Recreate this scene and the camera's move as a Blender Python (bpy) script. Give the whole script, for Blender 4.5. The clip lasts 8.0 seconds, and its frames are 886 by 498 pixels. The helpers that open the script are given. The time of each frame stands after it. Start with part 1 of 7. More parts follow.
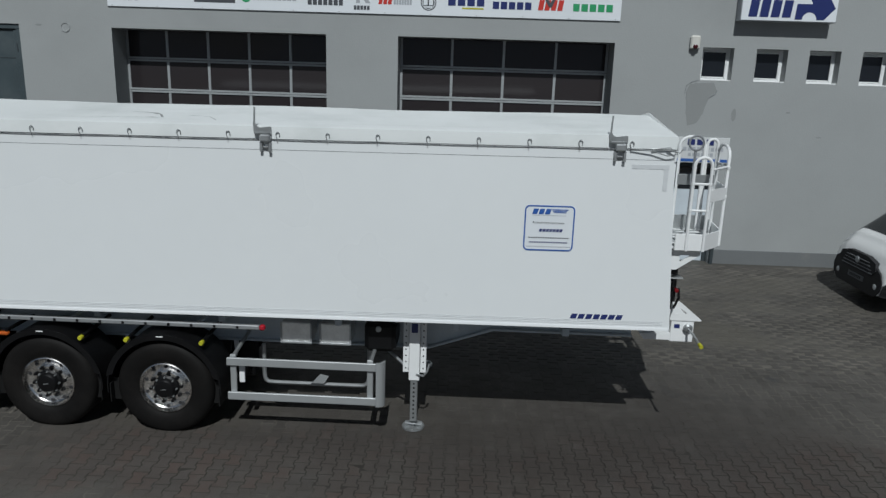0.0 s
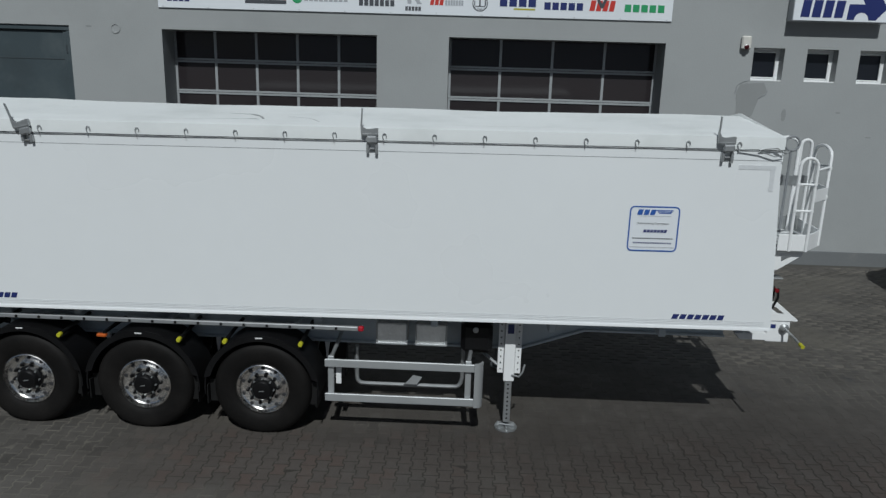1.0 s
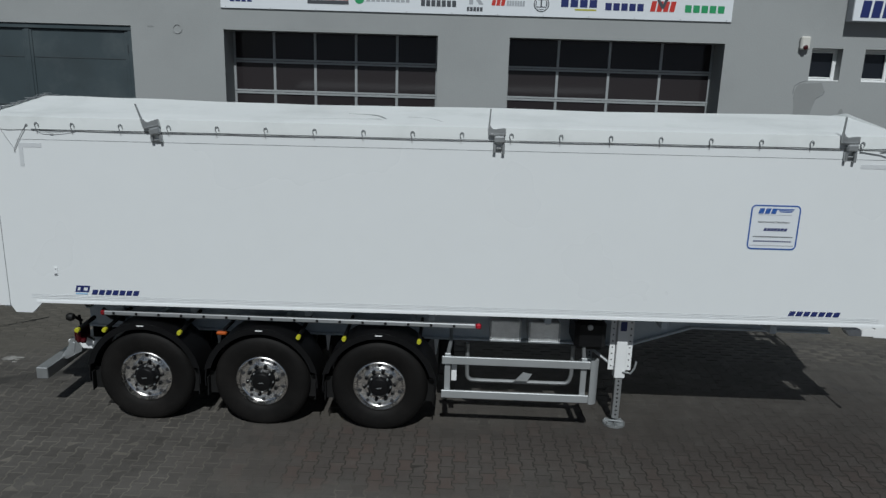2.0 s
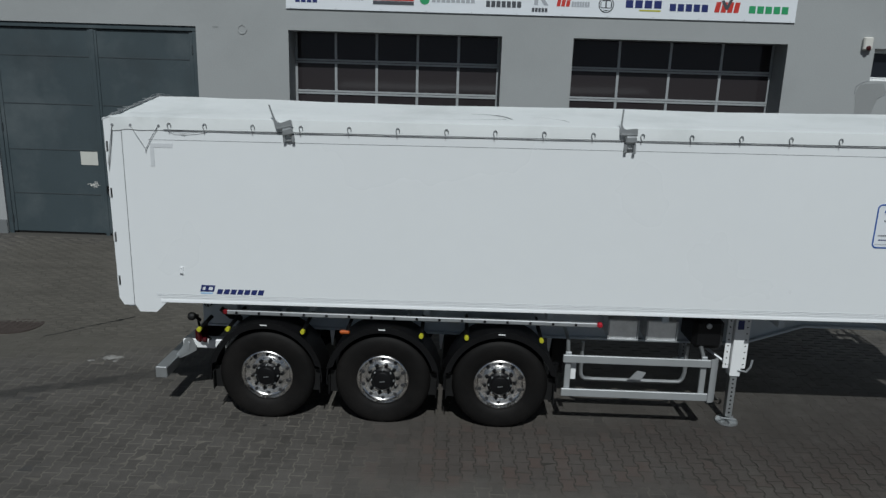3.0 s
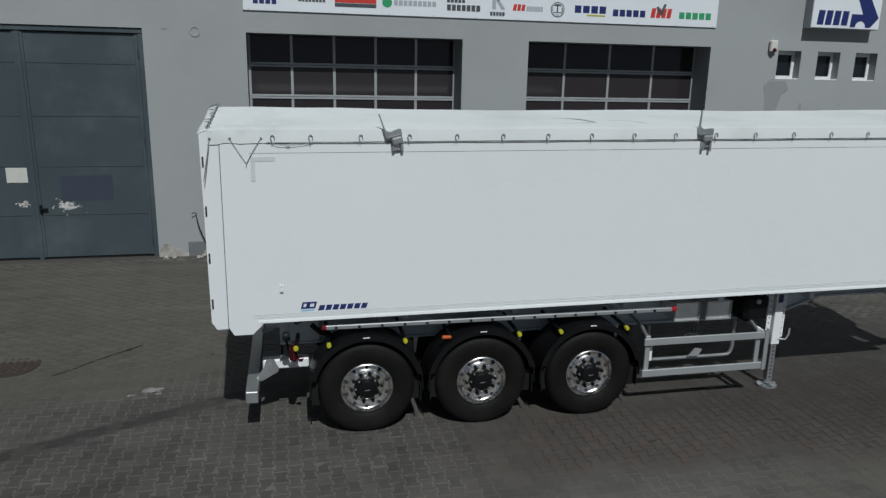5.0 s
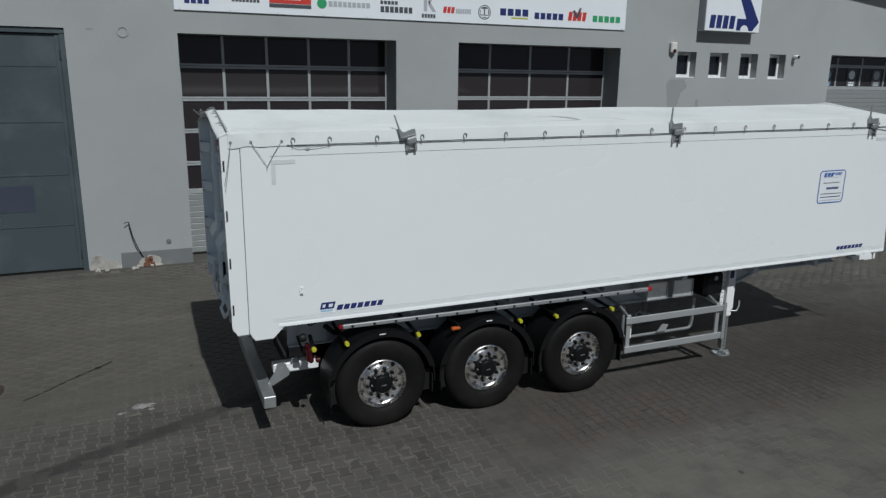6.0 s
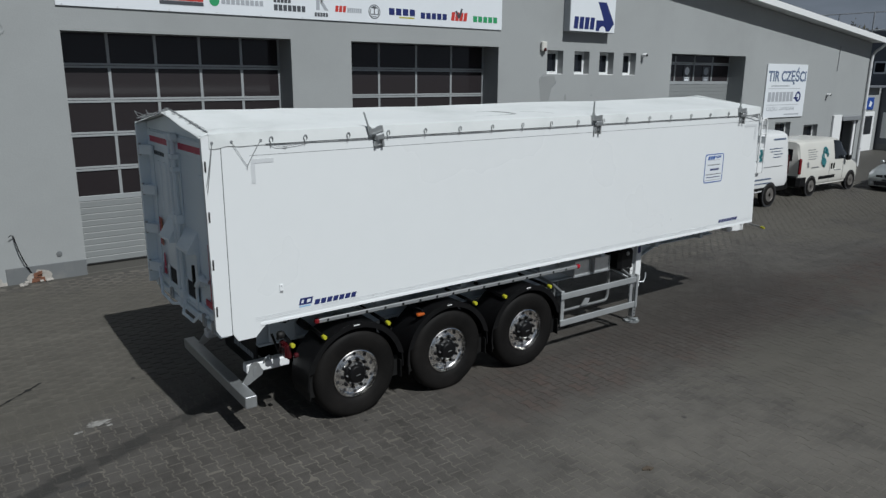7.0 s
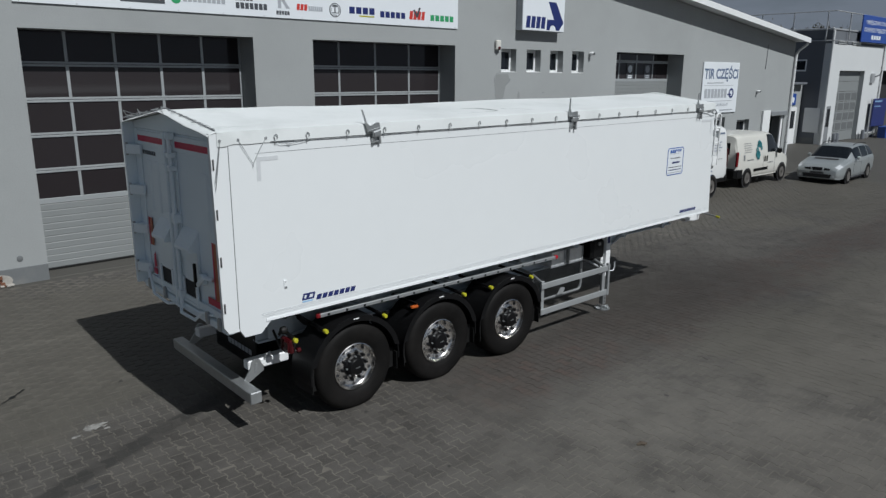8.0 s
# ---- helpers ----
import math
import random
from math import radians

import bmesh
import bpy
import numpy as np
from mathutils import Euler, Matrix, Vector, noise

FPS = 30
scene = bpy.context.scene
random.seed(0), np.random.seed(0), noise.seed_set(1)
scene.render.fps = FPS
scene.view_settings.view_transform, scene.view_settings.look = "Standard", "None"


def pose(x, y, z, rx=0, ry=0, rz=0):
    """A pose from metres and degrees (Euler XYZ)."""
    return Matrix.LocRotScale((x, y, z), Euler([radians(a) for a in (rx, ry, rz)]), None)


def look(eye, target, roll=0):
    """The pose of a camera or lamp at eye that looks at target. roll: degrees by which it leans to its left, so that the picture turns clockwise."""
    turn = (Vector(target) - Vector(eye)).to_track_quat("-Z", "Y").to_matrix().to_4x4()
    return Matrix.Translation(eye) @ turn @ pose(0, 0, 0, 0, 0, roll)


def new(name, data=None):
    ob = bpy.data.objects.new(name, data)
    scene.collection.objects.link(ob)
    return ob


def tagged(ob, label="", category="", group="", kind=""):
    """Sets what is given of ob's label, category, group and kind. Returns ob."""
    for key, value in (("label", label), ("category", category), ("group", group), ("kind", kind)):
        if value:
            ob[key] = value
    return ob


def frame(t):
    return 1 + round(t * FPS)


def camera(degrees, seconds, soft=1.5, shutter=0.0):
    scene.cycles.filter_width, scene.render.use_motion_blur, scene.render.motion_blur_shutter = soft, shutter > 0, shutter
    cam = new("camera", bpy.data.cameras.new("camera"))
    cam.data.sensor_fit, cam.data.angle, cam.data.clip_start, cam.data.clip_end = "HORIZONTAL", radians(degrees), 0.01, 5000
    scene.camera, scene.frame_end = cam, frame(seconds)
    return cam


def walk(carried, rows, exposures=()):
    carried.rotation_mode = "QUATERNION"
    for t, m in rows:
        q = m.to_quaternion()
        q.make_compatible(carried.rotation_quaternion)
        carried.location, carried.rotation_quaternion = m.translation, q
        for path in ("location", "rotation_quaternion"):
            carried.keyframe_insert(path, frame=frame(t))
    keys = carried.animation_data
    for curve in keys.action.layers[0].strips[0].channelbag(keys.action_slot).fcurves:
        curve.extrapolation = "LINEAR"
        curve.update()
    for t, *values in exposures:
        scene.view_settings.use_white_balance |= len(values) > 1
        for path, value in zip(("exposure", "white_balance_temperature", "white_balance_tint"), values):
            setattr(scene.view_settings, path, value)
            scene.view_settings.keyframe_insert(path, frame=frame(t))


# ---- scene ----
cam = camera(63.9, 8.0, soft=1.4)

PATH = [
    (0, (-0.007, 0.038, 3.962), (-0.049, 1.979, 3.48), 1.8),
    (0.5, (-0.517, 0.017, 3.957), (-0.555, 1.958, 3.476), 1.7),
    (1, (-1.088, 0.0, 3.94), (-1.124, 1.941, 3.459), 1.7),
    (2.5, (-3.071, -0.188, 3.903), (-3.095, 1.753, 3.42), 1.7),
    (3, (-3.749, -0.214, 3.887), (-3.77, 1.727, 3.405), 1.7),
    (3.5, (-4.439, -0.229, 3.892), (-4.388, 1.711, 3.411), 1.6),
    (4, (-5.142, -0.223, 3.904), (-4.953, 1.709, 3.422), 1.4),
    (5.5, (-7.36, -0.002, 3.915), (-6.779, 1.853, 3.442), 1.0),
    (6, (-8.122, 0.08, 3.909), (-7.349, 1.864, 3.437), 0.8),
    (6.5, (-8.845, 0.217, 3.912), (-7.872, 1.899, 3.438), 0.7),
    (7, (-9.555, 0.394, 3.899), (-8.398, 1.955, 3.426), 0.4),
    (7.5, (-10.091, 0.579, 3.89), (-8.799, 2.03, 3.416), 0.3),
    (8, (-10.259, 0.632, 3.897), (-8.962, 2.077, 3.42), 0.3),
]
walk(cam, [(t, look(eye, target, roll)) for t, eye, target, roll in PATH],
     [(0, -0.21, 5980, 5), (1, -0.26, 5980, 5), (2.5, -0.27, 5980, 5), (4, -0.23, 5990, 5), (5.5, -0.17, 6010, 5.5), (6.5, -0.05, 6030, 6), (8, 0.09, 6050, 7)])

# ---- world, sun, exposure ----
SUN_EL, SUN_TURN = 49.5, 2.0          # degrees above the ground; turn of the sun's way from +y towards -x
world = bpy.data.worlds.new("sky")
scene.world = world
world.use_nodes = True
wn, wl = world.node_tree.nodes, world.node_tree.links
sky = wn.new("ShaderNodeTexSky")
sky.sky_type, sky.sun_disc = "NISHITA", False
sky.sun_elevation, sky.sun_rotation = radians(SUN_EL), radians(180 - SUN_TURN)
sky.air_density, sky.dust_density, sky.ozone_density = 1.0, 1.5, 1.5
# loose cloud banks over the whole sky
wtc = wn.new("ShaderNodeTexCoord")
wmap = wn.new("ShaderNodeMapping")
wmap.inputs["Scale"].default_value = (1.2, 1.2, 4.0)
wno = wn.new("ShaderNodeTexNoise")
wno.inputs["Scale"].default_value, wno.inputs["Detail"].default_value, wno.inputs["Roughness"].default_value = 1.7, 7.0, 0.6
wramp = wn.new("ShaderNodeValToRGB")
wramp.color_ramp.elements[0].position, wramp.color_ramp.elements[1].position = 0.47, 0.76
wmix = wn.new("ShaderNodeMix")
wmix.data_type = "RGBA"
wmix.inputs["B"].default_value = (7.2, 8.0, 9.4, 1)
wsep = wn.new("ShaderNodeSeparateXYZ")
wlow = wn.new("ShaderNodeMapRange")        # the banks close up towards the horizon
wlow.interpolation_type = "SMOOTHSTEP"
wlow.inputs[1].default_value, wlow.inputs[2].default_value, wlow.inputs[3].default_value, wlow.inputs[4].default_value = 0.0, 0.26, 0.32, 0.0
wadd = wn.new("ShaderNodeMath")
wl.new(wtc.outputs["Generated"], wsep.inputs[0])
wl.new(wsep.outputs["Z"], wlow.inputs[0])
wl.new(wtc.outputs["Generated"], wmap.inputs["Vector"])
wl.new(wmap.outputs["Vector"], wno.inputs["Vector"])
wl.new(wno.outputs["Fac"], wadd.inputs[0])
wl.new(wlow.outputs[0], wadd.inputs[1])
wl.new(wadd.outputs[0], wramp.inputs["Fac"])
wl.new(wramp.outputs["Color"], wmix.inputs["Factor"])
wl.new(sky.outputs["Color"], wmix.inputs["A"])
wl.new(wmix.outputs["Result"], wn["Background"].inputs["Color"])
wn["Background"].inputs["Strength"].default_value = 0.0205

sun = new("sun", bpy.data.lights.new("sun", "SUN"))
sun.data.energy, sun.data.angle, sun.data.color = 3.6, radians(0.53), (1.0, 0.97, 0.93)
sun.matrix_world = pose(0, 0, 30, 90 - SUN_EL, 0, SUN_TURN)
scene.view_settings.exposure = 0.0


# ---- materials ----
def material(name, colour, rough=0.6, metal=0.0, var=0.12, scale=3.0, fine=60.0, bump=0.1, random_piece=0.0, island=0.0,
             coat=0.0, tint=None, stain=None, stain_scale=0.6, stain_at=(0.5, 0.7), rough_var=0.1, spec=0.5,
             stain2=None, stain2_scale=0.2, stain2_at=(0.5, 0.7)):
    """A painted, mineral or metal surface: broad blotches, fine grain, relief, and stains of a second colour."""
    m = bpy.data.materials.new(name)
    m.use_nodes = True
    n, l = m.node_tree.nodes, m.node_tree.links
    b = n["Principled BSDF"]
    big, small = n.new("ShaderNodeTexNoise"), n.new("ShaderNodeTexNoise")
    big.inputs["Scale"].default_value, big.inputs["Detail"].default_value = scale, 4
    small.inputs["Scale"].default_value, small.inputs["Detail"].default_value = fine, 3
    geo = n.new("ShaderNodeNewGeometry")
    pos = geo.outputs["Position"]
    l.new(pos, big.inputs["Vector"])
    l.new(pos, small.inputs["Vector"])

    def math_node(op, a, bb):
        k = n.new("ShaderNodeMath")
        k.operation = op
        for i, s in enumerate((a, bb)):
            if isinstance(s, (int, float)):
                k.inputs[i].default_value = s
            else:
                l.new(s, k.inputs[i])
        return k.outputs[0]
    v = math_node("MULTIPLY", math_node("SUBTRACT", big.outputs["Fac"], 0.5), var * 2.2)
    v = math_node("ADD", v, math_node("MULTIPLY", math_node("SUBTRACT", small.outputs["Fac"], 0.5), var * 1.2))
    if random_piece:
        info = n.new("ShaderNodeObjectInfo")
        v = math_node("ADD", v, math_node("MULTIPLY", math_node("SUBTRACT", info.outputs["Random"], 0.5), random_piece))
    if island:
        v = math_node("ADD", v, math_node("MULTIPLY", math_node("SUBTRACT", geo.outputs["Random Per Island"], 0.5), island))
    hsv = n.new("ShaderNodeHueSaturation")
    hsv.inputs["Color"].default_value = (*colour, 1)
    l.new(math_node("ADD", v, 1.0), hsv.inputs["Value"])
    col = hsv.outputs["Color"]
    for colour2, sc, (lo, hi), off in ((stain, stain_scale, stain_at, 0.0), (stain2, stain2_scale, stain2_at, 31.7)):
        if not colour2:
            continue
        shift = n.new("ShaderNodeVectorMath")
        shift.operation = "ADD"
        shift.inputs[1].default_value = (off, off, 0)
        l.new(pos, shift.inputs[0])
        s = n.new("ShaderNodeTexNoise")
        s.inputs["Scale"].default_value, s.inputs["Detail"].default_value, s.inputs["Roughness"].default_value = sc, 7, 0.62
        l.new(shift.outputs[0], s.inputs["Vector"])
        ramp = n.new("ShaderNodeValToRGB")
        ramp.color_ramp.elements[0].position, ramp.color_ramp.elements[1].position = lo, hi
        l.new(s.outputs["Fac"], ramp.inputs["Fac"])
        mix = n.new("ShaderNodeMix")
        mix.data_type = "RGBA"
        l.new(ramp.outputs["Color"], mix.inputs["Factor"])
        l.new(col, mix.inputs["A"])
        mix.inputs["B"].default_value = (*colour2, 1)
        col = mix.outputs["Result"]
    l.new(col, b.inputs["Base Color"])
    l.new(math_node("ADD", math_node("MULTIPLY", math_node("SUBTRACT", big.outputs["Fac"], 0.5), rough_var), rough), b.inputs["Roughness"])
    b.inputs["Metallic"].default_value = metal
    b.inputs["Coat Weight"].default_value = coat
    b.inputs["Coat Roughness"].default_value = 0.08
    b.inputs["Specular IOR Level"].default_value = spec
    if bump:
        bp = n.new("ShaderNodeBump")
        bp.inputs["Strength"].default_value, bp.inputs["Distance"].default_value = bump, 0.01
        l.new(small.outputs["Fac"], bp.inputs["Height"])
        l.new(bp.outputs["Normal"], b.inputs["Normal"])
    return m


def glass_dark(name, colour=(0.012, 0.014, 0.018), rough=0.04, spec=0.5):
    m = bpy.data.materials.new(name)
    m.use_nodes = True
    b = m.node_tree.nodes["Principled BSDF"]
    b.inputs["Base Color"].default_value = (*colour, 1)
    b.inputs["Roughness"].default_value = rough
    b.inputs["Specular IOR Level"].default_value = spec
    return m


def paving(name, sand):
    """Concrete pavers or the sand between them; drifts of dust cover both, a brown track and a tyre mark cross them."""
    m = bpy.data.materials.new(name)
    m.use_nodes = True
    n, l = m.node_tree.nodes, m.node_tree.links
    b = n["Principled BSDF"]
    geo = n.new("ShaderNodeNewGeometry")
    pos = geo.outputs["Position"]
    sep = n.new("ShaderNodeSeparateXYZ")
    l.new(pos, sep.inputs[0])
    px, py = sep.outputs["X"], sep.outputs["Y"]

    def put(k, i, s):
        if isinstance(s, (int, float)):
            k.inputs[i].default_value = s
        else:
            l.new(s, k.inputs[i])

    def calc(op, a, bb=0.0):
        k = n.new("ShaderNodeMath")
        k.operation = op
        put(k, 0, a)
        put(k, 1, bb)
        return k.outputs[0]

    def step(v, lo, hi):
        k = n.new("ShaderNodeMapRange")
        k.interpolation_type = "SMOOTHSTEP"
        put(k, 0, v)
        k.inputs[1].default_value, k.inputs[2].default_value = lo, hi
        return k.outputs[0]

    def cloud(scale, detail=5, rough=0.6, off=0.0):
        sh = n.new("ShaderNodeVectorMath")
        sh.operation = "ADD"
        sh.inputs[1].default_value = (off, off, 0)
        l.new(pos, sh.inputs[0])
        k = n.new("ShaderNodeTexNoise")
        k.inputs["Scale"].default_value, k.inputs["Detail"].default_value, k.inputs["Roughness"].default_value = scale, detail, rough
        l.new(sh.outputs[0], k.inputs["Vector"])
        return k.outputs["Fac"]

    def drift(x, y, rx, ry):
        dx = calc("DIVIDE", calc("SUBTRACT", px, x), rx)
        dy = calc("DIVIDE", calc("SUBTRACT", py, y), ry)
        r = calc("SQRT", calc("ADD", calc("MULTIPLY", dx, dx), calc("MULTIPLY", dy, dy)))
        return step(r, 1.0, 0.3)

    def blend(f, a, colour):
        k = n.new("ShaderNodeMix")
        k.data_type = "RGBA"
        l.new(f, k.inputs["Factor"])
        l.new(a, k.inputs["A"])
        k.inputs["B"].default_value = (*colour, 1)
        return k.outputs["Result"]

    grain, mid, big = cloud(60, 3), cloud(2.2, 5, 0.65, 9.0), cloud(0.45, 5, 0.6, 3.0)
    v = calc("ADD", calc("MULTIPLY", calc("SUBTRACT", grain, 0.5), 0.35), calc("MULTIPLY", calc("SUBTRACT", mid, 0.5), 0.6))
    v = calc("ADD", v, calc("MULTIPLY", calc("SUBTRACT", big, 0.5), 0.55))
    v = calc("ADD", v, calc("MULTIPLY", calc("SUBTRACT", cloud(9.0, 5, 0.7, 40.0), 0.5), 0.5))
    # swept streaks along the yard
    stretch = n.new("ShaderNodeMapping")
    stretch.inputs["Scale"].default_value = (0.28, 1.7, 1.0)
    stretch.inputs["Rotation"].default_value = (0, 0, radians(7))
    l.new(pos, stretch.inputs["Vector"])
    streak = n.new("ShaderNodeTexNoise")
    streak.inputs["Scale"].default_value, streak.inputs["Detail"].default_value, streak.inputs["Roughness"].default_value = 0.9, 6, 0.62
    l.new(stretch.outputs["Vector"], streak.inputs["Vector"])
    sweep = calc("SUBTRACT", streak.outputs["Fac"], 0.5)
    v = calc("ADD", v, calc("MULTIPLY", sweep, 0.7))
    # finer brushed streaks that bend with the traffic
    bent = n.new("ShaderNodeMapping")
    bent.inputs["Scale"].default_value = (0.55, 7.0, 1.0)
    bent.inputs["Rotation"].default_value = (0, 0, radians(-24))
    l.new(pos, bent.inputs["Vector"])
    brush = n.new("ShaderNodeTexNoise")
    brush.inputs["Scale"].default_value, brush.inputs["Detail"].default_value, brush.inputs["Distortion"].default_value = 0.8, 5, 0.5
    l.new(bent.outputs["Vector"], brush.inputs["Vector"])
    fine = calc("SUBTRACT", brush.outputs["Fac"], 0.5)
    v = calc("ADD", v, calc("MULTIPLY", fine, 0.45))
    ground_tone = v
    if sand:
        piece = calc("MULTIPLY", grain, 1.0)
    else:
        info = n.new("ShaderNodeObjectInfo")
        piece = calc("FRACT", calc("ADD", info.outputs["Random"], geo.outputs["Random Per Island"]))
        v = calc("ADD", v, calc("MULTIPLY", calc("SUBTRACT", piece, 0.5), 0.3))
    hsv = n.new("ShaderNodeHueSaturation")
    hsv.inputs["Color"].default_value = (0.128, 0.118, 0.102, 1) if sand else (0.074, 0.069, 0.063, 1)
    l.new(calc("ADD", v, 1.0), hsv.inputs["Value"])
    col = hsv.outputs["Color"]
    if sand:                               # dirt fills the joints unevenly
        col = blend(calc("MULTIPLY", step(cloud(1.1, 5, 0.7, 12.0), 0.58, 0.36), calc("ADD", 0.3, calc("MULTIPLY", step(px, -7.5, -4.5), 0.5))), col, (0.07, 0.0655, 0.0595))
    # brown track before the wheels
    wob = calc("MULTIPLY", calc("SUBTRACT", cloud(0.7, 4, 0.6, 21.0), 0.5), 2.2)
    yy = calc("ABSOLUTE", calc("SUBTRACT", calc("ADD", py, wob), 6.5))
    track = calc("MULTIPLY", step(yy, 1.15, 0.35), step(px, -5.4, -3.5))
    track = calc("MULTIPLY", track, step(mid, 0.0 if sand else 0.25, 0.4 if sand else 0.6))
    col = blend(calc("MULTIPLY", track, calc("ADD", 0.85 if sand else 0.72, calc("MULTIPLY", step(px, -2.5, 0.5), 0.13 if sand else 0.22))), col, (0.022, 0.020, 0.017) if sand else (0.067, 0.0565, 0.0505))
    red = calc("MULTIPLY", track, step(piece, 0.55, 0.8))
    col = blend(calc("MULTIPLY", red, 0.45), col, (0.078, 0.052, 0.043))
    # dark, cool spots of old oil
    spot = calc("MULTIPLY", step(cloud(1.5, 6, 0.68, 77.0), 0.58, 0.7), step(cloud(0.3, 3, 0.5, 15.0), 0.42, 0.6))
    col = blend(calc("MULTIPLY", spot, 0.7), col, (0.044, 0.045, 0.048))
    # dust
    dust = calc("ADD", calc("SUBTRACT", big, 0.5), calc("MULTIPLY", calc("SUBTRACT", cloud(0.16, 3, 0.5, 50.0), 0.5), 1.2))
    dust = calc("ADD", dust, calc("MULTIPLY", drift(-9.5, 12.0, 6.5, 3.6), 0.42))
    dust = calc("ADD", dust, calc("MULTIPLY", drift(0.5, 4.6, 4.5, 2.3), 0.3))
    dust = calc("ADD", dust, calc("MULTIPLY", drift(8.0, 11.5, 9.0, 4.0), 0.06))
    dust = calc("ADD", dust, calc("MULTIPLY", drift(7.0, 4.0, 8.0, 3.0), 0.22))
    dust = calc("ADD", dust, calc("MULTIPLY", drift(16.0, 9.0, 9.0, 6.0), 0.4))
    dust = calc("SUBTRACT", dust, calc("MULTIPLY", drift(4.0, 8.6, 5.0, 2.6), 0.25))
    dust = calc("SUBTRACT", dust, calc("MULTIPLY", drift(-8.2, 6.2, 4.6, 3.4), 0.4))
    dust = step(calc("ADD", calc("ADD", dust, calc("MULTIPLY", sweep, 0.5)), calc("MULTIPLY", calc("SUBTRACT", mid, 0.5), 0.25)), -0.05, 0.22)
    dust = calc("MULTIPLY", dust, calc("SUBTRACT", 1.0, calc("MULTIPLY", track, 0.85)))
    film = n.new("ShaderNodeHueSaturation")
    film.inputs["Color"].default_value = (0.0855, 0.0795, 0.068, 1)
    l.new(calc("ADD", 1.0, calc("ADD", calc("MULTIPLY", ground_tone, 0.6), calc("MULTIPLY", calc("SUBTRACT", cloud(26.0, 4, 0.75, 60.0), 0.5), 0.35))), film.inputs["Value"])
    cover = n.new("ShaderNodeMix")
    cover.data_type = "RGBA"
    l.new(calc("MULTIPLY", dust, calc("ADD", 0.66, calc("MULTIPLY", step(px, -8.0, -5.0), 0.27)) if sand else 0.88), cover.inputs["Factor"])
    l.new(col, cover.inputs["A"])
    l.new(film.outputs["Color"], cover.inputs["B"])
    col = cover.outputs["Result"]
    pale = calc("MULTIPLY", calc("MAXIMUM", drift(-3.4, 3.6, 4.6, 2.7), drift(4.0, 2.6, 7.0, 3.0)), step(calc("ADD", calc("MULTIPLY", big, 0.6), calc("MULTIPLY", mid, 0.4)), 0.3, 0.62))
    col = blend(calc("MULTIPLY", pale, 0.85 if sand else 0.78), col, (0.138, 0.129, 0.113) if sand else (0.14, 0.1305, 0.1145))
    if sand:
        edge = calc("MAXIMUM", step(px, 19.7, 20.0), calc("MAXIMUM", step(px, -19.8, -20.1), calc("MAXIMUM", step(py, -5.9, -6.2), step(py, 14.72, 14.8))))
        far = blend(calc("MULTIPLY", edge, 0.92), col, (0.069, 0.066, 0.059))
        col = far
    # brown ground before the trailer; its colour also darkens the shadow beneath
    worn = calc("MULTIPLY", calc("MAXIMUM", drift(1.6, 7.2, 4.6, 2.2), drift(-3.0, 8.2, 3.2, 1.6)), step(calc("ADD", calc("MULTIPLY", big, 0.5), calc("MULTIPLY", mid, 0.5)), 0.3, 0.6))
    col = blend(calc("MULTIPLY", worn, 0.7 if sand else 0.55), col, (0.022, 0.020, 0.017) if sand else (0.05, 0.043, 0.0385))
    # oily standing place of the tractors; its dark also deepens the trailer's shadow
    oil_and_shade = calc("MULTIPLY", drift(1.0, 8.1, 4.4, 3.2), step(calc("ADD", calc("MULTIPLY", big, 0.4), calc("MULTIPLY", mid, 0.6)), 0.25, 0.6))
    col = blend(calc("MULTIPLY", oil_and_shade, 0.6), col, (0.027, 0.0245, 0.0225) if sand else (0.036, 0.032, 0.029))
    # slanting tyre mark, block by block
    line = calc("SUBTRACT", calc("SUBTRACT", py, 7.27), calc("MULTIPLY", calc("ADD", px, 9.62), 0.465))
    line = calc("ABSOLUTE", calc("ADD", line, calc("MULTIPLY", calc("SUBTRACT", mid, 0.5), 0.12)))
    mark = calc("MULTIPLY", step(line, 0.17, 0.08), calc("MULTIPLY", calc("MULTIPLY", step(px, -6.0, -7.6), step(px, -14.0, -11.5)), step(calc("ADD", piece, mid), 0.5, 1.0)))
    col = blend(calc("MULTIPLY", mark, 0.8), col, (0.033, 0.032, 0.030))
    # scattered drips
    vor = n.new("ShaderNodeTexVoronoi")
    vor.inputs["Scale"].default_value = 1.6
    l.new(pos, vor.inputs["Vector"])
    tone = n.new("ShaderNodeSeparateColor")
    l.new(vor.outputs["Color"], tone.inputs[0])
    reach = calc("ADD", vor.outputs["Distance"], calc("MULTIPLY", calc("SUBTRACT", cloud(14.0, 3, 0.6, 5.0), 0.5), 0.12))
    drip = calc("MULTIPLY", step(reach, 0.06, 0.035), step(tone.outputs[0], 0.62, 0.66))
    col = blend(calc("MULTIPLY", drip, 0.75), col, (0.028, 0.027, 0.026))
    l.new(col, b.inputs["Base Color"])
    l.new(calc("ADD", calc("MULTIPLY", calc("SUBTRACT", mid, 0.5), 0.2), 0.62), b.inputs["Roughness"])
    b.inputs["Specular IOR Level"].default_value = 0.27
    bp = n.new("ShaderNodeBump")
    bp.inputs["Strength"].default_value, bp.inputs["Distance"].default_value = 0.45, 0.01
    l.new(grain, bp.inputs["Height"])
    l.new(bp.outputs["Normal"], b.inputs["Normal"])
    return m


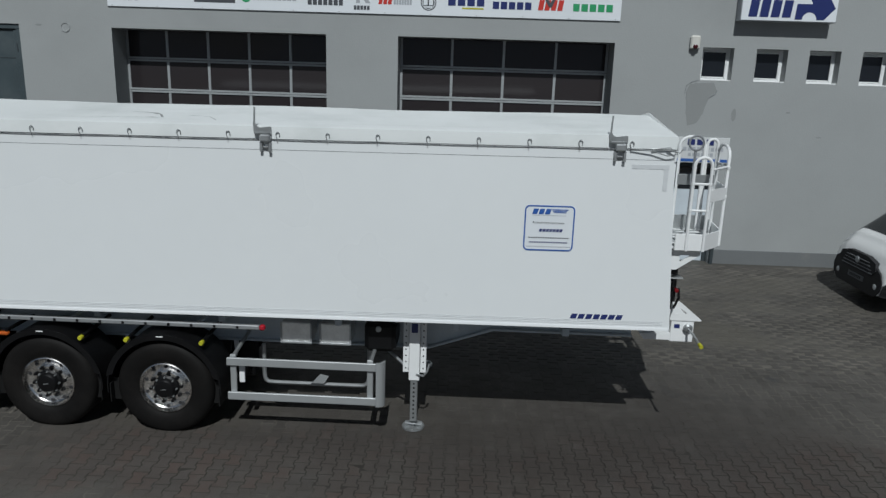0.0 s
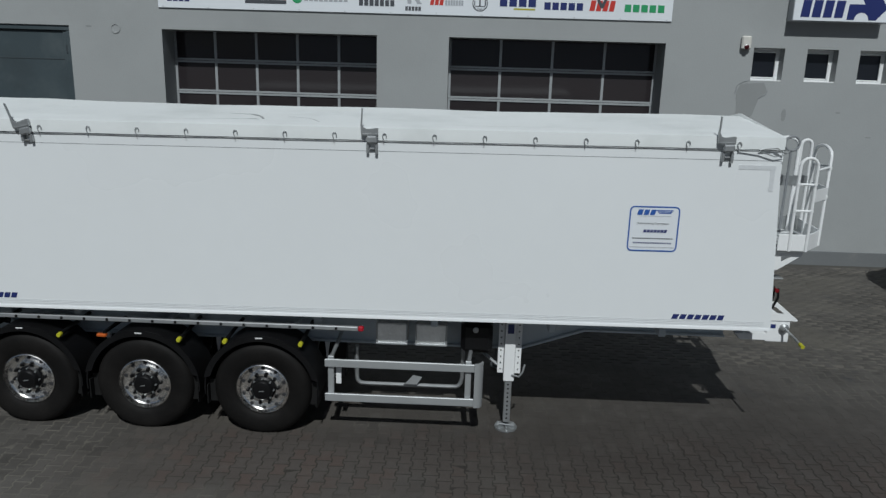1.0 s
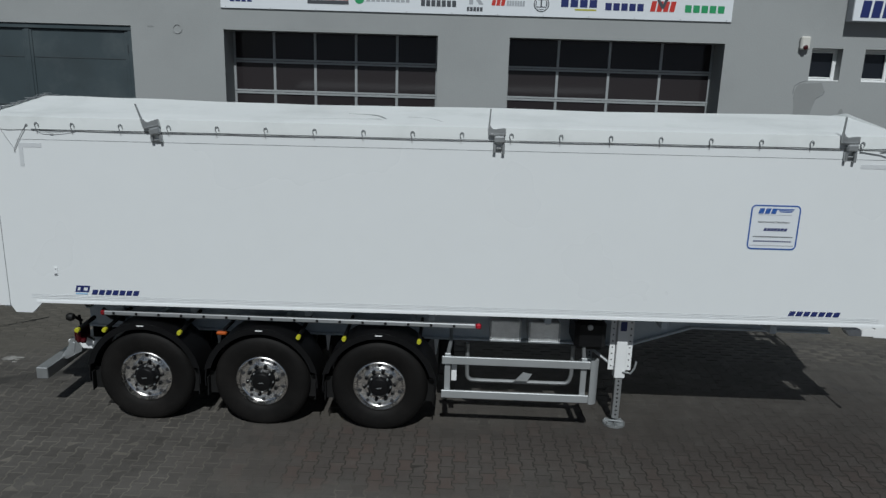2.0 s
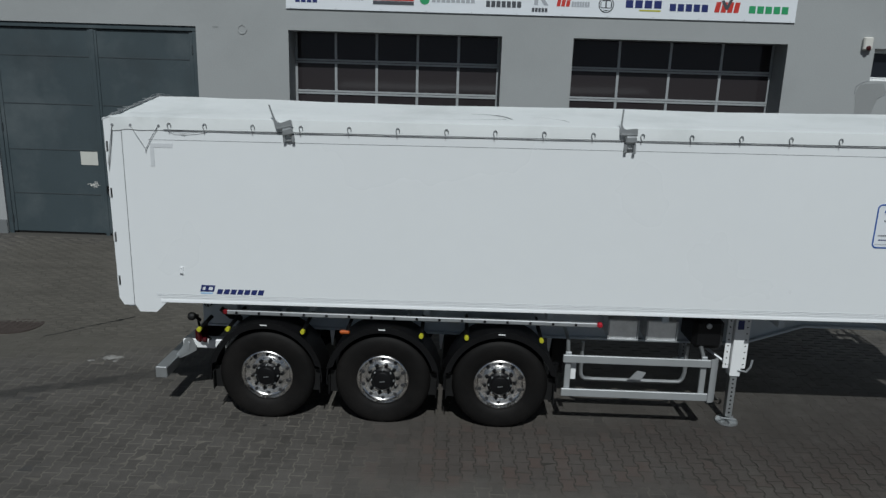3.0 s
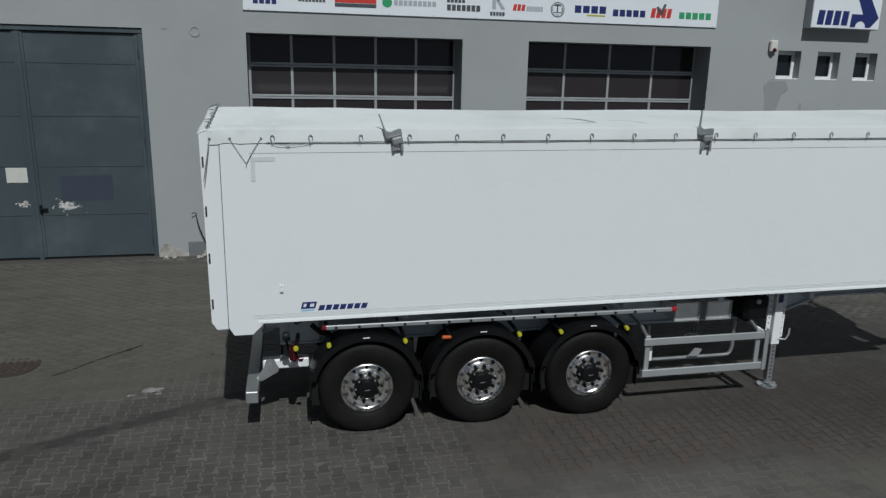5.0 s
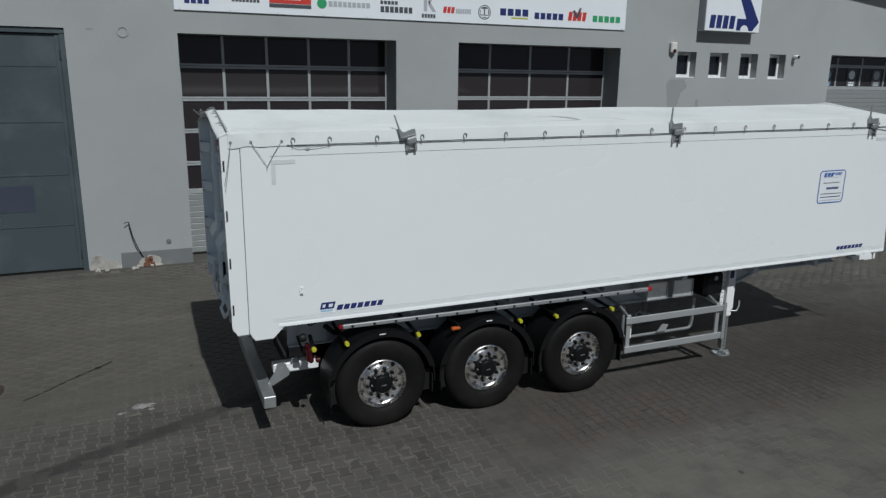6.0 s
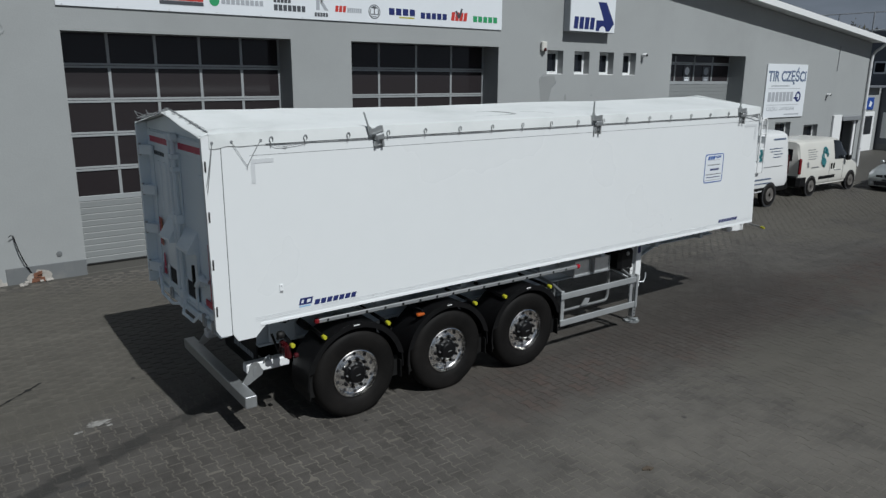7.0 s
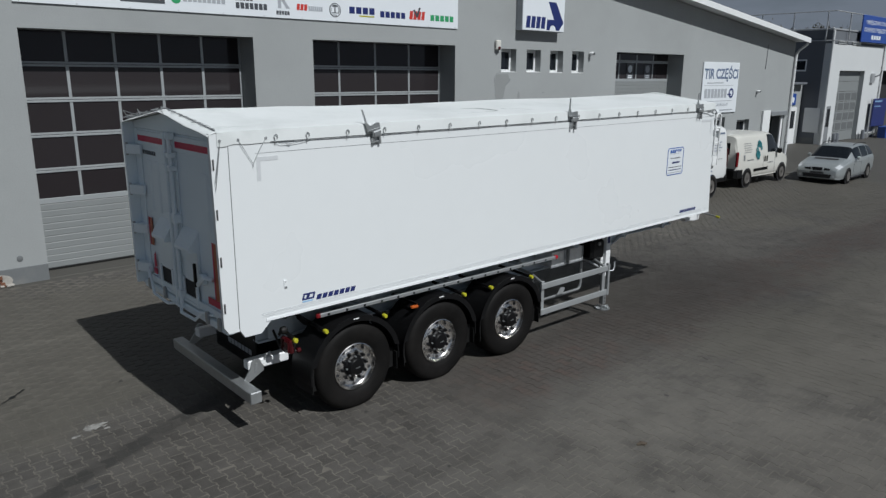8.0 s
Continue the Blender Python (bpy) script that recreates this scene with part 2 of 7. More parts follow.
M = dict(
    trailer=material("white_lacquered_aluminium", (0.73, 0.752, 0.76), 0.28, 0, 0.022, 0.45, 5, 0.01, rough_var=0.06, coat=0.15),
    trailer_trim=material("white_trim", (0.76, 0.78, 0.79), 0.32, 0, 0.03, 2, 30, 0.03),
    tarp=material("white_tarpaulin", (0.72, 0.745, 0.742), 0.5, 0, 0.03, 1.6, 18, 0.12, stain=(0.55, 0.58, 0.57), stain_scale=1.1, stain_at=(0.48, 0.85)),
    crease_shade=material("crease_shade_grey", (0.3, 0.31, 0.31), 0.6, 0, 0.3, 9, 40, 0.1),
    cable=material("plastic_coated_cable", (0.075, 0.08, 0.085), 0.35, 0.3, 0.1, 6, 60, 0.0),
    seam=material("grey_seam", (0.2, 0.21, 0.22), 0.6, 0, 0.1, 3, 40, 0.0),
    galv=material("galvanised_steel", (0.42, 0.435, 0.44), 0.42, 0.75, 0.16, 9, 70, 0.06),
    alu=material("brushed_aluminium", (0.38, 0.395, 0.405), 0.4, 0.6, 0.08, 5, 90, 0.04),
    alu_dull=material("dull_anodised_aluminium", (0.39, 0.405, 0.41), 0.45, 0.45, 0.1, 5, 90, 0.04),
    alu_foil=material("bright_aluminium_sheet", (0.75, 0.76, 0.76), 0.38, 0.7, 0.2, 8, 25, 0.5),
    chassis=material("grey_blue_chassis_paint", (0.52, 0.575, 0.62), 0.4, 0, 0.1, 3, 40, 0.04, stain=(0.4, 0.45, 0.48), stain_at=(0.55, 0.8)),
    door_grey=material("light_grey_door_paint", (0.79, 0.87, 0.91), 0.3, 0, 0.05, 2, 40, 0.03),
    tyre=material("tyre_rubber", (0.0062, 0.0058, 0.0056), 0.65, 0, 0.25, 5, 60, 0.15, stain=(0.013, 0.0118, 0.011), stain_scale=2.2, stain_at=(0.42, 0.75), spec=0.15),
    rim=material("polished_aluminium_rim", (0.84, 0.82, 0.79), 0.22, 1.0, 0.05, 4, 90, 0.012),
    hub=material("black_hub_paint", (0.018, 0.018, 0.02), 0.35, 0.2, 0.2, 10, 60, 0.05),
    black=material("black_plastic", (0.005, 0.005, 0.0055), 0.42, 0, 0.25, 5, 50, 0.06, spec=0.25),
    bumper=material("dull_grey_bumper", (0.022, 0.022, 0.024), 0.55, 0, 0.2, 5, 50, 0.05, spec=0.3),
    rubber=material("black_rubber", (0.008, 0.008, 0.008), 0.6, 0, 0.25, 5, 60, 0.08, spec=0.3),
    navy=material("navy_print", (0.018, 0.028, 0.13), 0.4, 0, 0.05, 5, 60, 0.0),
    blue=material("blue_print", (0.03, 0.1, 0.36), 0.4, 0, 0.05, 5, 60, 0.0),
    lightblue=material("pale_blue_print", (0.3, 0.5, 0.72), 0.4, 0, 0.05, 5, 60, 0.0),
    signgrey=material("faded_blue_print", (0.1, 0.14, 0.23), 0.5, 0, 0.05, 5, 60, 0.0),
    greyprint=material("grey_print", (0.36, 0.38, 0.41), 0.5, 0, 0.05, 5, 60, 0.0),
    darkprint=material("dark_grey_print", (0.06, 0.065, 0.075), 0.5, 0, 0.05, 5, 60, 0.0),
    tape=material("silver_reflective_tape", (0.63, 0.65, 0.665), 0.35, 0.1, 0.06, 20, 120, 0.0),
    yellow=material("yellow_plastic", (0.42, 0.41, 0.02), 0.45, 0, 0.08, 10, 60, 0.02),
    red=material("red_plastic", (0.36, 0.012, 0.025), 0.25, 0, 0.08, 10, 60, 0.0),
    redfilm=material("red_reflective_film", (0.5, 0.002, 0.05), 0.4, 0, 0.08, 10, 60, 0.0),
    orange=material("orange_plastic", (0.4, 0.085, 0.012), 0.3, 0, 0.08, 10, 60, 0.0),
    white=material("white_paint", (0.75, 0.76, 0.76), 0.4, 0, 0.04, 3, 40, 0.03),
    board=material("white_sign_board", (0.7, 0.73, 0.76), 0.4, 0, 0.03, 1.5, 30, 0.02),
    plaster=material("grey_plaster", (0.312, 0.325, 0.326), 0.85, 0, 0.05, 0.45, 35, 0.25, stain=(0.275, 0.286, 0.286), stain_scale=0.35, stain_at=(0.45, 0.75)),
    plinth=material("dark_grey_plinth", (0.14, 0.148, 0.152), 0.85, 0, 0.12, 1.2, 35, 0.25, stain=(0.19, 0.19, 0.185), stain_scale=1.6, stain_at=(0.55, 0.75)),
    patch=material("smooth_repair_plaster", (0.24, 0.25, 0.25), 0.8, 0, 0.06, 1.5, 30, 0.15),
    rubble=material("bare_crumbled_plaster", (0.36, 0.34, 0.31), 0.9, 0, 0.35, 7, 40, 0.5, stain=(0.2, 0.19, 0.18), stain_scale=5, stain_at=(0.5, 0.65)),
    spill=material("dried_plaster_splash", (0.27, 0.265, 0.25), 0.9, 0, 0.3, 12, 60, 0.3, stain=(0.08, 0.077, 0.07), stain_scale=9, stain_at=(0.45, 0.65)),
    primer=material("bare_pale_primer", (0.56, 0.55, 0.52), 0.8, 0, 0.25, 20, 80, 0.2, stain=(0.2, 0.21, 0.21), stain_scale=14, stain_at=(0.5, 0.62)),
    paper=material("weathered_paper", (0.52, 0.52, 0.48), 0.8, 0, 0.06, 6, 60, 0.1),
    brick=material("broken_brick", (0.16, 0.07, 0.04), 0.9, 0, 0.3, 9, 50, 0.4),
    gate=material("blue_grey_gate_paint", (0.046, 0.063, 0.071), 0.5, 0, 0.14, 0.8, 30, 0.06, stain=(0.08, 0.097, 0.104), stain_scale=0.9, stain_at=(0.5, 0.75), stain2=(0.036, 0.047, 0.052), stain2_scale=0.6, stain2_at=(0.52, 0.78)),
    gate_dark=material("dark_gate_steel", (0.035, 0.045, 0.05), 0.55, 0, 0.15, 2, 40, 0.06),
    gate_field=material("dark_repainted_steel", (0.037, 0.047, 0.07), 0.5, 0, 0.1, 2, 40, 0.04),
    doorframe=material("silver_door_profile", (0.38, 0.4, 0.41), 0.42, 0.3, 0.06, 3, 60, 0.03),
    doorpanel=material("pale_ribbed_door_panel", (0.218, 0.23, 0.231), 0.45, 0, 0.05, 2, 40, 0.04),
    bay_panel=material("grey_bay_door_pane", (0.13, 0.137, 0.14), 0.5, 0, 0.06, 2, 40, 0.04),
    pane=glass_dark("smoked_door_pane", (0.027, 0.0232, 0.025), 0.07, 0.4),
    window=glass_dark("dark_window_pane"),
    # flat dark colour for shaded rooms and holes, and some trim
    dark=material("flat_dark", (0.02, 0.02, 0.022), 0.8, 0, 0.2, 2, 20, 0.0),
    roofmetal=material("white_roof_sheet", (0.66, 0.67, 0.67), 0.45, 0, 0.05, 1, 20, 0.04),
    zinc=material("zinc_pipe", (0.5, 0.51, 0.52), 0.4, 0.5, 0.08, 4, 40, 0.03),
    render_white=material("white_render", (0.56, 0.575, 0.58), 0.8, 0, 0.04, 0.8, 30, 0.15),
    render_dark=material("dark_grey_render", (0.125, 0.135, 0.152), 0.8, 0, 0.05, 0.8, 30, 0.15),
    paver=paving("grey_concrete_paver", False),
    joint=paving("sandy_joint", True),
    carrim=material("dusty_steel_rim", (0.16, 0.15, 0.14), 0.5, 0.4, 0.2, 9, 60, 0.05),
    deep_red=material("deep_red_plastic", (0.16, 0.008, 0.012), 0.2, 0, 0.08, 10, 60, 0.0),
    lampred=material("dark_red_lens", (0.05, 0.005, 0.007), 0.2, 0, 0.08, 10, 60, 0.0),
    iron=material("cast_iron", (0.06, 0.046, 0.04), 0.6, 0.3, 0.3, 8, 60, 0.3),
    vanwhite=material("white_car_paint", (0.7, 0.71, 0.71), 0.25, 0, 0.02, 1, 20, 0.0, coat=0.5),
    vancream=material("cream_car_paint", (0.6, 0.59, 0.545), 0.25, 0, 0.03, 1, 20, 0.0, coat=0.5),
    silver=material("silver_car_paint", (0.35, 0.375, 0.38), 0.34, 0.35, 0.04, 1, 30, 0.0, coat=0.6),
    carglass=glass_dark("tinted_car_glass", (0.01, 0.012, 0.014), 0.03),
    lamp=material("clear_lamp_lens", (0.7, 0.72, 0.74), 0.1, 0.2, 0.05, 20, 60, 0.0, coat=0.8),
    signblue=material("blue_sign", (0.025, 0.07, 0.3), 0.4, 0, 0.04, 2, 40, 0.0),
    green=material("green_print", (0.04, 0.3, 0.12), 0.4, 0, 0.05, 5, 60, 0.0),
    teal=material("teal_print", (0.03, 0.16, 0.18), 0.4, 0, 0.2, 5, 60, 0.0),
    redprint=material("red_print", (0.5, 0.04, 0.03), 0.4, 0, 0.05, 5, 60, 0.0),
    bark=material("bark", (0.09, 0.07, 0.05), 0.9, 0, 0.3, 6, 40, 0.4),
    leaf=material("leaf", (0.085, 0.079, 0.054), 0.7, 0, 0.3, 0.6, 6, 0.0, island=0.6),
)


# ---- builders ----
class Geo:
    """Collects the faces of one mesh."""
    def __init__(self):
        self.v, self.f = [], []

    def put(self, verts, faces, m=None):
        k = len(self.v)
        self.v += [tuple(m @ Vector(p)) for p in verts] if m else [tuple(p) for p in verts]
        self.f += [tuple(i + k for i in f) for f in faces]
        return self

    def box(self, x0, x1, y0, y1, z0, z1, c=0.0, m=None):
        x0, x1 = min(x0, x1), max(x0, x1)
        y0, y1 = min(y0, y1), max(y0, y1)
        z0, z1 = min(z0, z1), max(z0, z1)
        c = min(c, 0.45 * min(x1 - x0, y1 - y0, z1 - z0))
        if c <= 0:
            vs = [(x, y, z) for x in (x0, x1) for y in (y0, y1) for z in (z0, z1)]
            return self.put(vs, [(0, 1, 3, 2), (4, 6, 7, 5), (0, 4, 5, 1), (2, 3, 7, 6), (0, 2, 6, 4), (1, 5, 7, 3)], m)
        vs, idx = [], {}
        for i in (0, 1):
            for j in (0, 1):
                for k in (0, 1):
                    p = (x0, x1)[i], (y0, y1)[j], (z0, z1)[k]
                    q = (x0 + c, x1 - c)[i], (y0 + c, y1 - c)[j], (z0 + c, z1 - c)[k]
                    for a in range(3):
                        idx[i, j, k, a] = len(vs)
                        vs.append(tuple(p[b] if b == a else q[b] for b in range(3)))
        fs = []
        for a in range(3):
            b, d = (a + 1) % 3, (a + 2) % 3
            for s in (0, 1):
                quad = []
                for u, w in ((0, 0), (1, 0), (1, 1), (0, 1)):
                    t = [0, 0, 0]
                    t[a], t[b], t[d] = s, u, w
                    quad.append(idx[(*t, a)])
                fs.append(tuple(quad))
            for u in (0, 1):
                for w in (0, 1):
                    e = []
                    for s, ax in ((0, b), (1, b), (1, d), (0, d)):
                        t = [0, 0, 0]
                        t[a], t[b], t[d] = s, u, w
                        e.append(idx[(*t, ax)])
                    fs.append(tuple(e))
        for i in (0, 1):
            for j in (0, 1):
                for k in (0, 1):
                    fs.append(tuple(idx[i, j, k, a] for a in range(3)))
        return self.put(vs, fs, m)

    def prism(self, poly, axis, lo, hi, m=None):
        """A flat outline (two other axes in order) pushed through lo..hi of an axis."""
        n = len(poly)
        def at(p, h):
            q = list(p)
            q.insert(axis, h)
            return tuple(q)
        vs = [at(p, lo) for p in poly] + [at(p, hi) for p in poly]
        fs = [tuple(range(n))[::-1], tuple(range(n, 2 * n))] + [(i, (i + 1) % n, n + (i + 1) % n, n + i) for i in range(n)]
        return self.put(vs, fs, m)

    def tube(self, pts, r, seg=8, closed=False, m=None):
        pts = [Vector(p) for p in pts]
        n = len(pts)
        rings, side = [], None
        for i, p in enumerate(pts):
            a = pts[i - 1] if (i or closed) else p
            b = pts[(i + 1) % n] if (i < n - 1 or closed) else p
            t = (b - a).normalized()
            if side is None:
                side = t.orthogonal().normalized()
            side = (side - t * side.dot(t)).normalized()
            up = t.cross(side)
            rr = r[i] if isinstance(r, (list, tuple)) else r
            rings.append([p + (side * math.cos(2 * math.pi * k / seg) + up * math.sin(2 * math.pi * k / seg)) * rr for k in range(seg)])
        vs = [q for ring in rings for q in ring]
        fs = []
        for i in range(n if closed else n - 1):
            j = (i + 1) % n
            fs += [(i * seg + k, i * seg + (k + 1) % seg, j * seg + (k + 1) % seg, j * seg + k) for k in range(seg)]
        if not closed:
            fs += [tuple(range(seg))[::-1], tuple(range((n - 1) * seg, n * seg))]
        return self.put(vs, fs, m)

    def lathe(self, prof, centre, axis="Y", seg=32, m=None, closed=False):
        """prof: (radius, distance along the axis)."""
        vs, fs = [], []
        for r, h in prof:
            for k in range(seg):
                a = 2 * math.pi * k / seg
                c, s = r * math.cos(a), r * math.sin(a)
                p = {"X": (h, c, s), "Y": (c, h, s), "Z": (c, s, h)}[axis]
                vs.append(tuple(centre[i] + p[i] for i in range(3)))
        n = len(prof)
        for i in range(n if closed else n - 1):
            j = (i + 1) % n
            fs += [(i * seg + k, i * seg + (k + 1) % seg, j * seg + (k + 1) % seg, j * seg + k) for k in range(seg)]
        if not closed:
            fs += [tuple(range(seg))[::-1], tuple(range((n - 1) * seg, n * seg))]
        return self.put(vs, fs, m)

    def grid(self, rows):
        """A sheet from rows of points."""
        n = len(rows[0])
        vs = [p for r in rows for p in r]
        fs = [(i * n + j, i * n + j + 1, (i + 1) * n + j + 1, (i + 1) * n + j) for i in range(len(rows) - 1) for j in range(n - 1)]
        return self.put(vs, fs)

    def warp(self, fn):
        self.v = [fn(*p) for p in self.v]
        return self


def mesh_of(name, g, mat, smooth=35, fix=True):
    me = bpy.data.meshes.new(name)
    me.from_pydata(g.v, [], g.f)
    if fix:
        bm = bmesh.new()
        bm.from_mesh(me)
        bmesh.ops.recalc_face_normals(bm, faces=bm.faces)
        bm.to_mesh(me)
        bm.free()
    if smooth:
        me.polygons.foreach_set("use_smooth", [True] * len(me.polygons))
        me.set_sharp_from_angle(angle=radians(smooth))
    me.materials.append(M[mat] if isinstance(mat, str) else mat)
    return me


def part(name, g, mat, parent=None, label="", smooth=35, kind=""):
    ob = new(name, mesh_of(name, g, mat, smooth))
    if parent:
        ob.parent = parent
    return tagged(ob, label, kind=kind)


def thing(name, label, category, m=None, group="", kind=""):
    ob = new(name)
    if m:
        ob.matrix_world = m
    return tagged(ob, label, category, group, kind)


def arc(cx, cy, r, a0, a1, n):
    return [(cx + r * math.cos(radians(a0 + (a1 - a0) * i / n)), cy + r * math.sin(radians(a0 + (a1 - a0) * i / n))) for i in range(n + 1)]


def block(x0, x1, z0, z1, y, depth=0.004, slant=0.0):
    h = z1 - z0
    return Geo().prism([(x0, z0), (x1, z0), (x1 + slant * h, z1), (x0 + slant * h, z1)], 1, y - depth, y)


def bars(g, x0, x1, z0, z1, n, y, depth=0.004, slant=0.0):
    """Small print: n plain blocks, facing -y."""
    w = (x1 - x0) / n
    for i in range(n):
        b = block(x0 + w * i + 0.16 * w, x0 + w * (i + 1) - 0.16 * w, z0, z1, y, depth, slant)
        g.put(b.v, b.f)
    return g


def blocks(x0, x1, z0, z1, n, y, mat, parent, depth=0.004, slant=0.0, fn=None):
    """A word mark as n plain blocks, each a part."""
    w = (x1 - x0) / n
    for i in range(n):
        g = block(x0 + w * (i + 0.11), x0 + w * (i + 0.89), z0, z1, y, depth, slant)
        part("block", g.warp(fn) if fn else g, mat, parent)


def lettering(name, text, height, m, mat, parent, depth=0.004, width=None, bold=0.0):
    """Readable words as a flat mesh; m places the baseline's start, x along the words, y up."""
    cu = bpy.data.curves.new(name, "FONT")
    cu.body, cu.size, cu.extrude, cu.offset = text, height * 1.38, depth, bold
    tmp = bpy.data.objects.new(name, cu)
    me = bpy.data.meshes.new_from_object(tmp)
    bpy.data.objects.remove(tmp)
    xs = [v.co.x for v in me.vertices]
    k = width / (max(xs) - min(xs)) if width else 1.0
    lo = min(xs)
    for v in me.vertices:
        v.co = m @ Vector(((v.co.x - lo) * k, v.co.y, v.co.z))
    me.materials.clear()
    me.materials.append(M[mat])
    ob = new(name, me)
    ob.parent = parent
    return ob


def facing(x, y, z):
    """Words that face -y."""
    return pose(x, y, z, 90, 0, 0)


def ground_z(y):
    """The yard rises a little towards the hall."""
    t = min(max((y - 9.5) / 5.4, 0), 1)
    return 0.17 * t


# ---- ground: one sheet to the horizon; the pavers lie on it (end of the file) ----
def ground_at(x, y):
    k = 1 - min(max((x - 16.0) / 14.0, 0), 1)
    return ground_z(y) * k


def spread(lo, hi, step, far):
    a = list(np.arange(lo, hi + 0.01, step))
    return [-far, -0.3 * far, -0.1 * far] + a + [0.1 * far, 0.3 * far, far]


g = Geo()
g.grid([[(x, y, ground_at(x, y) - 0.0016) for x in spread(-40, 60, 4, 1500)] for y in spread(-20, 40, 0.5, 1500)])
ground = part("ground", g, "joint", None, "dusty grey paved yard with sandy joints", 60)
tagged(ground, category="ground", kind="structure")

# ---- the hall ----
WALL_Y, BACK_Y = 14.95, 15.7
OPENINGS = [(-13.52, -9.13, -0.2, 4.665), (-7.22, -2.83, -0.2, 4.642), (-1.37, 2.99, -0.2, 4.646), (10.28, 14.51, -0.2, 4.65),
            (4.755, 5.375, 3.965, 4.612), (5.825, 6.445, 3.965, 4.612), (6.875, 7.495, 3.96, 4.612), (7.925, 8.52, 3.955, 4.618),
            (4.3, 5.35, -0.2, 2.3), (16.98, 18.1, 1.25, 2.26), (19.15, 20.27, 1.22, 2.1), (22.2, 23.7, -0.2, 2.24)]
X0, X1, TOPZ = -24.0, 24.1, 5.0


def roof_z(x):
    return 5.385 + 0.1053 * (24.31 - abs(x + 2) + 2)


g = Geo()
xs = sorted({X0, X1, *[o[0] for o in OPENINGS], *[o[1] for o in OPENINGS]})
zs = sorted({-0.2, TOPZ, *[o[2] for o in OPENINGS], *[o[3] for o in OPENINGS]})
inside = lambda x, z: any(o[0] < x < o[1] and o[2] < z < o[3] for o in OPENINGS)
cell = {}
for i in range(len(xs) - 1):
    for j in range(len(zs) - 1):
        cell[i, j] = not inside((xs[i] + xs[i + 1]) / 2, (zs[j] + zs[j + 1]) / 2)
for (i, j), solid in cell.items():
    if not solid:
        continue
    a, b, c, d = xs[i], xs[i + 1], zs[j], zs[j + 1]
    for y in (WALL_Y, BACK_Y):
        g.put([(a, y, c), (b, y, c), (b, y, d), (a, y, d)], [(0, 1, 2, 3)])
    for di, dj, p, q in ((-1, 0, (a, c), (a, d)), (1, 0, (b, c), (b, d)), (0, -1, (a, c), (b, c)), (0, 1, (a, d), (b, d))):
        if not cell.get((i + di, j + dj), dj == 1):
            g.put([(p[0], WALL_Y, p[1]), (q[0], WALL_Y, q[1]), (q[0], BACK_Y, q[1]), (p[0], BACK_Y, p[1])], [(0, 1, 2, 3)])
g.prism([(X0, TOPZ), (X1, TOPZ), (X1, roof_z(X1)), (-2, roof_z(-2)), (X0, roof_z(X0))], 1, WALL_Y, BACK_Y)
wall_north = part("wall_north", g, "plaster", None, "grey plastered hall wall with door and window openings", 20)
tagged(wall_north, category="wall", kind="structure")
g = Geo()
g.box(X0, X0 + 0.4, BACK_Y, 32, -0.2, 5.5)
tagged(part("wall_west", g, "plaster", None, "grey plastered end wall of the hall"), category="wall", kind="structure")
g = Geo()
g.box(X1 - 0.4, X1, BACK_Y, 32, -0.2, 5.38)
tagged(part("wall_east", g, "plaster", None, "grey plastered end wall of the hall"), category="wall", kind="structure")
g = Geo()
g.box(X0, X1, 32, 32.4, -0.2, 5.38)
tagged(part("wall_south", g, "plaster", None, "grey plastered back wall of the hall"), category="wall", kind="structure")

# roof sheet with a deep white verge over the front wall
g = Geo()
top = [(24.31, roof_z(24.31) + 0.03), (-2, roof_z(-2) + 0.03), (X0 - 0.4, roof_z(X0) + 0.03)]
g.prism(top + [(x, z + 0.14) for x, z in reversed(top)], 1, 14.43, 32.6)
roof = tagged(part("roof", g, "roofmetal", None, "low pitched white sheet metal roof of the hall", 20), category="roof", kind="structure")
g = Geo()
top = [(24.33, roof_z(24.33) - 0.02), (-2, roof_z(-2) - 0.02), (X0 - 0.4, roof_z(X0) - 0.02)]
g.prism(top + [(x, z + 0.21) for x, z in reversed(top)], 1, 14.4, 14.428)
part("verge_board", g, "white", roof, "white verge board")

# plinth band along the foot of the wall
stretches = [(X0, -13.52), (-8.55, -7.22), (-2.83, -1.37), (2.99, 4.3), (5.35, 10.28), (14.51, 22.2), (23.7, 24.1)]
g = Geo()
for a, b in stretches:
    g.box(a + 0.004, b - 0.004, WALL_Y - 0.025, WALL_Y + 0.05, -0.1, 0.47, 0.006)
tagged(part("baseboard", g, "plinth", None, "dark grey rendered plinth at the wall foot"), category="plinth", kind="structure")

def ragged(pts, jag, seed, step=0.05):
    """An outline with its straight runs broken up."""
    rnd, out = random.Random(seed), []
    for (ax, az), (bx, bz) in zip(pts, pts[1:] + pts[:1]):
        n = max(1, int(math.hypot(bx - ax, bz - az) / step))
        out += [(ax + (bx - ax) * k / n + (rnd.uniform(-jag, jag) if k else 0), az + (bz - az) * k / n + (rnd.uniform(-jag, jag) if k else 0)) for k in range(n)]
    return out


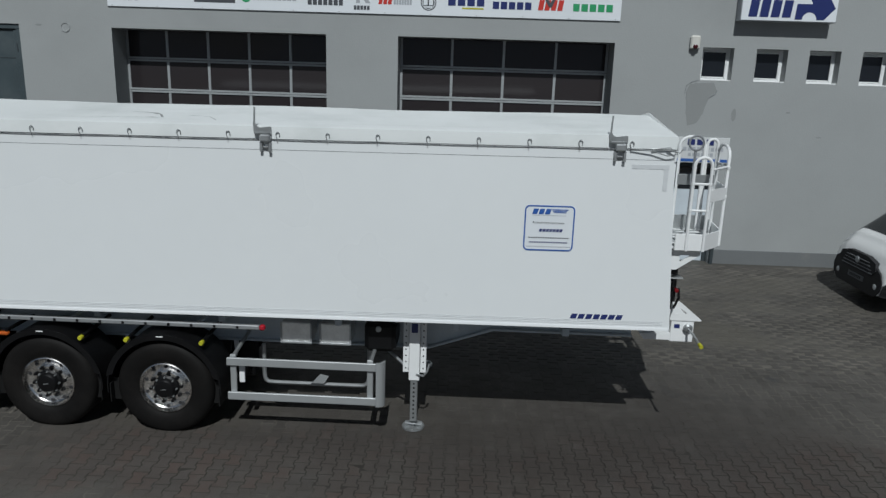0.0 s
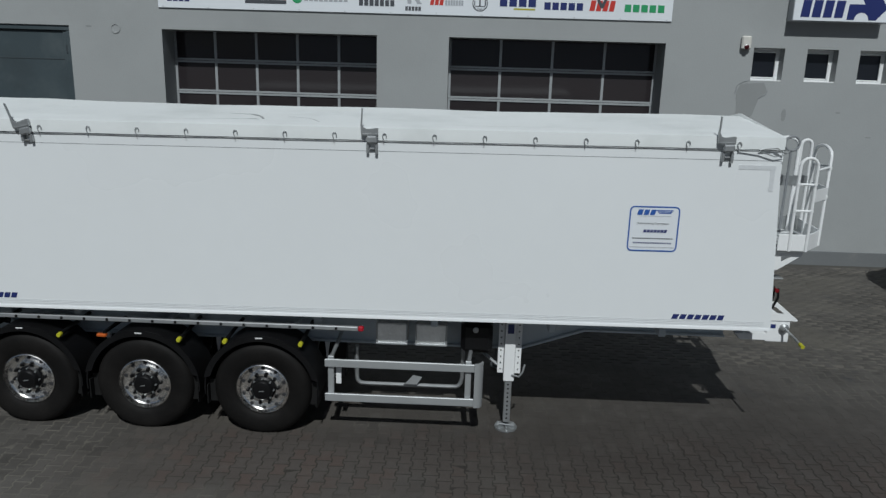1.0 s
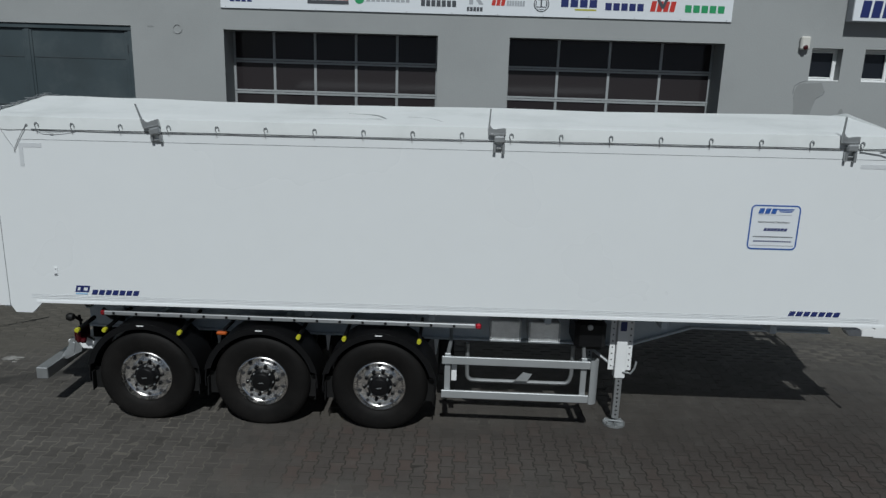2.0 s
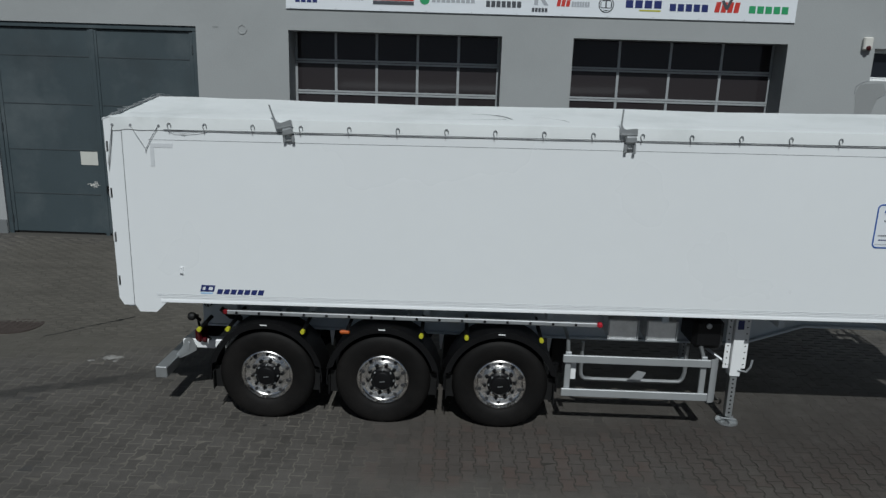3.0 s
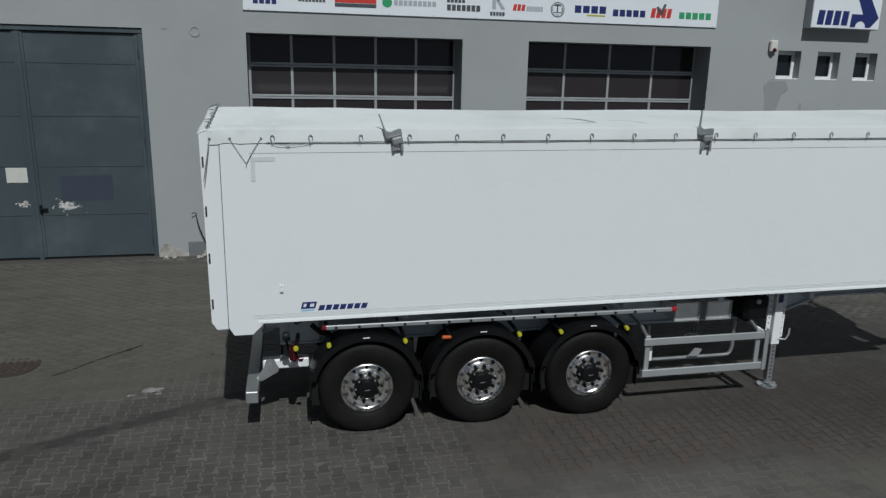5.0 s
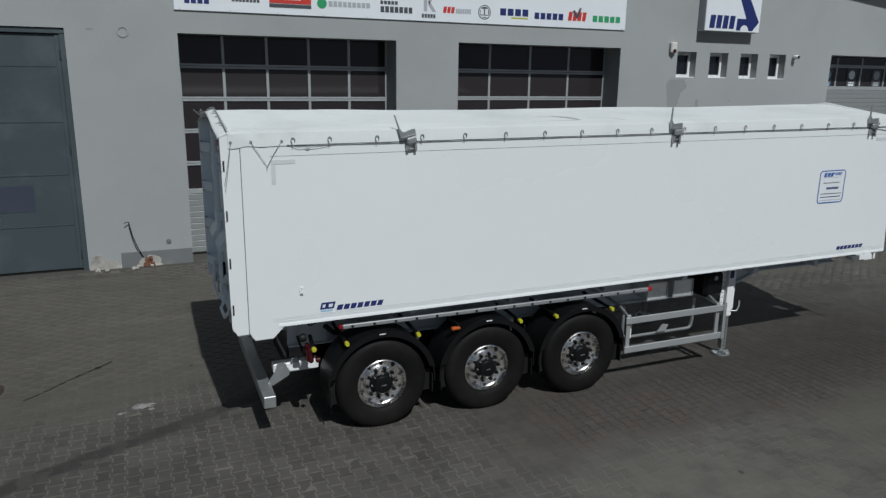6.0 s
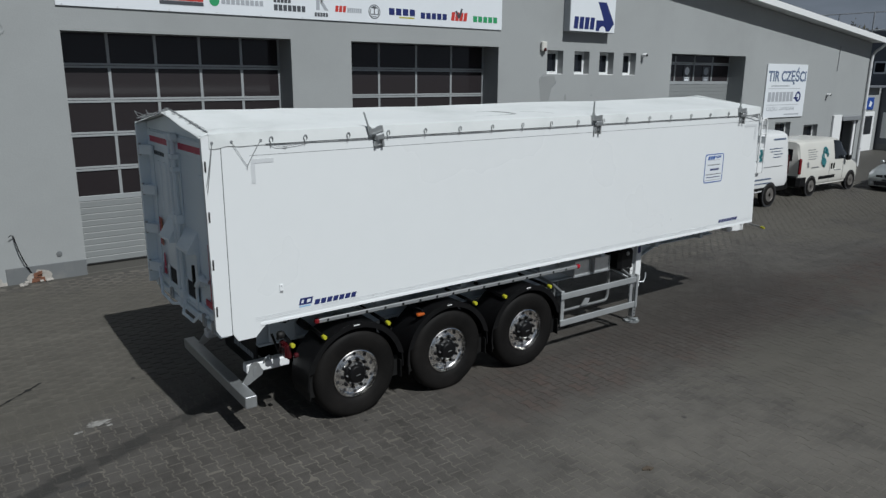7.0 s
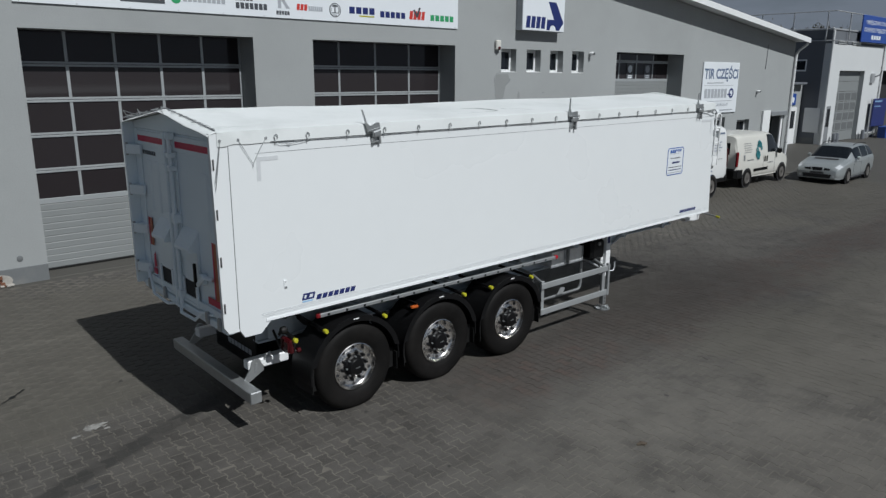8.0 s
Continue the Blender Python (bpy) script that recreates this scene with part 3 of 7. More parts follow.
# bare, crumbled plaster at the foot of the pier beside the gate
random.seed(4)
FOOT = (("bare crumbled pale plaster at the wall foot", [(-9.12, 0.13), (-9.1, 0.3), (-9.02, 0.43), (-8.9, 0.46), (-8.85, 0.36), (-8.78, 0.32), (-8.66, 0.31), (-8.6, 0.22), (-8.45, 0.27), (-8.33, 0.24), (-8.27, 0.13)], 0.018),
        ("bare pale plaster round a hole in the wall", [(-8.25, 0.25), (-8.2, 0.31), (-8.1, 0.33), (-8.05, 0.4), (-7.95, 0.38), (-7.84, 0.32), (-7.8, 0.16), (-7.95, 0.13), (-8.16, 0.14)], 0.032))
for k, (lb, pts, out) in enumerate(FOOT):
    g = Geo()
    g.prism(ragged(pts, 0.022, 40 + k, 0.035), 1, WALL_Y - out, WALL_Y + 0.02)
    tagged(part("plaster_damage", g, "rubble", None, lb, 0), category="wall damage")
for k, (x, z, w, h) in enumerate(((-8.06, 0.3, 0.06, 0.05), (-8.1, 0.21, 0.07, 0.04), (-7.99, 0.2, 0.045, 0.05), (-8.02, 0.34, 0.04, 0.03))):
    g = Geo()
    g.prism(ragged([(x - w, z - h), (x + w, z - h * 0.8), (x + w * 0.9, z + h), (x - w * 0.8, z + h * 0.8)], 0.012, 60 + k, 0.03), 1, WALL_Y - 0.05 - 0.008 * k, WALL_Y + 0.01)
    tagged(part("exposed_brick", g, "brick", None, "broken reddish brick laid bare in the wall", 0), category="brick", group="bricks laid bare in the wall")
# lumps of rubble on the ground below
for k in range(14):
    s = random.uniform(0.015, 0.045)
    x, y = random.uniform(-9.1, -7.6), random.uniform(14.7, 14.92)
    g = Geo()
    g.box(x - s, x + s, y - s, y + s, ground_z(y) - 0.005, ground_z(y) + s * 1.1, s * 0.4)
    tagged(part("rubble_lump", g, "rubble", None, "small pale lump of fallen plaster"), category="rubble", group="rubble at the wall")
# old cable out of the wall
g = Geo()
g.tube([(-8.36, 14.95, 1.05), (-8.36, 14.9, 1.07), (-8.35, 14.87, 1.0), (-8.31, 14.86, 0.8), (-8.25, 14.87, 0.6), (-8.17, 14.9, 0.4), (-8.13, 14.96, 0.31)], 0.01, 8)
g.tube([(-8.36, 14.9, 1.07), (-8.4, 14.87, 1.09), (-8.44, 14.87, 1.06)], 0.008, 6)
tagged(part("wall_cable", g, "black", None, "old black cable hanging out of the wall"), category="cable")
# hole in the plaster, drawn as a raised dark disc
g = Geo()
g.lathe([(0.05, 0), (0.05, -0.012), (0.0, -0.02)], (-7.66, WALL_Y, 0.635), "Y", 14)
tagged(part("wall_stain_cap", g, "plinth", None, "small dark disc standing in for a hole in the plaster"), category="wall cap")
g = Geo()
g.lathe([(0.095, 0.0), (0.1, -0.012), (0.075, -0.012), (0.07, 0.0)], (-8.17, WALL_Y, 4.632), "Y", 24, closed=True)
tagged(part("wall_ring", g, "plaster", None, "round plastered-over vent ring in the wall"), category="vent")

# smoother, darker repair patch in the plaster
g = Geo()
g.prism(ragged([(4.5, 3.72), (4.58, 3.9), (4.8, 3.92), (5.03, 3.94), (5.13, 3.76), (4.97, 3.62), (4.9, 3.35), (4.78, 3.12), (4.6, 3.06), (4.54, 3.3)], 0.012, 3), 1, WALL_Y - 0.003, WALL_Y + 0.01)
tagged(part("plaster_patch", g, "patch", None, "slightly darker smooth repair patch in the plaster"), category="wall patch")
g = Geo()
g.tube([(4.48, 14.945, 3.7), (4.5, 14.945, 3.86), (4.6, 14.945, 3.93), (4.72, 14.945, 3.97)], 0.005, 5)
tagged(part("plaster_crack", g, "seam", None, "thin dark crack in the plaster"), category="crack")
g = Geo()
g.tube([(5.13, 14.945, 3.78), (5.1, 14.945, 3.7), (4.97, 14.945, 3.62)], 0.006, 5)
tagged(part("plaster_crack", g, "seam", None, "thin dark crack in the plaster"), category="crack")
for cx, cz, rx, rz in ((5.52, 3.3, 0.05, 0.13), (6.61, 3.38, 0.05, 0.018), (-8.72, 4.66, 0.07, 0.02), (7.3, 2.9, 0.06, 0.015)):
    g = Geo()
    g.prism(ragged([(cx + rx * math.cos(a), cz + rz * math.sin(a)) for a in [k * math.pi / 5 for k in range(10)]], 0.008, int(cx * 10), 0.03), 1, WALL_Y - 0.002, WALL_Y + 0.005)
    tagged(part("plaster_chip", g, "patch", None, "small dull chip in the wall plaster"), category="wall damage")


# ---- the old double gate ----
gate = thing("gate", "blue-grey steel double gate, closed, with flaking paint", "gate", kind="structure")
gate.name = "door_1"
gx0, gx1, gm, gy = -13.52, -9.13, -11.33, 15.03
g = Geo()
g.box(gx0, gx0 + 0.1, gy - 0.04, gy + 0.06, 0.06, 4.66, 0.01)
g.box(gx1 - 0.1, gx1, gy - 0.04, gy + 0.06, 0.06, 4.66, 0.01)
g.box(gx0, gx1, gy - 0.05, gy + 0.06, 4.56, 4.664, 0.01)
part("door_frame", g, "gate", gate, "blue-grey steel frame")
for a, b in ((gx0 + 0.1, gm - 0.02), (gm + 0.02, gx1 - 0.1)):
    g = Geo()
    g.box(a, b, gy, gy + 0.05, 0.215, 4.55, 0.006)
    for x in (a, b - 0.075):
        g.box(x, x + 0.075, gy - 0.02, gy + 0.01, 0.215, 4.55, 0.006)
    leafp = part("leaf_panel", g, "gate", gate, "blue-grey steel door leaf")
    for z in (1.07, 2.03, 3.0, 3.99):
        g = Geo()
        g.box(a + 0.08, b - 0.08, gy - 0.006, gy + 0.004, z - 0.012, z + 0.012, 0.003)
        part("weld_strip", g, "gate_dark", leafp)
    g = Geo()
    for z in (0.5, 2.5, 4.2):
        x = a if a < -12 else b
        g.tube([(x, gy - 0.03, z - 0.08), (x, gy - 0.03, z + 0.08)], 0.02, 8)
    part("hinge", g, "gate_dark", leafp)
g = Geo()
g.box(gm - 0.045, gm + 0.045, gy - 0.035, gy - 0.004, 0.13, 4.55, 0.008)
part("cover_strip", g, "gate", gate)
g = Geo()
g.box(gm + 0.06, gm + 0.2, gy - 0.06, gy - 0.004, 1.17, 1.21, 0.008)
g.box(gm + 0.06, gm + 0.1, gy - 0.05, gy - 0.002, 1.1, 1.28, 0.006)
part("door_handle", g, "black", gate)
g = Geo()
g.box(-11.8, -11.37, gy - 0.008, gy - 0.002, 1.72, 2.01, 0.001)
part("notice", g, "paper", gate, "blank white paper notice")
g = Geo()
g.box(-10.86, -9.91, gy - 0.005, gy - 0.0015, 1.36, 1.85)
part("painted_field", g, "gate_field", gate, "dark repainted field")
random.seed(11)
g = Geo()
for cx, cz, w, h, n in ((-11.54, 1.29, 0.06, 0.035, 34), (-10.76, 1.25, 0.15, 0.075, 60)):
    rim = [(cx + w * math.cos(a) * (1 + 0.5 * noise.noise((3 * math.cos(a), 3 * math.sin(a), cx))) * random.uniform(0.6, 1.3), cz + h * math.sin(a) * (1 + 0.6 * noise.noise((4 * math.cos(a), 4 * math.sin(a), 7.0))) * random.uniform(0.55, 1.35)) for a in [i * math.pi / 20 for i in range(40)]]
    g.prism(rim, 1, gy - 0.003, gy - 0.001)
    for k in range(n):
        x, z, s = cx + random.gauss(0, w * 0.9), cz + random.gauss(0, h * 0.8), random.uniform(0.004, 0.024)
        g.prism([(x + s * math.cos(a) * random.uniform(0.5, 1.3), z + 0.7 * s * math.sin(a) * random.uniform(0.5, 1.3)) for a in [i * math.pi / 3.5 for i in range(7)]],
                1, gy - 0.0034 - 0.0001 * k, gy - 0.001)
part("flaked_paint", g, "primer", gate, "flaked paint showing pale primer")
# black strip drawn in place of the shaded gap below the leaves
g = Geo()
g.box(gx0, gx1, 15.05, 15.3, 0.0, 0.24, 0.01)
tagged(part("door_sill", g, "rubber", None, "black strip standing in for the shaded gap under the gate"), category="threshold", kind="structure")


# ---- sectional doors ----
def sectional_door(name, x0, x1, cols, rails, bottom, yd=15.57):
    d = thing(name, "closed sectional door with smoked panes above pale ribbed panels", "garage door", kind="structure")
    w = (x1 - x0) / cols
    for z in rails[1:-1]:
        g = Geo()
        g.box(x0, x1, yd - 0.02, yd + 0.03, z - 0.045, z - 0.004, 0.004)
        g.box(x0, x1, yd - 0.02, yd + 0.03, z + 0.004, z + 0.045, 0.004)
        part("rail", g, "doorframe", d)
    for i, xm in enumerate([x0 + w * k for k in range(cols + 1)]):
        g = Geo()
        hw = 0.028 if 0 < i < cols else 0.05
        for a, b in zip(rails[:-1], rails[1:]):
            g.box(max(xm - hw, x0), min(xm + hw, x1), yd - 0.014, yd + 0.03, b + 0.046, a - 0.046, 0.004)
        part("mullion", g, "doorframe", d)
    for a, b in zip(rails[:-1], rails[1:]):
        for k in range(cols):
            g = Geo()
            g.box(x0 + w * k + 0.02, x0 + w * (k + 1) - 0.02, yd + 0.002, yd + 0.014, b + 0.03, a - 0.03)
            part("pane", g, "pane", d)
    z = rails[-1]
    g = Geo()
    g.box(x0, x1, yd - 0.02, yd + 0.03, z - 0.06, z + 0.044, 0.006)
    part("rail", g, "doorframe", d)
    z -= 0.065
    n = max(3, round((z - bottom) / 0.122))
    step = (z - bottom) / n
    for k in range(n):
        g = Geo()
        za = bottom + step * k
        g.prism([(yd + 0.03, za + 0.0015), (yd - 0.008, za + 0.0015), (yd - 0.014, za + 0.01), (yd - 0.014, za + step - 0.01), (yd - 0.008, za + step - 0.0015), (yd + 0.03, za + step - 0.0015)], 0, x0, x1)
        part("slat", g, "doorpanel", d)
    g = Geo()
    g.box(x0, x1, yd - 0.02, yd + 0.03, bottom - 0.04, bottom - 0.002, 0.006)
    part("bottom_seal", g, "rubber", d)
    # dark sheet stands in for the unlit hall
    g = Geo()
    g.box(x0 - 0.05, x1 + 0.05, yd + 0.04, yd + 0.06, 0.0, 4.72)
    part("backing", g, "dark", d, "flat dark sheet for the unlit hall behind")
    return d


sectional_door("door_2", -7.22, -2.83, 5, [4.69, 4.05, 3.4, 2.76, 2.1, 1.53], 0.22)
sectional_door("door_3", -1.37, 2.99, 4, [4.69, 4.05, 3.42, 2.77, 2.11, 1.54], 0.22)
door_c = sectional_door("door_4", 10.28, 14.51, 4, [4.66, 4.37, 3.74], 0.2)
for xc, w, h, mat in ((10.98, 0.17, 0.3, "lightblue"), (12.0, 0.2, 0.3, "board"), (13.1, 0.2, 0.26, "greyprint")):
    g = Geo()
    g.box(xc - w, xc + w, 15.552, 15.56, 4.05 - h, 4.05 + h * 0.9, 0.002)
    part("window_sticker", g, "darkprint", door_c)
    g = Geo()
    g.lathe([(0.13, 0), (0.13, -0.004), (0.0, -0.004)], (xc, 15.552, 4.12), "Y", 20)
    g.box(xc - w * 0.6, xc + w * 0.6, 15.546, 15.552, 3.8, 3.86)
    g.box(xc - w * 0.6, xc + w * 0.6, 15.546, 15.552, 3.88, 3.91)
    part("sticker_print", g, mat, door_c)
# sills below the three doors
g = Geo()
for a, b in ((-7.22, -2.83), (-1.37, 2.99), (10.28, 14.51)):
    g.box(a, b, 14.97, 15.68, -0.1, 0.178, 0.01)
tagged(part("door_sill", g, "joint", None, "worn concrete thresholds in the door openings"), category="threshold", kind="structure")


# ---- small windows ----
def window(name, o, yd, mullion=False):
    w = thing(name, "small white plastic window with a dark pane, closed", "window", kind="structure", group="small windows in the hall wall")
    x0, x1, z0, z1 = o
    fr = 0.055
    g = Geo()
    g.box(x0, x0 + fr, yd, yd + 0.07, z0, z1, 0.008)
    g.box(x1 - fr, x1, yd, yd + 0.07, z0, z1, 0.008)
    g.box(x0 + fr, x1 - fr, yd, yd + 0.07, z0, z0 + fr, 0.008)
    g.box(x0 + fr, x1 - fr, yd, yd + 0.07, z1 - fr, z1, 0.008)
    part("window_frame", g, "white", w)
    g = Geo()
    s = 0.03
    a, b, c, d = x0 + fr, x1 - fr, z0 + fr, z1 - fr
    for bx in ((a, a + s, c, d), (b - s, b, c, d), (a + s, b - s, c, c + s), (a + s, b - s, d - s, d)):
        g.box(bx[0] + 0.003, bx[1] - 0.003, yd - 0.012, yd + 0.05, bx[2] + 0.003, bx[3] - 0.003, 0.006)
    part("sash", g, "white", w)
    g = Geo()
    g.box(a + s - 0.01, b - s + 0.01, yd + 0.012, yd + 0.024, c + s - 0.01, d - s + 0.01)
    part("pane", g, "window", w)
    g = Geo()
    g.box(x0 + 0.003, x1 - 0.003, WALL_Y + 0.004, yd - 0.004, z0 + 0.002, z0 + 0.025, 0.004)
    part("window_sill", g, "white", w)
    # dark sheet stands in for the unlit room
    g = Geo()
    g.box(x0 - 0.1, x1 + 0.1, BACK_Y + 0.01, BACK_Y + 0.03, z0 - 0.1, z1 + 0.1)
    part("backing", g, "dark", w, "flat dark sheet for the unlit room behind")
    return w


for i, o in enumerate(OPENINGS[4:8]):
    window("window_%d" % (i + 1), o, 15.16)
for i, o in enumerate(OPENINGS[9:11]):
    window("window_%d" % (i + 5), o, 15.14)

# ---- side entry, doorway with a painted sign over it ----
ent = thing("door_5", "dark glazed entrance door in a steel frame", "door", kind="structure")
g = Geo()
g.box(4.3, 4.38, 15.1, 15.18, 0.15, 2.3, 0.008)
g.box(5.27, 5.35, 15.1, 15.18, 0.15, 2.3, 0.008)
g.box(4.38, 5.27, 15.1, 15.18, 2.2, 2.3, 0.008)
part("door_frame", g, "gate_dark", ent)
g = Geo()
g.box(4.385, 5.265, 15.11, 15.16, 0.17, 1.72, 0.006)
part("door_panel", g, "chassis", ent)
g = Geo()
g.box(4.385, 5.265, 15.12, 15.15, 1.73, 2.19)
part("pane", g, "window", ent)
g = Geo()
g.box(5.13, 5.17, 15.06, 15.11, 1.05, 1.3, 0.008)
part("door_handle", g, "alu", ent)
es = thing("entrance_sign", "cream sign board with blue lettering over the door", "sign")
g = Geo()
g.box(4.42, 5.5, 14.915, 14.945, 2.31, 2.83, 0.004)
part("panel", g, "render_white", es)
blocks(4.62, 5.2, 2.67, 2.79, 3, 14.915, "navy", es)
g = Geo()
bars(g, 4.55, 5.4, 2.55, 2.63, 9, 14.915)
bars(g, 4.66, 5.2, 2.44, 2.51, 6, 14.915)
part("print", g, "greyprint", es)
g = Geo()
g.box(4.43, 5.49, 14.91, 14.916, 2.33, 2.39)
part("stripe", g, "blue", es)
# narrow dark upright block beside the entrance
g = Geo()
g.box(5.36, 5.43, 14.86, 14.94, 0.1, 0.55, 0.01)
tagged(part("boundary_post", g, "gate_dark", None, "short dark upright block at the wall foot"), category="post")

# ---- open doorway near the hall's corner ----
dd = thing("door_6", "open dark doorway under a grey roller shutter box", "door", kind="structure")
# the doorway's inner shade is a flat dark sheet
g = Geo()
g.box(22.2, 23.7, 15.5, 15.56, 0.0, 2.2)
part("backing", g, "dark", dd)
g = Geo()
g.box(22.12, 23.8, 14.82, 14.945, 2.16, 2.36, 0.02)
part("shutter_box", g, "seam", dd, "grey roller shutter box")
g = Geo()
g.box(23.5, 23.68, 14.98, 15.06, 0.15, 2.2, 0.01)
part("side_panel", g, "white", dd)
g = Geo()
g.box(21.4, 22.1, 14.86, 14.945, 0.1, 2.42, 0.008)
tagged(part("wall_panel", g, "white", None, "tall white panel fixed beside the doorway"), category="panel")

# ---- downpipe at the corner ----
dp = thing("downpipe", "pale metal downpipe with a swan neck under the eave", "pipe")
g = Geo()
g.tube([(24.28, 14.48, 5.36), (24.25, 14.56, 5.26), (24.17, 14.78, 5.06), (24.12, 14.87, 4.9), (24.1, 14.88, 4.6), (24.1, 14.88, 0.12)], 0.06, 12)
part("pipe", g, "roofmetal", dp)
for z in (0.9, 2.6, 4.3):
    g = Geo()
    g.lathe([(0.066, -0.02), (0.068, 0.02)], (24.1, 14.88, z), "Z", 12)
    part("clip", g, "zinc", dp)

# ---- long sponsor banner ----
banner = thing("banner", "long white banner with coloured company marks", "banner")
g = Geo()
g.box(-7.25, 3.05, 14.92, 14.945, 5.06, 5.98, 0.004)
part("panel", g, "board", banner)
BY = 14.92
marks = [("navy", -7.07, -6.6, 5.19, 5.42, 4), ("darkprint", -6.2, -5.66, 5.26, 5.36, 8), ("greyprint", -4.3, -3.41, 5.26, 5.36, 9),
         ("darkprint", -3.2, -2.47, 5.2, 5.32, 7), ("darkprint", -3.2, -2.8, 5.36, 5.43, 5), ("darkprint", -2.27, -1.94, 5.13, 5.21, 5), ("redprint", -1.78, -1.5, 5.25, 5.38, 3),
         ("greyprint", -1.47, -1.1, 5.25, 5.35, 7), ("navy", -0.4, 0.36, 5.26, 5.41, 4), ("navy", 0.49, 1.29, 5.22, 5.36, 5),
         ("redprint", 1.39, 1.9, 5.22, 5.42, 4), ("green", 2.08, 2.9, 5.22, 5.36, 5)]
for mat, a, b, c, d, n in marks:
    blocks(a, b, c, d, n, BY, mat, banner, slant=0.15 if mat == "redprint" else 0)
g = Geo()
g.box(-5.48, -4.65, BY - 0.004, BY, 5.27, 5.6)
part("mark", g, "redprint", banner)
blocks(-5.42, -4.85, 5.34, 5.46, 8, BY - 0.004, "board", banner)
g = Geo()
g.box(-5.48, -4.65, BY - 0.006, BY, 5.19, 5.26)
part("mark", g, "darkprint", banner)
g = Geo()
g.lathe([(0.1, 0), (0.1, -0.004), (0.0, -0.004)], (-4.43, BY, 5.31), "Y", 24)
part("mark", g, "green", banner)
g = Geo()
g.lathe([(0.155, 0), (0.155, -0.004), (0.0, -0.004)], (-0.77, BY, 5.305), "Y", 28)
part("mark", g, "darkprint", banner)
g = Geo()
g.lathe([(0.135, -0.004), (0.135, -0.006), (0.12, -0.006), (0.12, -0.004)], (-0.77, BY, 5.305), "Y", 28, closed=True)
g.box(-0.87, -0.79, BY - 0.006, BY - 0.003, 5.255, 5.375)
g.box(-0.76, -0.68, BY - 0.006, BY - 0.003, 5.255, 5.375)
g.box(-0.86, -0.68, BY - 0.006, BY - 0.003, 5.205, 5.235)
part("mark", g, "board", banner)
g = Geo()
g.box(-0.1, 0.33, BY - 0.004, BY, 5.2, 5.23)
part("mark", g, "yellow", banner)
g = Geo()
g.prism([(-2.22, 5.26), (-2.14, 5.26), (-2.14, 5.66), (-2.22, 5.66)], 1, BY - 0.004, BY)
g.prism([(-2.13, 5.42), (-2.02, 5.26), (-1.93, 5.26), (-2.09, 5.48)], 1, BY - 0.004, BY)
g.prism([(-2.13, 5.46), (-1.99, 5.66), (-1.91, 5.66), (-2.09, 5.41)], 1, BY - 0.004, BY)
part("mark", g, "greyprint", banner)
g = Geo()
g.prism([(1.53, 5.44), (1.62, 5.28), (1.68, 5.28), (1.77, 5.5), (1.72, 5.52), (1.65, 5.36), (1.58, 5.46)], 1, BY - 0.007, BY)
part("mark", g, "darkprint", banner)
for k in range(12):
    x = -7.15 + k * 0.918
    g = Geo()
    g.lathe([(0.012, 0), (0.012, -0.004), (0, -0.005)], (x, BY, 5.085), "Y", 8)
    part("screw", g, "zinc", banner)

# ---- box sign with a navy arrow ----
sign = thing("box_sign", "white box sign with a navy arrow and blocks, on the wall", "sign")
SX0, SX1, SZ0, SZ1, SY = 5.32, 7.17, 5.125, 6.75, 14.705
g = Geo()
g.box(SX0, SX1, SY, 14.948, SZ0, SZ1, 0.01)
part("case", g, "greyprint", sign, "grey metal case")
g = Geo()
g.box(SX0 + 0.012, SX1 - 0.012, SY - 0.006, SY + 0.004, SZ0 + 0.012, SZ1 - 0.012, 0.003)
part("face", g, "board", sign)
blocks(5.44, 6.3, 5.2, 5.52, 4, SY - 0.006, "navy", sign, slant=0.1)
g = Geo()
y = SY - 0.006
ar = [(6.36, 5.17), (6.5, 5.17)] + [(x, z) for x, z in reversed(arc(6.64, 5.17, 0.14, 0, 180, 8))][1:] + [(6.92, 5.17), (7.12, 5.39), (6.76, 5.95), (6.42, 5.95), (6.68, 5.46), (6.38, 5.46)]
g.prism(ar, 1, y - 0.004, y)
part("arrow", g, "navy", sign)

# ---- alarm siren and camera on the wall ----
si = thing("alarm_siren", "small white alarm siren with a red lens on the wall", "siren")
g = Geo()
g.box(4.47, 4.66, 14.85, 14.948, 4.57, 4.83, 0.025)
part("housing", g, "vancream", si)
g = Geo()
g.lathe([(0.05, 0), (0.045, -0.02), (0.02, -0.035), (0, -0.037)], (4.565, 14.85, 4.615), "Y", 14)
part("lens", g, "lampred", si)
for cx, cz in ((8.78, 4.53), (20.64, 3.23)):
    ca = thing("security_camera", "small white security camera on a bracket", "camera", group="wall cameras")
    g = Geo()
    g.tube([(cx - 0.02, 14.95, cz - 0.12), (cx - 0.02, 14.9, cz - 0.08), (cx, 14.88, cz)], 0.016, 8)
    part("bracket", g, "zinc", ca)
    g = Geo()
    g.lathe([(0.0, -0.09), (0.045, -0.085), (0.055, -0.07), (0.055, 0.05), (0.045, 0.06), (0.0, 0.06)], (cx + 0.02, 14.86, cz + 0.03), "Y", 14)
    part("housing", g, "white", ca)
    g = Geo()
    g.lathe([(0.04, -0.092), (0.04, -0.088), (0.0, -0.088)], (cx + 0.02, 14.86, cz + 0.03), "Y", 14)
    part("lens", g, "black", ca)

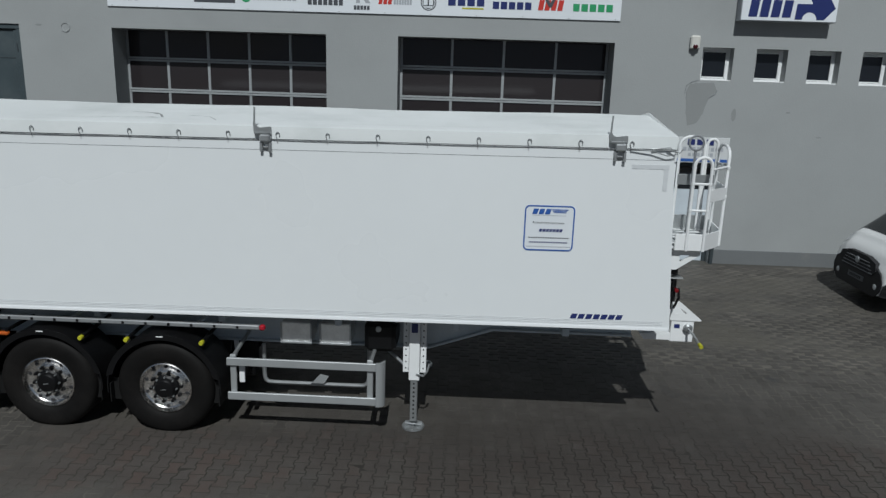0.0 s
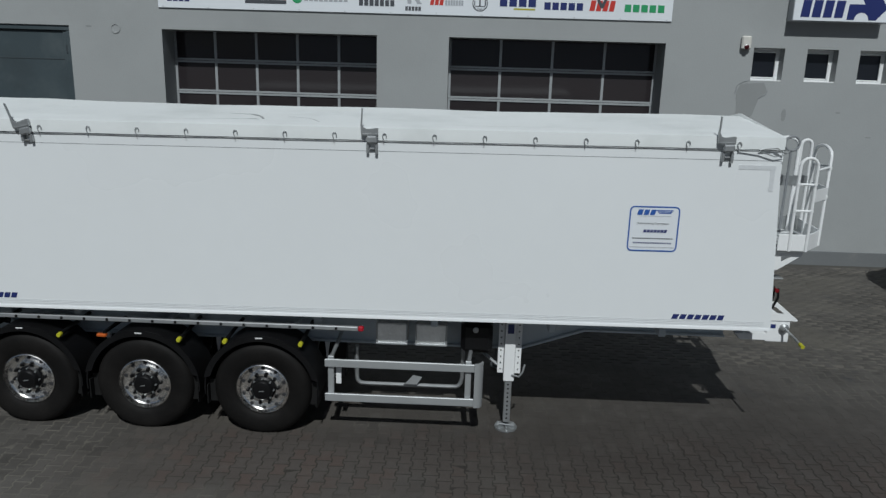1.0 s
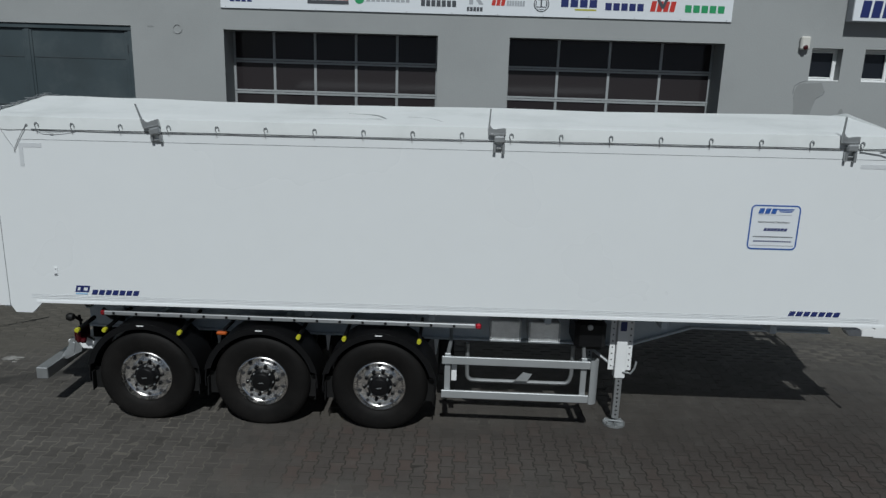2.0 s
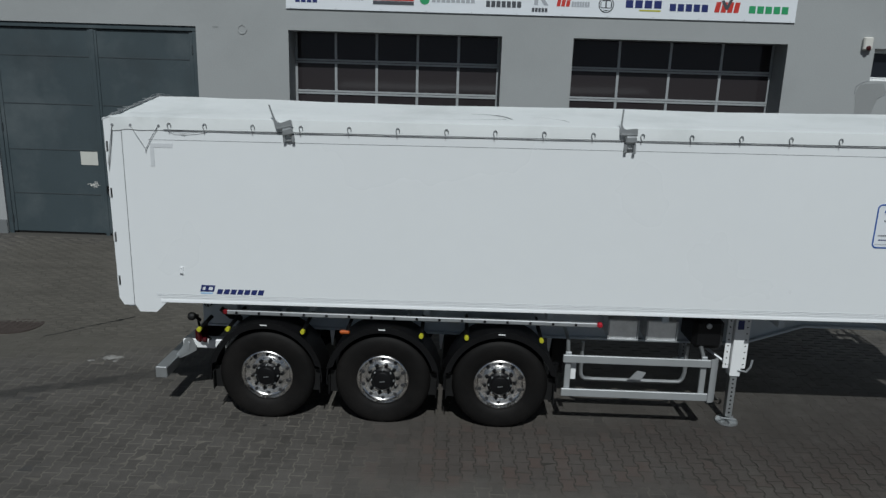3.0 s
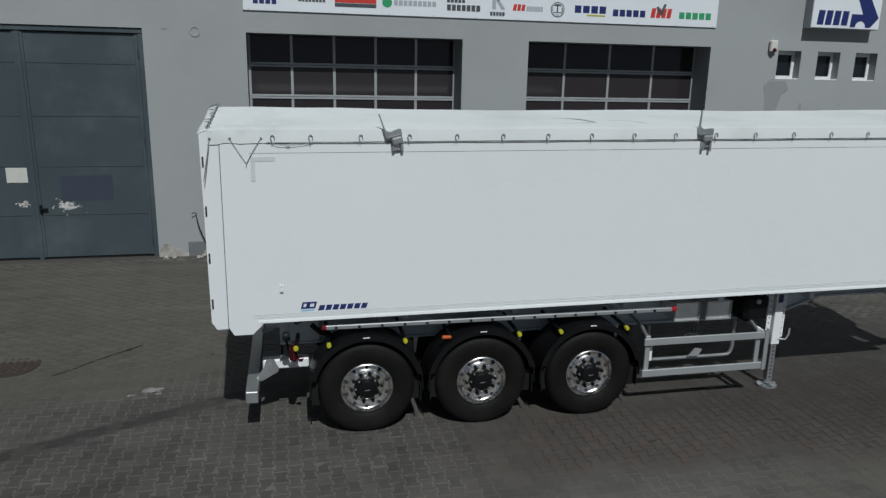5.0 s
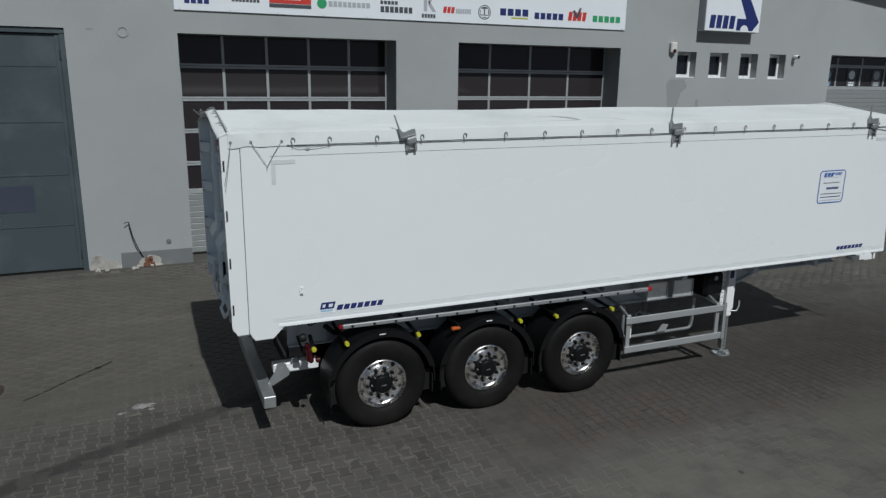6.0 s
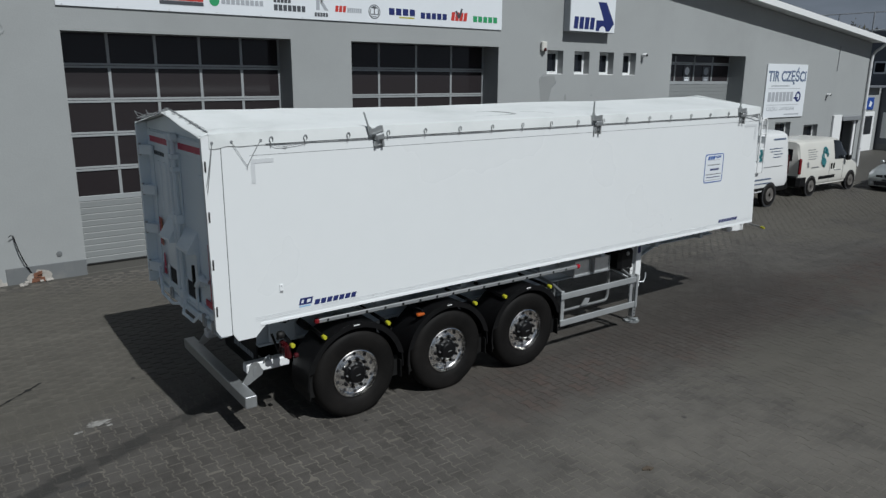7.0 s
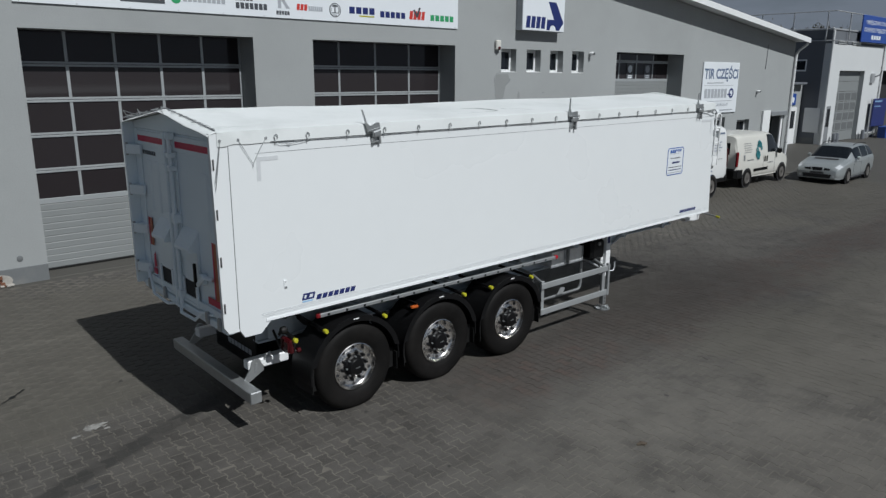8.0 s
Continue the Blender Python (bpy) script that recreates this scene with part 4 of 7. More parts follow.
# ---- parts shop sign ----
ps = thing("shop_sign", "white board sign with blue and grey lettering for truck parts", "sign")
g = Geo()
g.box(15.95, 18.83, 14.9, 14.945, 2.45, 4.42, 0.008)
part("panel", g, "board", ps)
lettering("words", "TIR CZĘŚCI", 0.38, facing(16.04, 14.898, 3.8), "signgrey", ps, 0.003, width=2.7, bold=0.013)
g = Geo()
g.box(16.12, 18.4, 14.892, 14.9, 3.52, 3.535)
g.box(16.12, 18.4, 14.892, 14.9, 2.92, 2.935)
part("rule", g, "greyprint", ps)
blocks(16.12, 17.95, 3.05, 3.4, 7, 14.9, "greyprint", ps)
g = Geo()
g.lathe([(0.2, 0), (0.2, -0.006), (0.12, -0.006), (0.12, 0)], (18.3, 14.9, 3.22), "Y", 20, closed=True)
g.box(18.0, 18.3, 14.892, 14.9, 3.14, 3.2)
part("mark", g, "navy", ps)
lettering("words", "CZĘŚCI  ZAMIENNE", 0.13, facing(16.12, 14.898, 2.72), "greyprint", ps, 0.003, width=2.0)
part("print", bars(Geo(), 16.3, 17.6, 3.6, 3.65, 16, 14.9), "greyprint", ps)
part("print", bars(Geo(), 17.4, 18.5, 2.53, 2.59, 12, 14.9), "greyprint", ps)

# conduit and small lamp under the verge
g = Geo()
g.tube([(21.3, 14.93, 5.2), (21.28, 14.93, 4.6), (21.25, 14.93, 4.2)], 0.012, 6)
tagged(part("wall_conduit", g, "seam", None, "thin grey conduit on the wall"), category="conduit")

# ---- manhole cover and marks in the yard ----
mh = thing("manhole_cover", "round cast iron manhole cover set in the paving", "manhole")
g = Geo()
g.lathe([(0.36, -0.02), (0.36, 0.004), (0.31, 0.004), (0.31, -0.02)], (-10.24, 9.8, ground_z(9.8)), "Z", 40, closed=True)
part("ring", g, "iron", mh, "rusty iron ring")
g = Geo()
g.lathe([(0.305, -0.02), (0.305, 0.002), (0.0, 0.002)], (-10.24, 9.8, ground_z(9.8)), "Z", 40)
for a in range(6):
    for b in range(6):
        x, y = -10.24 - 0.22 + a * 0.088, 9.8 - 0.22 + b * 0.088
        if math.hypot(x + 10.24, y - 9.8) < 0.26:
            g.box(x - 0.025, x + 0.025, y - 0.025, y + 0.025, ground_z(9.8), ground_z(9.8) + 0.007, 0.003)
part("cover", g, "iron", mh)


# ---- second building across the yard ----
b2 = thing("inspection_building", "white and dark grey flat-roofed vehicle inspection building", "building")
BX, BYF, BH, FH = 34.3, 17.2, 6.48, 5.74
g = Geo()
gz = -0.3
for a, b, c, d in ((BX, 36.0, gz, FH), (36.0, 40.1, 4.24, FH), (40.1, 43.3, gz, FH), (43.3, 47.5, 4.3, FH), (47.5, 52, gz, FH)):
    g.box(a, b, BYF, BYF + 0.35, c, d)
part("front_wall", g, "render_white", b2, "white rendered front wall")
# dark grey holds the shadow that falls on this white parapet
g = Geo()
g.box(BX, 52, BYF + 0.02, BYF + 0.35, FH + 0.002, BH)
part("parapet", g, "render_dark", b2, "parapet coloured dark grey for the shadow on its white wall")
# white pieces stand in for the sunlit stretches between the shadows
for x in (35.2, 37.4, 43.4):
    g = Geo()
    g.box(x, x + 1.3, BYF - 0.05, BYF + 0.018, FH + 0.004, FH + 0.2, 0.01)
    part("cornice_piece", g, "render_white", b2)
g = Geo()
g.box(BX, BX + 0.35, BYF + 0.352, 30, gz, BH)
g.box(BX + 0.35, 52, 29.7, 30, gz, BH)
part("side_wall", g, "render_dark", b2, "dark grey rendered side wall")
g = Geo()
g.box(BX - 0.05, 52.1, BYF - 0.03, 30.1, BH + 0.002, BH + 0.1, 0.02)
part("roof", g, "zinc", b2, "flat roof with a zinc edge")
bd = thing("sectional_door", "", "")
bd.parent = b2
for k in range(7):
    g = Geo()
    za = 0.02 + k * 0.6
    g.box(36.0, 40.1, BYF + 0.26, BYF + 0.3, za, za + 0.585, 0.01)
    part("panel", g, "doorpanel", bd)
    if 1 <= k <= 4:
        for i in range(4):
            g = Geo()
            g.box(36.15 + i, 36.95 + i, BYF + 0.25, BYF + 0.262, za + 0.08, za + 0.5)
            part("pane", g, "bay_panel", bd)
# the bay's shade is a flat dark sheet
g = Geo()
g.box(43.3, 47.5, BYF + 0.8, BYF + 0.85, gz, 4.3)
part("open_bay", g, "dark", b2, "open bay filled by a flat dark sheet")
g = Geo()
g.box(34.75, 35.35, BYF - 0.015, BYF + 0.02, 0.0, 2.2, 0.01)
part("side_door", g, "seam", b2, "narrow grey door")
g = Geo()
g.box(34.85, 35.25, BYF - 0.022, BYF - 0.012, 1.0, 2.05)
part("door_pane", g, "window", b2)
g = Geo()
g.box(BX - 0.03, BX, BYF + 0.35, 19.5, gz, 0.35)
part("plinth", g, "plinth", b2)
g = Geo()
g.box(40.1, 43.3, BYF - 0.03, BYF, gz, 0.3)
part("plinth", g, "plinth", b2)
g = Geo()
g.box(BX - 0.05, BX, 17.35, 18.25, 0.68, 2.1, 0.01)
part("notice_board", g, "white", b2, "pale grey notice board")
g = Geo()
g.box(BX - 0.02, BX + 0.02, 18.45, 19.1, 4.18, 4.86, 0.01)
wf = part("window", g, "white", b2)
g = Geo()
g.box(BX - 0.026, BX - 0.018, 18.52, 19.03, 4.27, 4.78)
part("pane", g, "window", wf)
for y, x in ((BYF - 0.07, BX - 0.02), (BYF - 0.07, 43.0)):
    g = Geo()
    g.tube([(x, y, BH), (x, y, BH - 0.4), (x, y, 0)], 0.06, 10)
    part("downpipe", g, "roofmetal", b2, "pale metal downpipe")
g = Geo()
g.box(41.2, 41.7, BYF - 0.12, BYF, 3.5, 4.1, 0.02)
part("meter_box", g, "zinc", b2)
g = Geo()
g.tube([(42.1, BYF, 3.9), (42.1, BYF - 0.25, 4.0), (42.1, BYF - 0.35, 4.3)], 0.04, 8)
part("wall_lamp", g, "seam", b2)
# roof railing
rail = thing("roof_railing", "thin grey steel railing round the flat roof", "railing")
RXO, RYO = BX - 0.08, BYF - 0.12
for nm, z in (("bottom_rail", 5.9), ("top_rail", 7.5)):
    g = Geo()
    g.tube([(RXO, 29.5, z), (RXO, RYO, z), (52, RYO, z)], 0.032, 6)
    part(nm, g, "zinc", rail)
for x, y in [(RXO, y) for y in (17.55, 19.44, 21.33, 23.22, 25.1, 27.0)] + [(x, RYO) for x in (36.33, 38.3, 40.4, 42.5, 44.6, 46.7, 48.8, 50.9)]:
    g = Geo()
    g.box(x - 0.03, x + 0.03, y - 0.03, y + 0.03, 5.86, 7.5, 0.006)
    part("post", g, "zinc", rail)
bs = thing("station_sign", "blue sign board with white lettering on the railing", "sign")
g = Geo()
g.box(38.0, 42.9, BYF - 0.24, BYF - 0.16, 5.93, 7.5, 0.02)
part("panel", g, "signblue", bs)
lettering("words", "OKRĘGOWA STACJA", 0.25, facing(38.5, BYF - 0.245, 6.98), "board", bs, 0.003, width=3.9)
lettering("words", "KONTROLI POJAZDÓW", 0.25, facing(38.3, BYF - 0.245, 6.55), "board", bs, 0.003, width=4.3)
blocks(39.6, 41.3, 6.12, 6.36, 4, BYF - 0.24, "board", bs)
# totem sign, low sign box and bollards before it
to = thing("totem_sign", "dark blue free-standing sign beside the bay", "sign")
g = Geo()
g.box(41.5, 43.9, 16.85, 16.95, 0.75, 2.52, 0.02)
part("panel", g, "navy", to)
part("print", bars(Geo(), 41.6, 43.0, 2.3, 2.4, 10, 16.85), "lightblue", to)
part("print", bars(Geo(), 41.6, 42.8, 2.0, 2.07, 10, 16.85), "lightblue", to)
for x in (41.5, 43.2):
    g = Geo()
    g.tube([(x, 17.0, 0), (x, 17.0, 2.5)], 0.04, 8)
    part("post", g, "zinc", to)
g = Geo()
g.box(42.4, 44.2, 16.2, 16.7, -0.02, 0.75, 0.03)
bn = tagged(part("sign_box", g, "signblue", None, "low blue advertising box on the paving"), category="sign")
part("print", bars(Geo(), 42.7, 43.9, 0.38, 0.6, 6, 16.2), "lightblue", bn)
for x in (35.75, 36.2, 40.5):
    g = Geo()
    g.lathe([(0.11, -0.05), (0.11, 0.55), (0.08, 0.6), (0, 0.6)], (x, 16.95, 0), "Z", 14)
    tagged(part("bollard", g, "render_dark", None, "short dark grey steel bollard"), category="bollard", group="bollards by the bay")
# low link building between the two
ln = thing("link_building", "low grey link building with a glazed door", "building")
LY = 18.5
g = Geo()
g.box(27.0, 34.25, LY, 26, -0.3, 3.42)
part("wall", g, "plaster", ln)
g = Geo()
g.box(26.9, 34.0, LY - 0.35, 26, 3.43, 3.56, 0.02)
part("roof", g, "render_dark", ln)
g = Geo()
g.box(32.35, 33.75, LY - 0.03, LY, 0.0, 2.15, 0.01)
ld = part("door", g, "white", ln)
g = Geo()
g.box(32.6, 33.5, LY - 0.04, LY - 0.03, 0.92, 1.92)
part("pane", g, "window", ld)
g = Geo()
g.box(32.58, 33.4, LY - 0.05, LY, 2.27, 2.92, 0.01)
lsg = part("sign", g, "signblue", ln, "blue sign with a white mark")
g = Geo()
g.prism([(32.8, 2.45), (33.1, 2.4), (33.2, 2.65), (32.95, 2.75)], 1, LY - 0.055, LY - 0.05)
part("mark", g, "board", lsg)


# ---- trees far behind ----
def tree(x, y, h, seed, w):
    rnd = random.Random(seed)
    t = thing("tree", "broad tree with thin spring foliage, far behind the roofs", "tree", Matrix.Translation((x, y, 0)), group="trees behind the buildings")
    g = Geo()
    g.tube([(0, 0, -0.3), (0.05, 0, h * 0.25), (-0.05, 0.1, h * 0.5), (0, 0, h * 0.85)], [0.3, 0.24, 0.17, 0.04], 8)
    ends = []
    for k in range(26):
        a, z = rnd.uniform(0, 6.28), rnd.uniform(0.3, 0.75) * h
        r = w * rnd.uniform(0.6, 1.0)
        e = (r * math.cos(a), r * math.sin(a), z + rnd.uniform(0.1, 0.3) * h)
        g.tube([(0, 0, z), (0.5 * e[0], 0.5 * e[1], (z + e[2]) / 2 + 0.2), e], [0.09, 0.06, 0.02], 5)
        ends.append(e)
        for q in range(7):
            f = rnd.uniform(0.4, 1.0)
            p = (e[0] * f, e[1] * f, z + (e[2] - z) * f)
            d = (p[0] + rnd.gauss(0, 0.5), p[1] + rnd.gauss(0, 0.5), p[2] + rnd.uniform(0.4, 1.3))
            g.tube([p, ((p[0] + d[0]) / 2 + 0.08, (p[1] + d[1]) / 2, (p[2] + d[2]) / 2), d], [0.025, 0.018, 0.008], 4)
            if rnd.random() < 0.5:
                ends.append(d)
    part("trunk", g, "bark", t)
    g = Geo()
    for k in range(5200):
        e = rnd.choice(ends)
        f = rnd.uniform(0.35, 1.05)
        c = Vector((e[0] * f + rnd.gauss(0, 0.3), e[1] * f + rnd.gauss(0, 0.3), e[2] * (0.8 + 0.2 * f) + rnd.gauss(0, 0.28)))
        m = Matrix.Translation(c) @ Euler((rnd.uniform(0, 6), rnd.uniform(0, 6), rnd.uniform(0, 6))).to_matrix().to_4x4()
        s = rnd.uniform(0.08, 0.2)
        g.put([(-s, 0, 0), (0, -0.5 * s, 0.02), (s, 0, 0), (0, 0.5 * s, 0.02)], [(0, 1, 2, 3)], m)
    part("crown", g, "leaf", t, smooth=0)
    return t


for i, (x, y, h, w) in enumerate(((62, 40, 8.2, 3.0), (70, 40, 8.5, 2.6), (77.5, 40, 8.9, 2.4), (82.5, 41, 9.3, 2.6), (90.8, 40, 10.0, 2.2), (102, 40, 10.0, 2.8), (106, 41, 9.8, 2.8), (116, 44, 10.5, 3.5))):
    tree(x, y, h, 20 + i, w)


# ---- the tipping semi-trailer ----
trailer = thing("semi_trailer", "white three-axle tipping semi-trailer with a tarpaulin roof, parked alone", "trailer", pose(-7.2, 7.165, 0, 0, 0, -0.54))
W, L = 2.5, 9.44


def lift(x, y, z):
    """The tub stands a little higher at the front."""
    return x, y, z + 0.0075 * x


def tp(name, g, mat, parent=trailer, label="", smooth=35, tub=False):
    return part(name, g.warp(lift) if tub else g, mat, parent, label, smooth)


# tub: side walls, front wall, floor
for nm, y0, y1 in (("side_wall", 0.0, 0.05), ("side_wall", W - 0.05, W)):
    g = Geo()
    g.prism([(0.004, 1.32), (0.055, 1.235), (0.24, 1.235), (0.365, 1.36), (L - 0.02, 1.36), (L - 0.17, 3.34), (0.004, 3.34)], 1, y0, y1)
    tp(nm, g, "trailer", label="smooth glossy white side wall", smooth=0, tub=True)
    g = Geo()
    g.prism([(-0.165, 1.39), (-0.115, 1.31), (-0.004, 1.31), (-0.004, 3.34), (-0.185, 3.34)], 1, y0 + 0.001, y1)
    rp = tp("rear_post", g, "trailer", label="white rear corner plate", smooth=0, tub=True)
    for z in (1.585, 2.07, 2.55, 3.04):
        # raised dark plate in place of the cut-out's shade
        g = Geo()
        xo = -0.165 - 0.02 * (z - 1.39) / 1.95
        yy = y0 - 0.002 if y0 < 1 else y1
        g.box(xo + 0.014, xo + 0.031, yy, yy + 0.003, z - 0.05, z + 0.055)
        hs = tp("hinge_slot", g, "dark", rp, "dark plate standing in for a shaded hinge cut-out", tub=True)
        g = Geo()
        g.box(xo + 0.0, xo + 0.011, yy - 0.004, yy + 0.003, z - 0.05, z + 0.055, 0.002)
        tp("hinge_knuckle", g, "white", hs, tub=True)
g = Geo()
g.box(L - 0.18, L - 0.12, 0.05, W - 0.05, 1.38, 3.3)
tp("front_wall", g, "trailer", smooth=0, tub=True)
g = Geo()
g.box(0.0, L - 0.1, 0.05, W - 0.05, 1.38, 1.44)
tp("floor_pan", g, "trailer_trim", tub=True)
# lower edge profile and printed seam lines
g = Geo()
g.prism([(-0.006, 1.352), (0.0, 1.352), (0.0, 1.385), (-0.003, 1.385), (-0.006, 1.375)], 0, 0.3, L - 0.03)
tp("edge_profile", g, "trailer_trim", label="white rolled lower edge", tub=True)
g = Geo()
for z in (1.43, 1.445, 1.41):
    g.box(0.25, L - 0.1, -0.0025, 0.001, z - 0.0025, z + 0.0025)
tp("groove", g, "tape", tub=True)
g = Geo()
g.box(0.28, L - 0.15, -0.002, 0.001, 3.121, 3.1245)
tp("seam", g, "seam", label="dark seam under the tarpaulin", tub=True)
g = Geo()
g.box(-0.0025, 0.0025, 0.0005, 0.02, 1.32, 3.3)
tp("post_seam", g, "seam", tub=True)
g = Geo()
g.box(0.3, L - 0.16, -0.003, 0.06, 3.245, 3.33, 0.003)
tp("top_rail", g, "trailer_trim", tub=True)
# corner tapes
for pts in (((0.29, 0.53), (3.043, 3.086)), ((0.29, 0.332), (2.845, 3.041)), ((L - 0.56, L - 0.195), (3.033, 3.076)), ((L - 0.245, L - 0.2), (2.82, 3.031))):
    g = Geo()
    g.box(*pts[0], -0.003, 0.001, *pts[1])
    tp("corner_tape", g, "tape", tub=True)
# small vent plate near the rear
g = Geo()
g.box(0.525, 0.565, -0.008, 0.001, 1.67, 1.76, 0.003)
vp = tp("vent_plate", g, "trailer_trim", tub=True)
g = Geo()
g.box(0.53, 0.56, -0.011, -0.006, 1.675, 1.69)
g.box(0.542, 0.55, -0.011, -0.006, 1.735, 1.745)
tp("vent_slot", g, "seam", vp, tub=True)

# company marks as plain blocks
blocks(8.375, 8.92, 1.457, 1.509, 7, -0.001, "navy", trailer, 0.003, 0.35, lift)
blocks(0.905, 1.43, 1.462, 1.518, 7, -0.001, "navy", trailer, 0.003, 0.35, lift)
for a, b in ((0.735, 0.805), (0.8, 0.885)):
    g = Geo()
    for p, q in (((a, 1.487), (a + 0.02, 1.487)), ((b - 0.02, 1.487), (b, 1.487))):
        g.prism([p, q, (q[0] + 0.02, 1.56), (p[0] + 0.02, 1.56)], 1, -0.004, 0.0)
    for z in (1.487, 1.542):
        k = (z - 1.487) * 0.27
        g.prism([(a + 0.02 + k, z), (b - 0.02 + k, z), (b - 0.015 + k, z + 0.018), (a + 0.025 + k, z + 0.018)], 1, -0.004, 0.0)
    tp("mark", g, "navy", tub=True)
g = Geo()
g.box(0.74, 0.87, -0.004, 0.0, 1.462, 1.476)
tp("mark", g, "lightblue", tub=True)

# dealer's sticker
st = Geo()
SXa, SXb, SZa, SZb = 7.853, 8.357, 2.172, 2.64


def ring_plate(g, x0, x1, z0, z1, r, w, y0, y1):
    out, inn = [], []
    for cx, cz, a in ((x1 - r, z1 - r, 0), (x0 + r, z1 - r, 90), (x0 + r, z0 + r, 180), (x1 - r, z0 + r, 270)):
        out += arc(cx, cz, r, a, a + 90, 5)
        inn += arc(cx, cz, r - w, a, a + 90, 5)
    n = len(out)
    for i in range(n):
        j = (i + 1) % n
        g.prism([out[i], out[j], inn[j], inn[i]], 1, y0, y1)


ring_plate(st, SXa, SXb, SZa, SZb, 0.05, 0.014, -0.004, 0.0)
sticker = tp("dealer_sticker", st, "blue", label="white dealer's sticker with a blue rounded border", tub=True)
g = Geo()
g.box(SXa + 0.015, SXb - 0.015, -0.002, 0.0005, SZa + 0.015, SZb - 0.015)
tp("field", g, "board", sticker, tub=True)
g = Geo()
blocks(7.92, 8.11, 2.55, 2.605, 3, -0.002, "blue", sticker, 0.003, 0.3, lift)
for k in range(3):
    g.prism([(8.12 + 0.012 * k, 2.595 - 0.014 * k), (8.29 - 0.01 * k, 2.595 - 0.014 * k), (8.285 - 0.01 * k, 2.603 - 0.014 * k), (8.12 + 0.012 * k, 2.603 - 0.014 * k)], 1, -0.005, -0.002)
tp("mark", g, "blue", sticker, tub=True)
blocks(8.0, 8.24, 2.37, 2.4, 7, -0.002, "navy", sticker, 0.003, 0.3, lift)
g = Geo()
bars(g, 7.93, 8.27, 2.535, 2.541, 20, -0.002, 0.002)
tp("print", g, "greyprint", sticker, tub=True)
g = Geo()
bars(g, 7.9, 8.31, 2.302, 2.314, 17, -0.002, 0.003)
tp("print", g, "darkprint", sticker, tub=True)
g = Geo()
bars(g, 7.91, 8.3, 2.254, 2.268, 16, -0.002, 0.003)
tp("print", g, "navy", sticker, tub=True)
g = Geo()
bars(g, 7.88, 8.33, 2.21, 2.22, 30, -0.002, 0.002)
tp("print", g, "greyprint", sticker, tub=True)
lettering("words", "Autoryzowany Dystrybutor", 0.022, facing(7.935, -0.003, 2.455 + 0.06), "darkprint", sticker, 0.001, width=0.325)

# tarpaulin roof: low gable, with sag and wrinkles
random.seed(8)
tarp_prof = [(-0.008, 3.232), (-0.0075, 3.27), (-0.006, 3.31), (-0.004, 3.352), (0.03, 3.36), (0.25, 3.388), (0.5, 3.42), (0.75, 3.454), (1.0, 3.488), (1.2, 3.517), (1.25, 3.522), (1.3, 3.517), (1.5, 3.488), (1.75, 3.454), (2.0, 3.42), (2.25, 3.388), (2.47, 3.36), (2.504, 3.352), (2.506, 3.31), (2.508, 3.238)]
nx = 190
rows = []
fine_prof = tarp_prof[:4]
for (ya, za), (yb, zb) in zip(tarp_prof[4:15], tarp_prof[5:16]):
    fine_prof += [(ya + (yb - ya) * k / 4, za + (zb - za) * k / 4) for k in range(4)]
fine_prof += tarp_prof[15:]
for i in range(nx + 1):
    x = -0.11 + (L - 0.03) * i / nx
    row = []
    for j, (y, z) in enumerate(fine_prof):
        top = 0.2 < y < 2.3
        inner = 1.0 if top else 0.12
        dz = noise.noise((x * 0.4, y * 1.3, 1.7)) * 0.012 * inner + noise.noise((x * 1.9, y * 2.6, 5)) * 0.004 * inner
        if top:
            dz += (0.0045 * noise.noise((x * 0.9, y * 9.0, 12)) + 0.003 * noise.noise((x * 2.2 + y * 2, y * 16.0 - x, 4))) * min(1.0, (y - 0.2) * 2, (2.3 - y) * 2)
            dz += 0.008 * math.cos(2 * math.pi * (x - 1.6) / 3.49) - 0.035 * min(max((x + 0.1) / 2.2, 0), 1) * (1 - abs(y - 1.25) / 1.25)
        dy = 0.0
        if x < 0.9:
            k = (0.9 - x) / 1.0
            if j < 5:
                dz += 0.012 * noise.noise((x * 9.0, j * 0.4, 3)) * k - (0.03 * k * (0.6 + 0.8 * noise.noise((x * 5.0, 2.0, 8))) if j < 2 else 0.0)
                dy = -(0.008 if j < 2 else 0.022) * abs(noise.noise((x * 7.0, j * 0.7, 6))) * k
            elif y < 0.6:
                dz += 0.05 * noise.noise((x * 7.0, y * 5.0, 3)) * k * (0.6 - y) / 0.6
        row.append((x, y + dy, z + dz))
    rows.append(row)
g = Geo()
under = [[(x, y + 0.004 * (1.25 - y) / 1.25, z - 0.004) for x, y, z in r] for r in rows]
g.grid(rows)
g.grid(under)
for k in (0, -1):
    g.grid([[r[k] for r in rows], [r[k] for r in under]])
    g.grid([rows[k], under[k]])
tarp = tp("tarpaulin", g, "tarp", label="white tarpaulin roof with wrinkles, laced along the sides", smooth=38, tub=True)
# front and rear flaps of the tarpaulin
g = Geo()
rows = []
for k in range(7):
    f = k / 6
    row = []
    for y, z in tarp_prof[3:17]:
        drop = 0.022 + 0.02 * abs(y - 1.25) / 1.25 + 0.012 * noise.noise((y * 2.5, 4.0, 1.0))
        reach = 0.095 + 0.012 * noise.noise((y * 1.7, 2.0, 3.0))
        row.append((-0.108 - reach * f, y, z + 0.001 - drop * f ** 1.4 + 0.005 * noise.noise((y * 5, f * 2, 9)) * f))
    rows.append(row)
g.grid(rows)
rf = tp("rear_flap", g, "tarp", tarp, smooth=60, tub=True)
s2 = rf.modifiers.new("thickness", "SOLIDIFY")
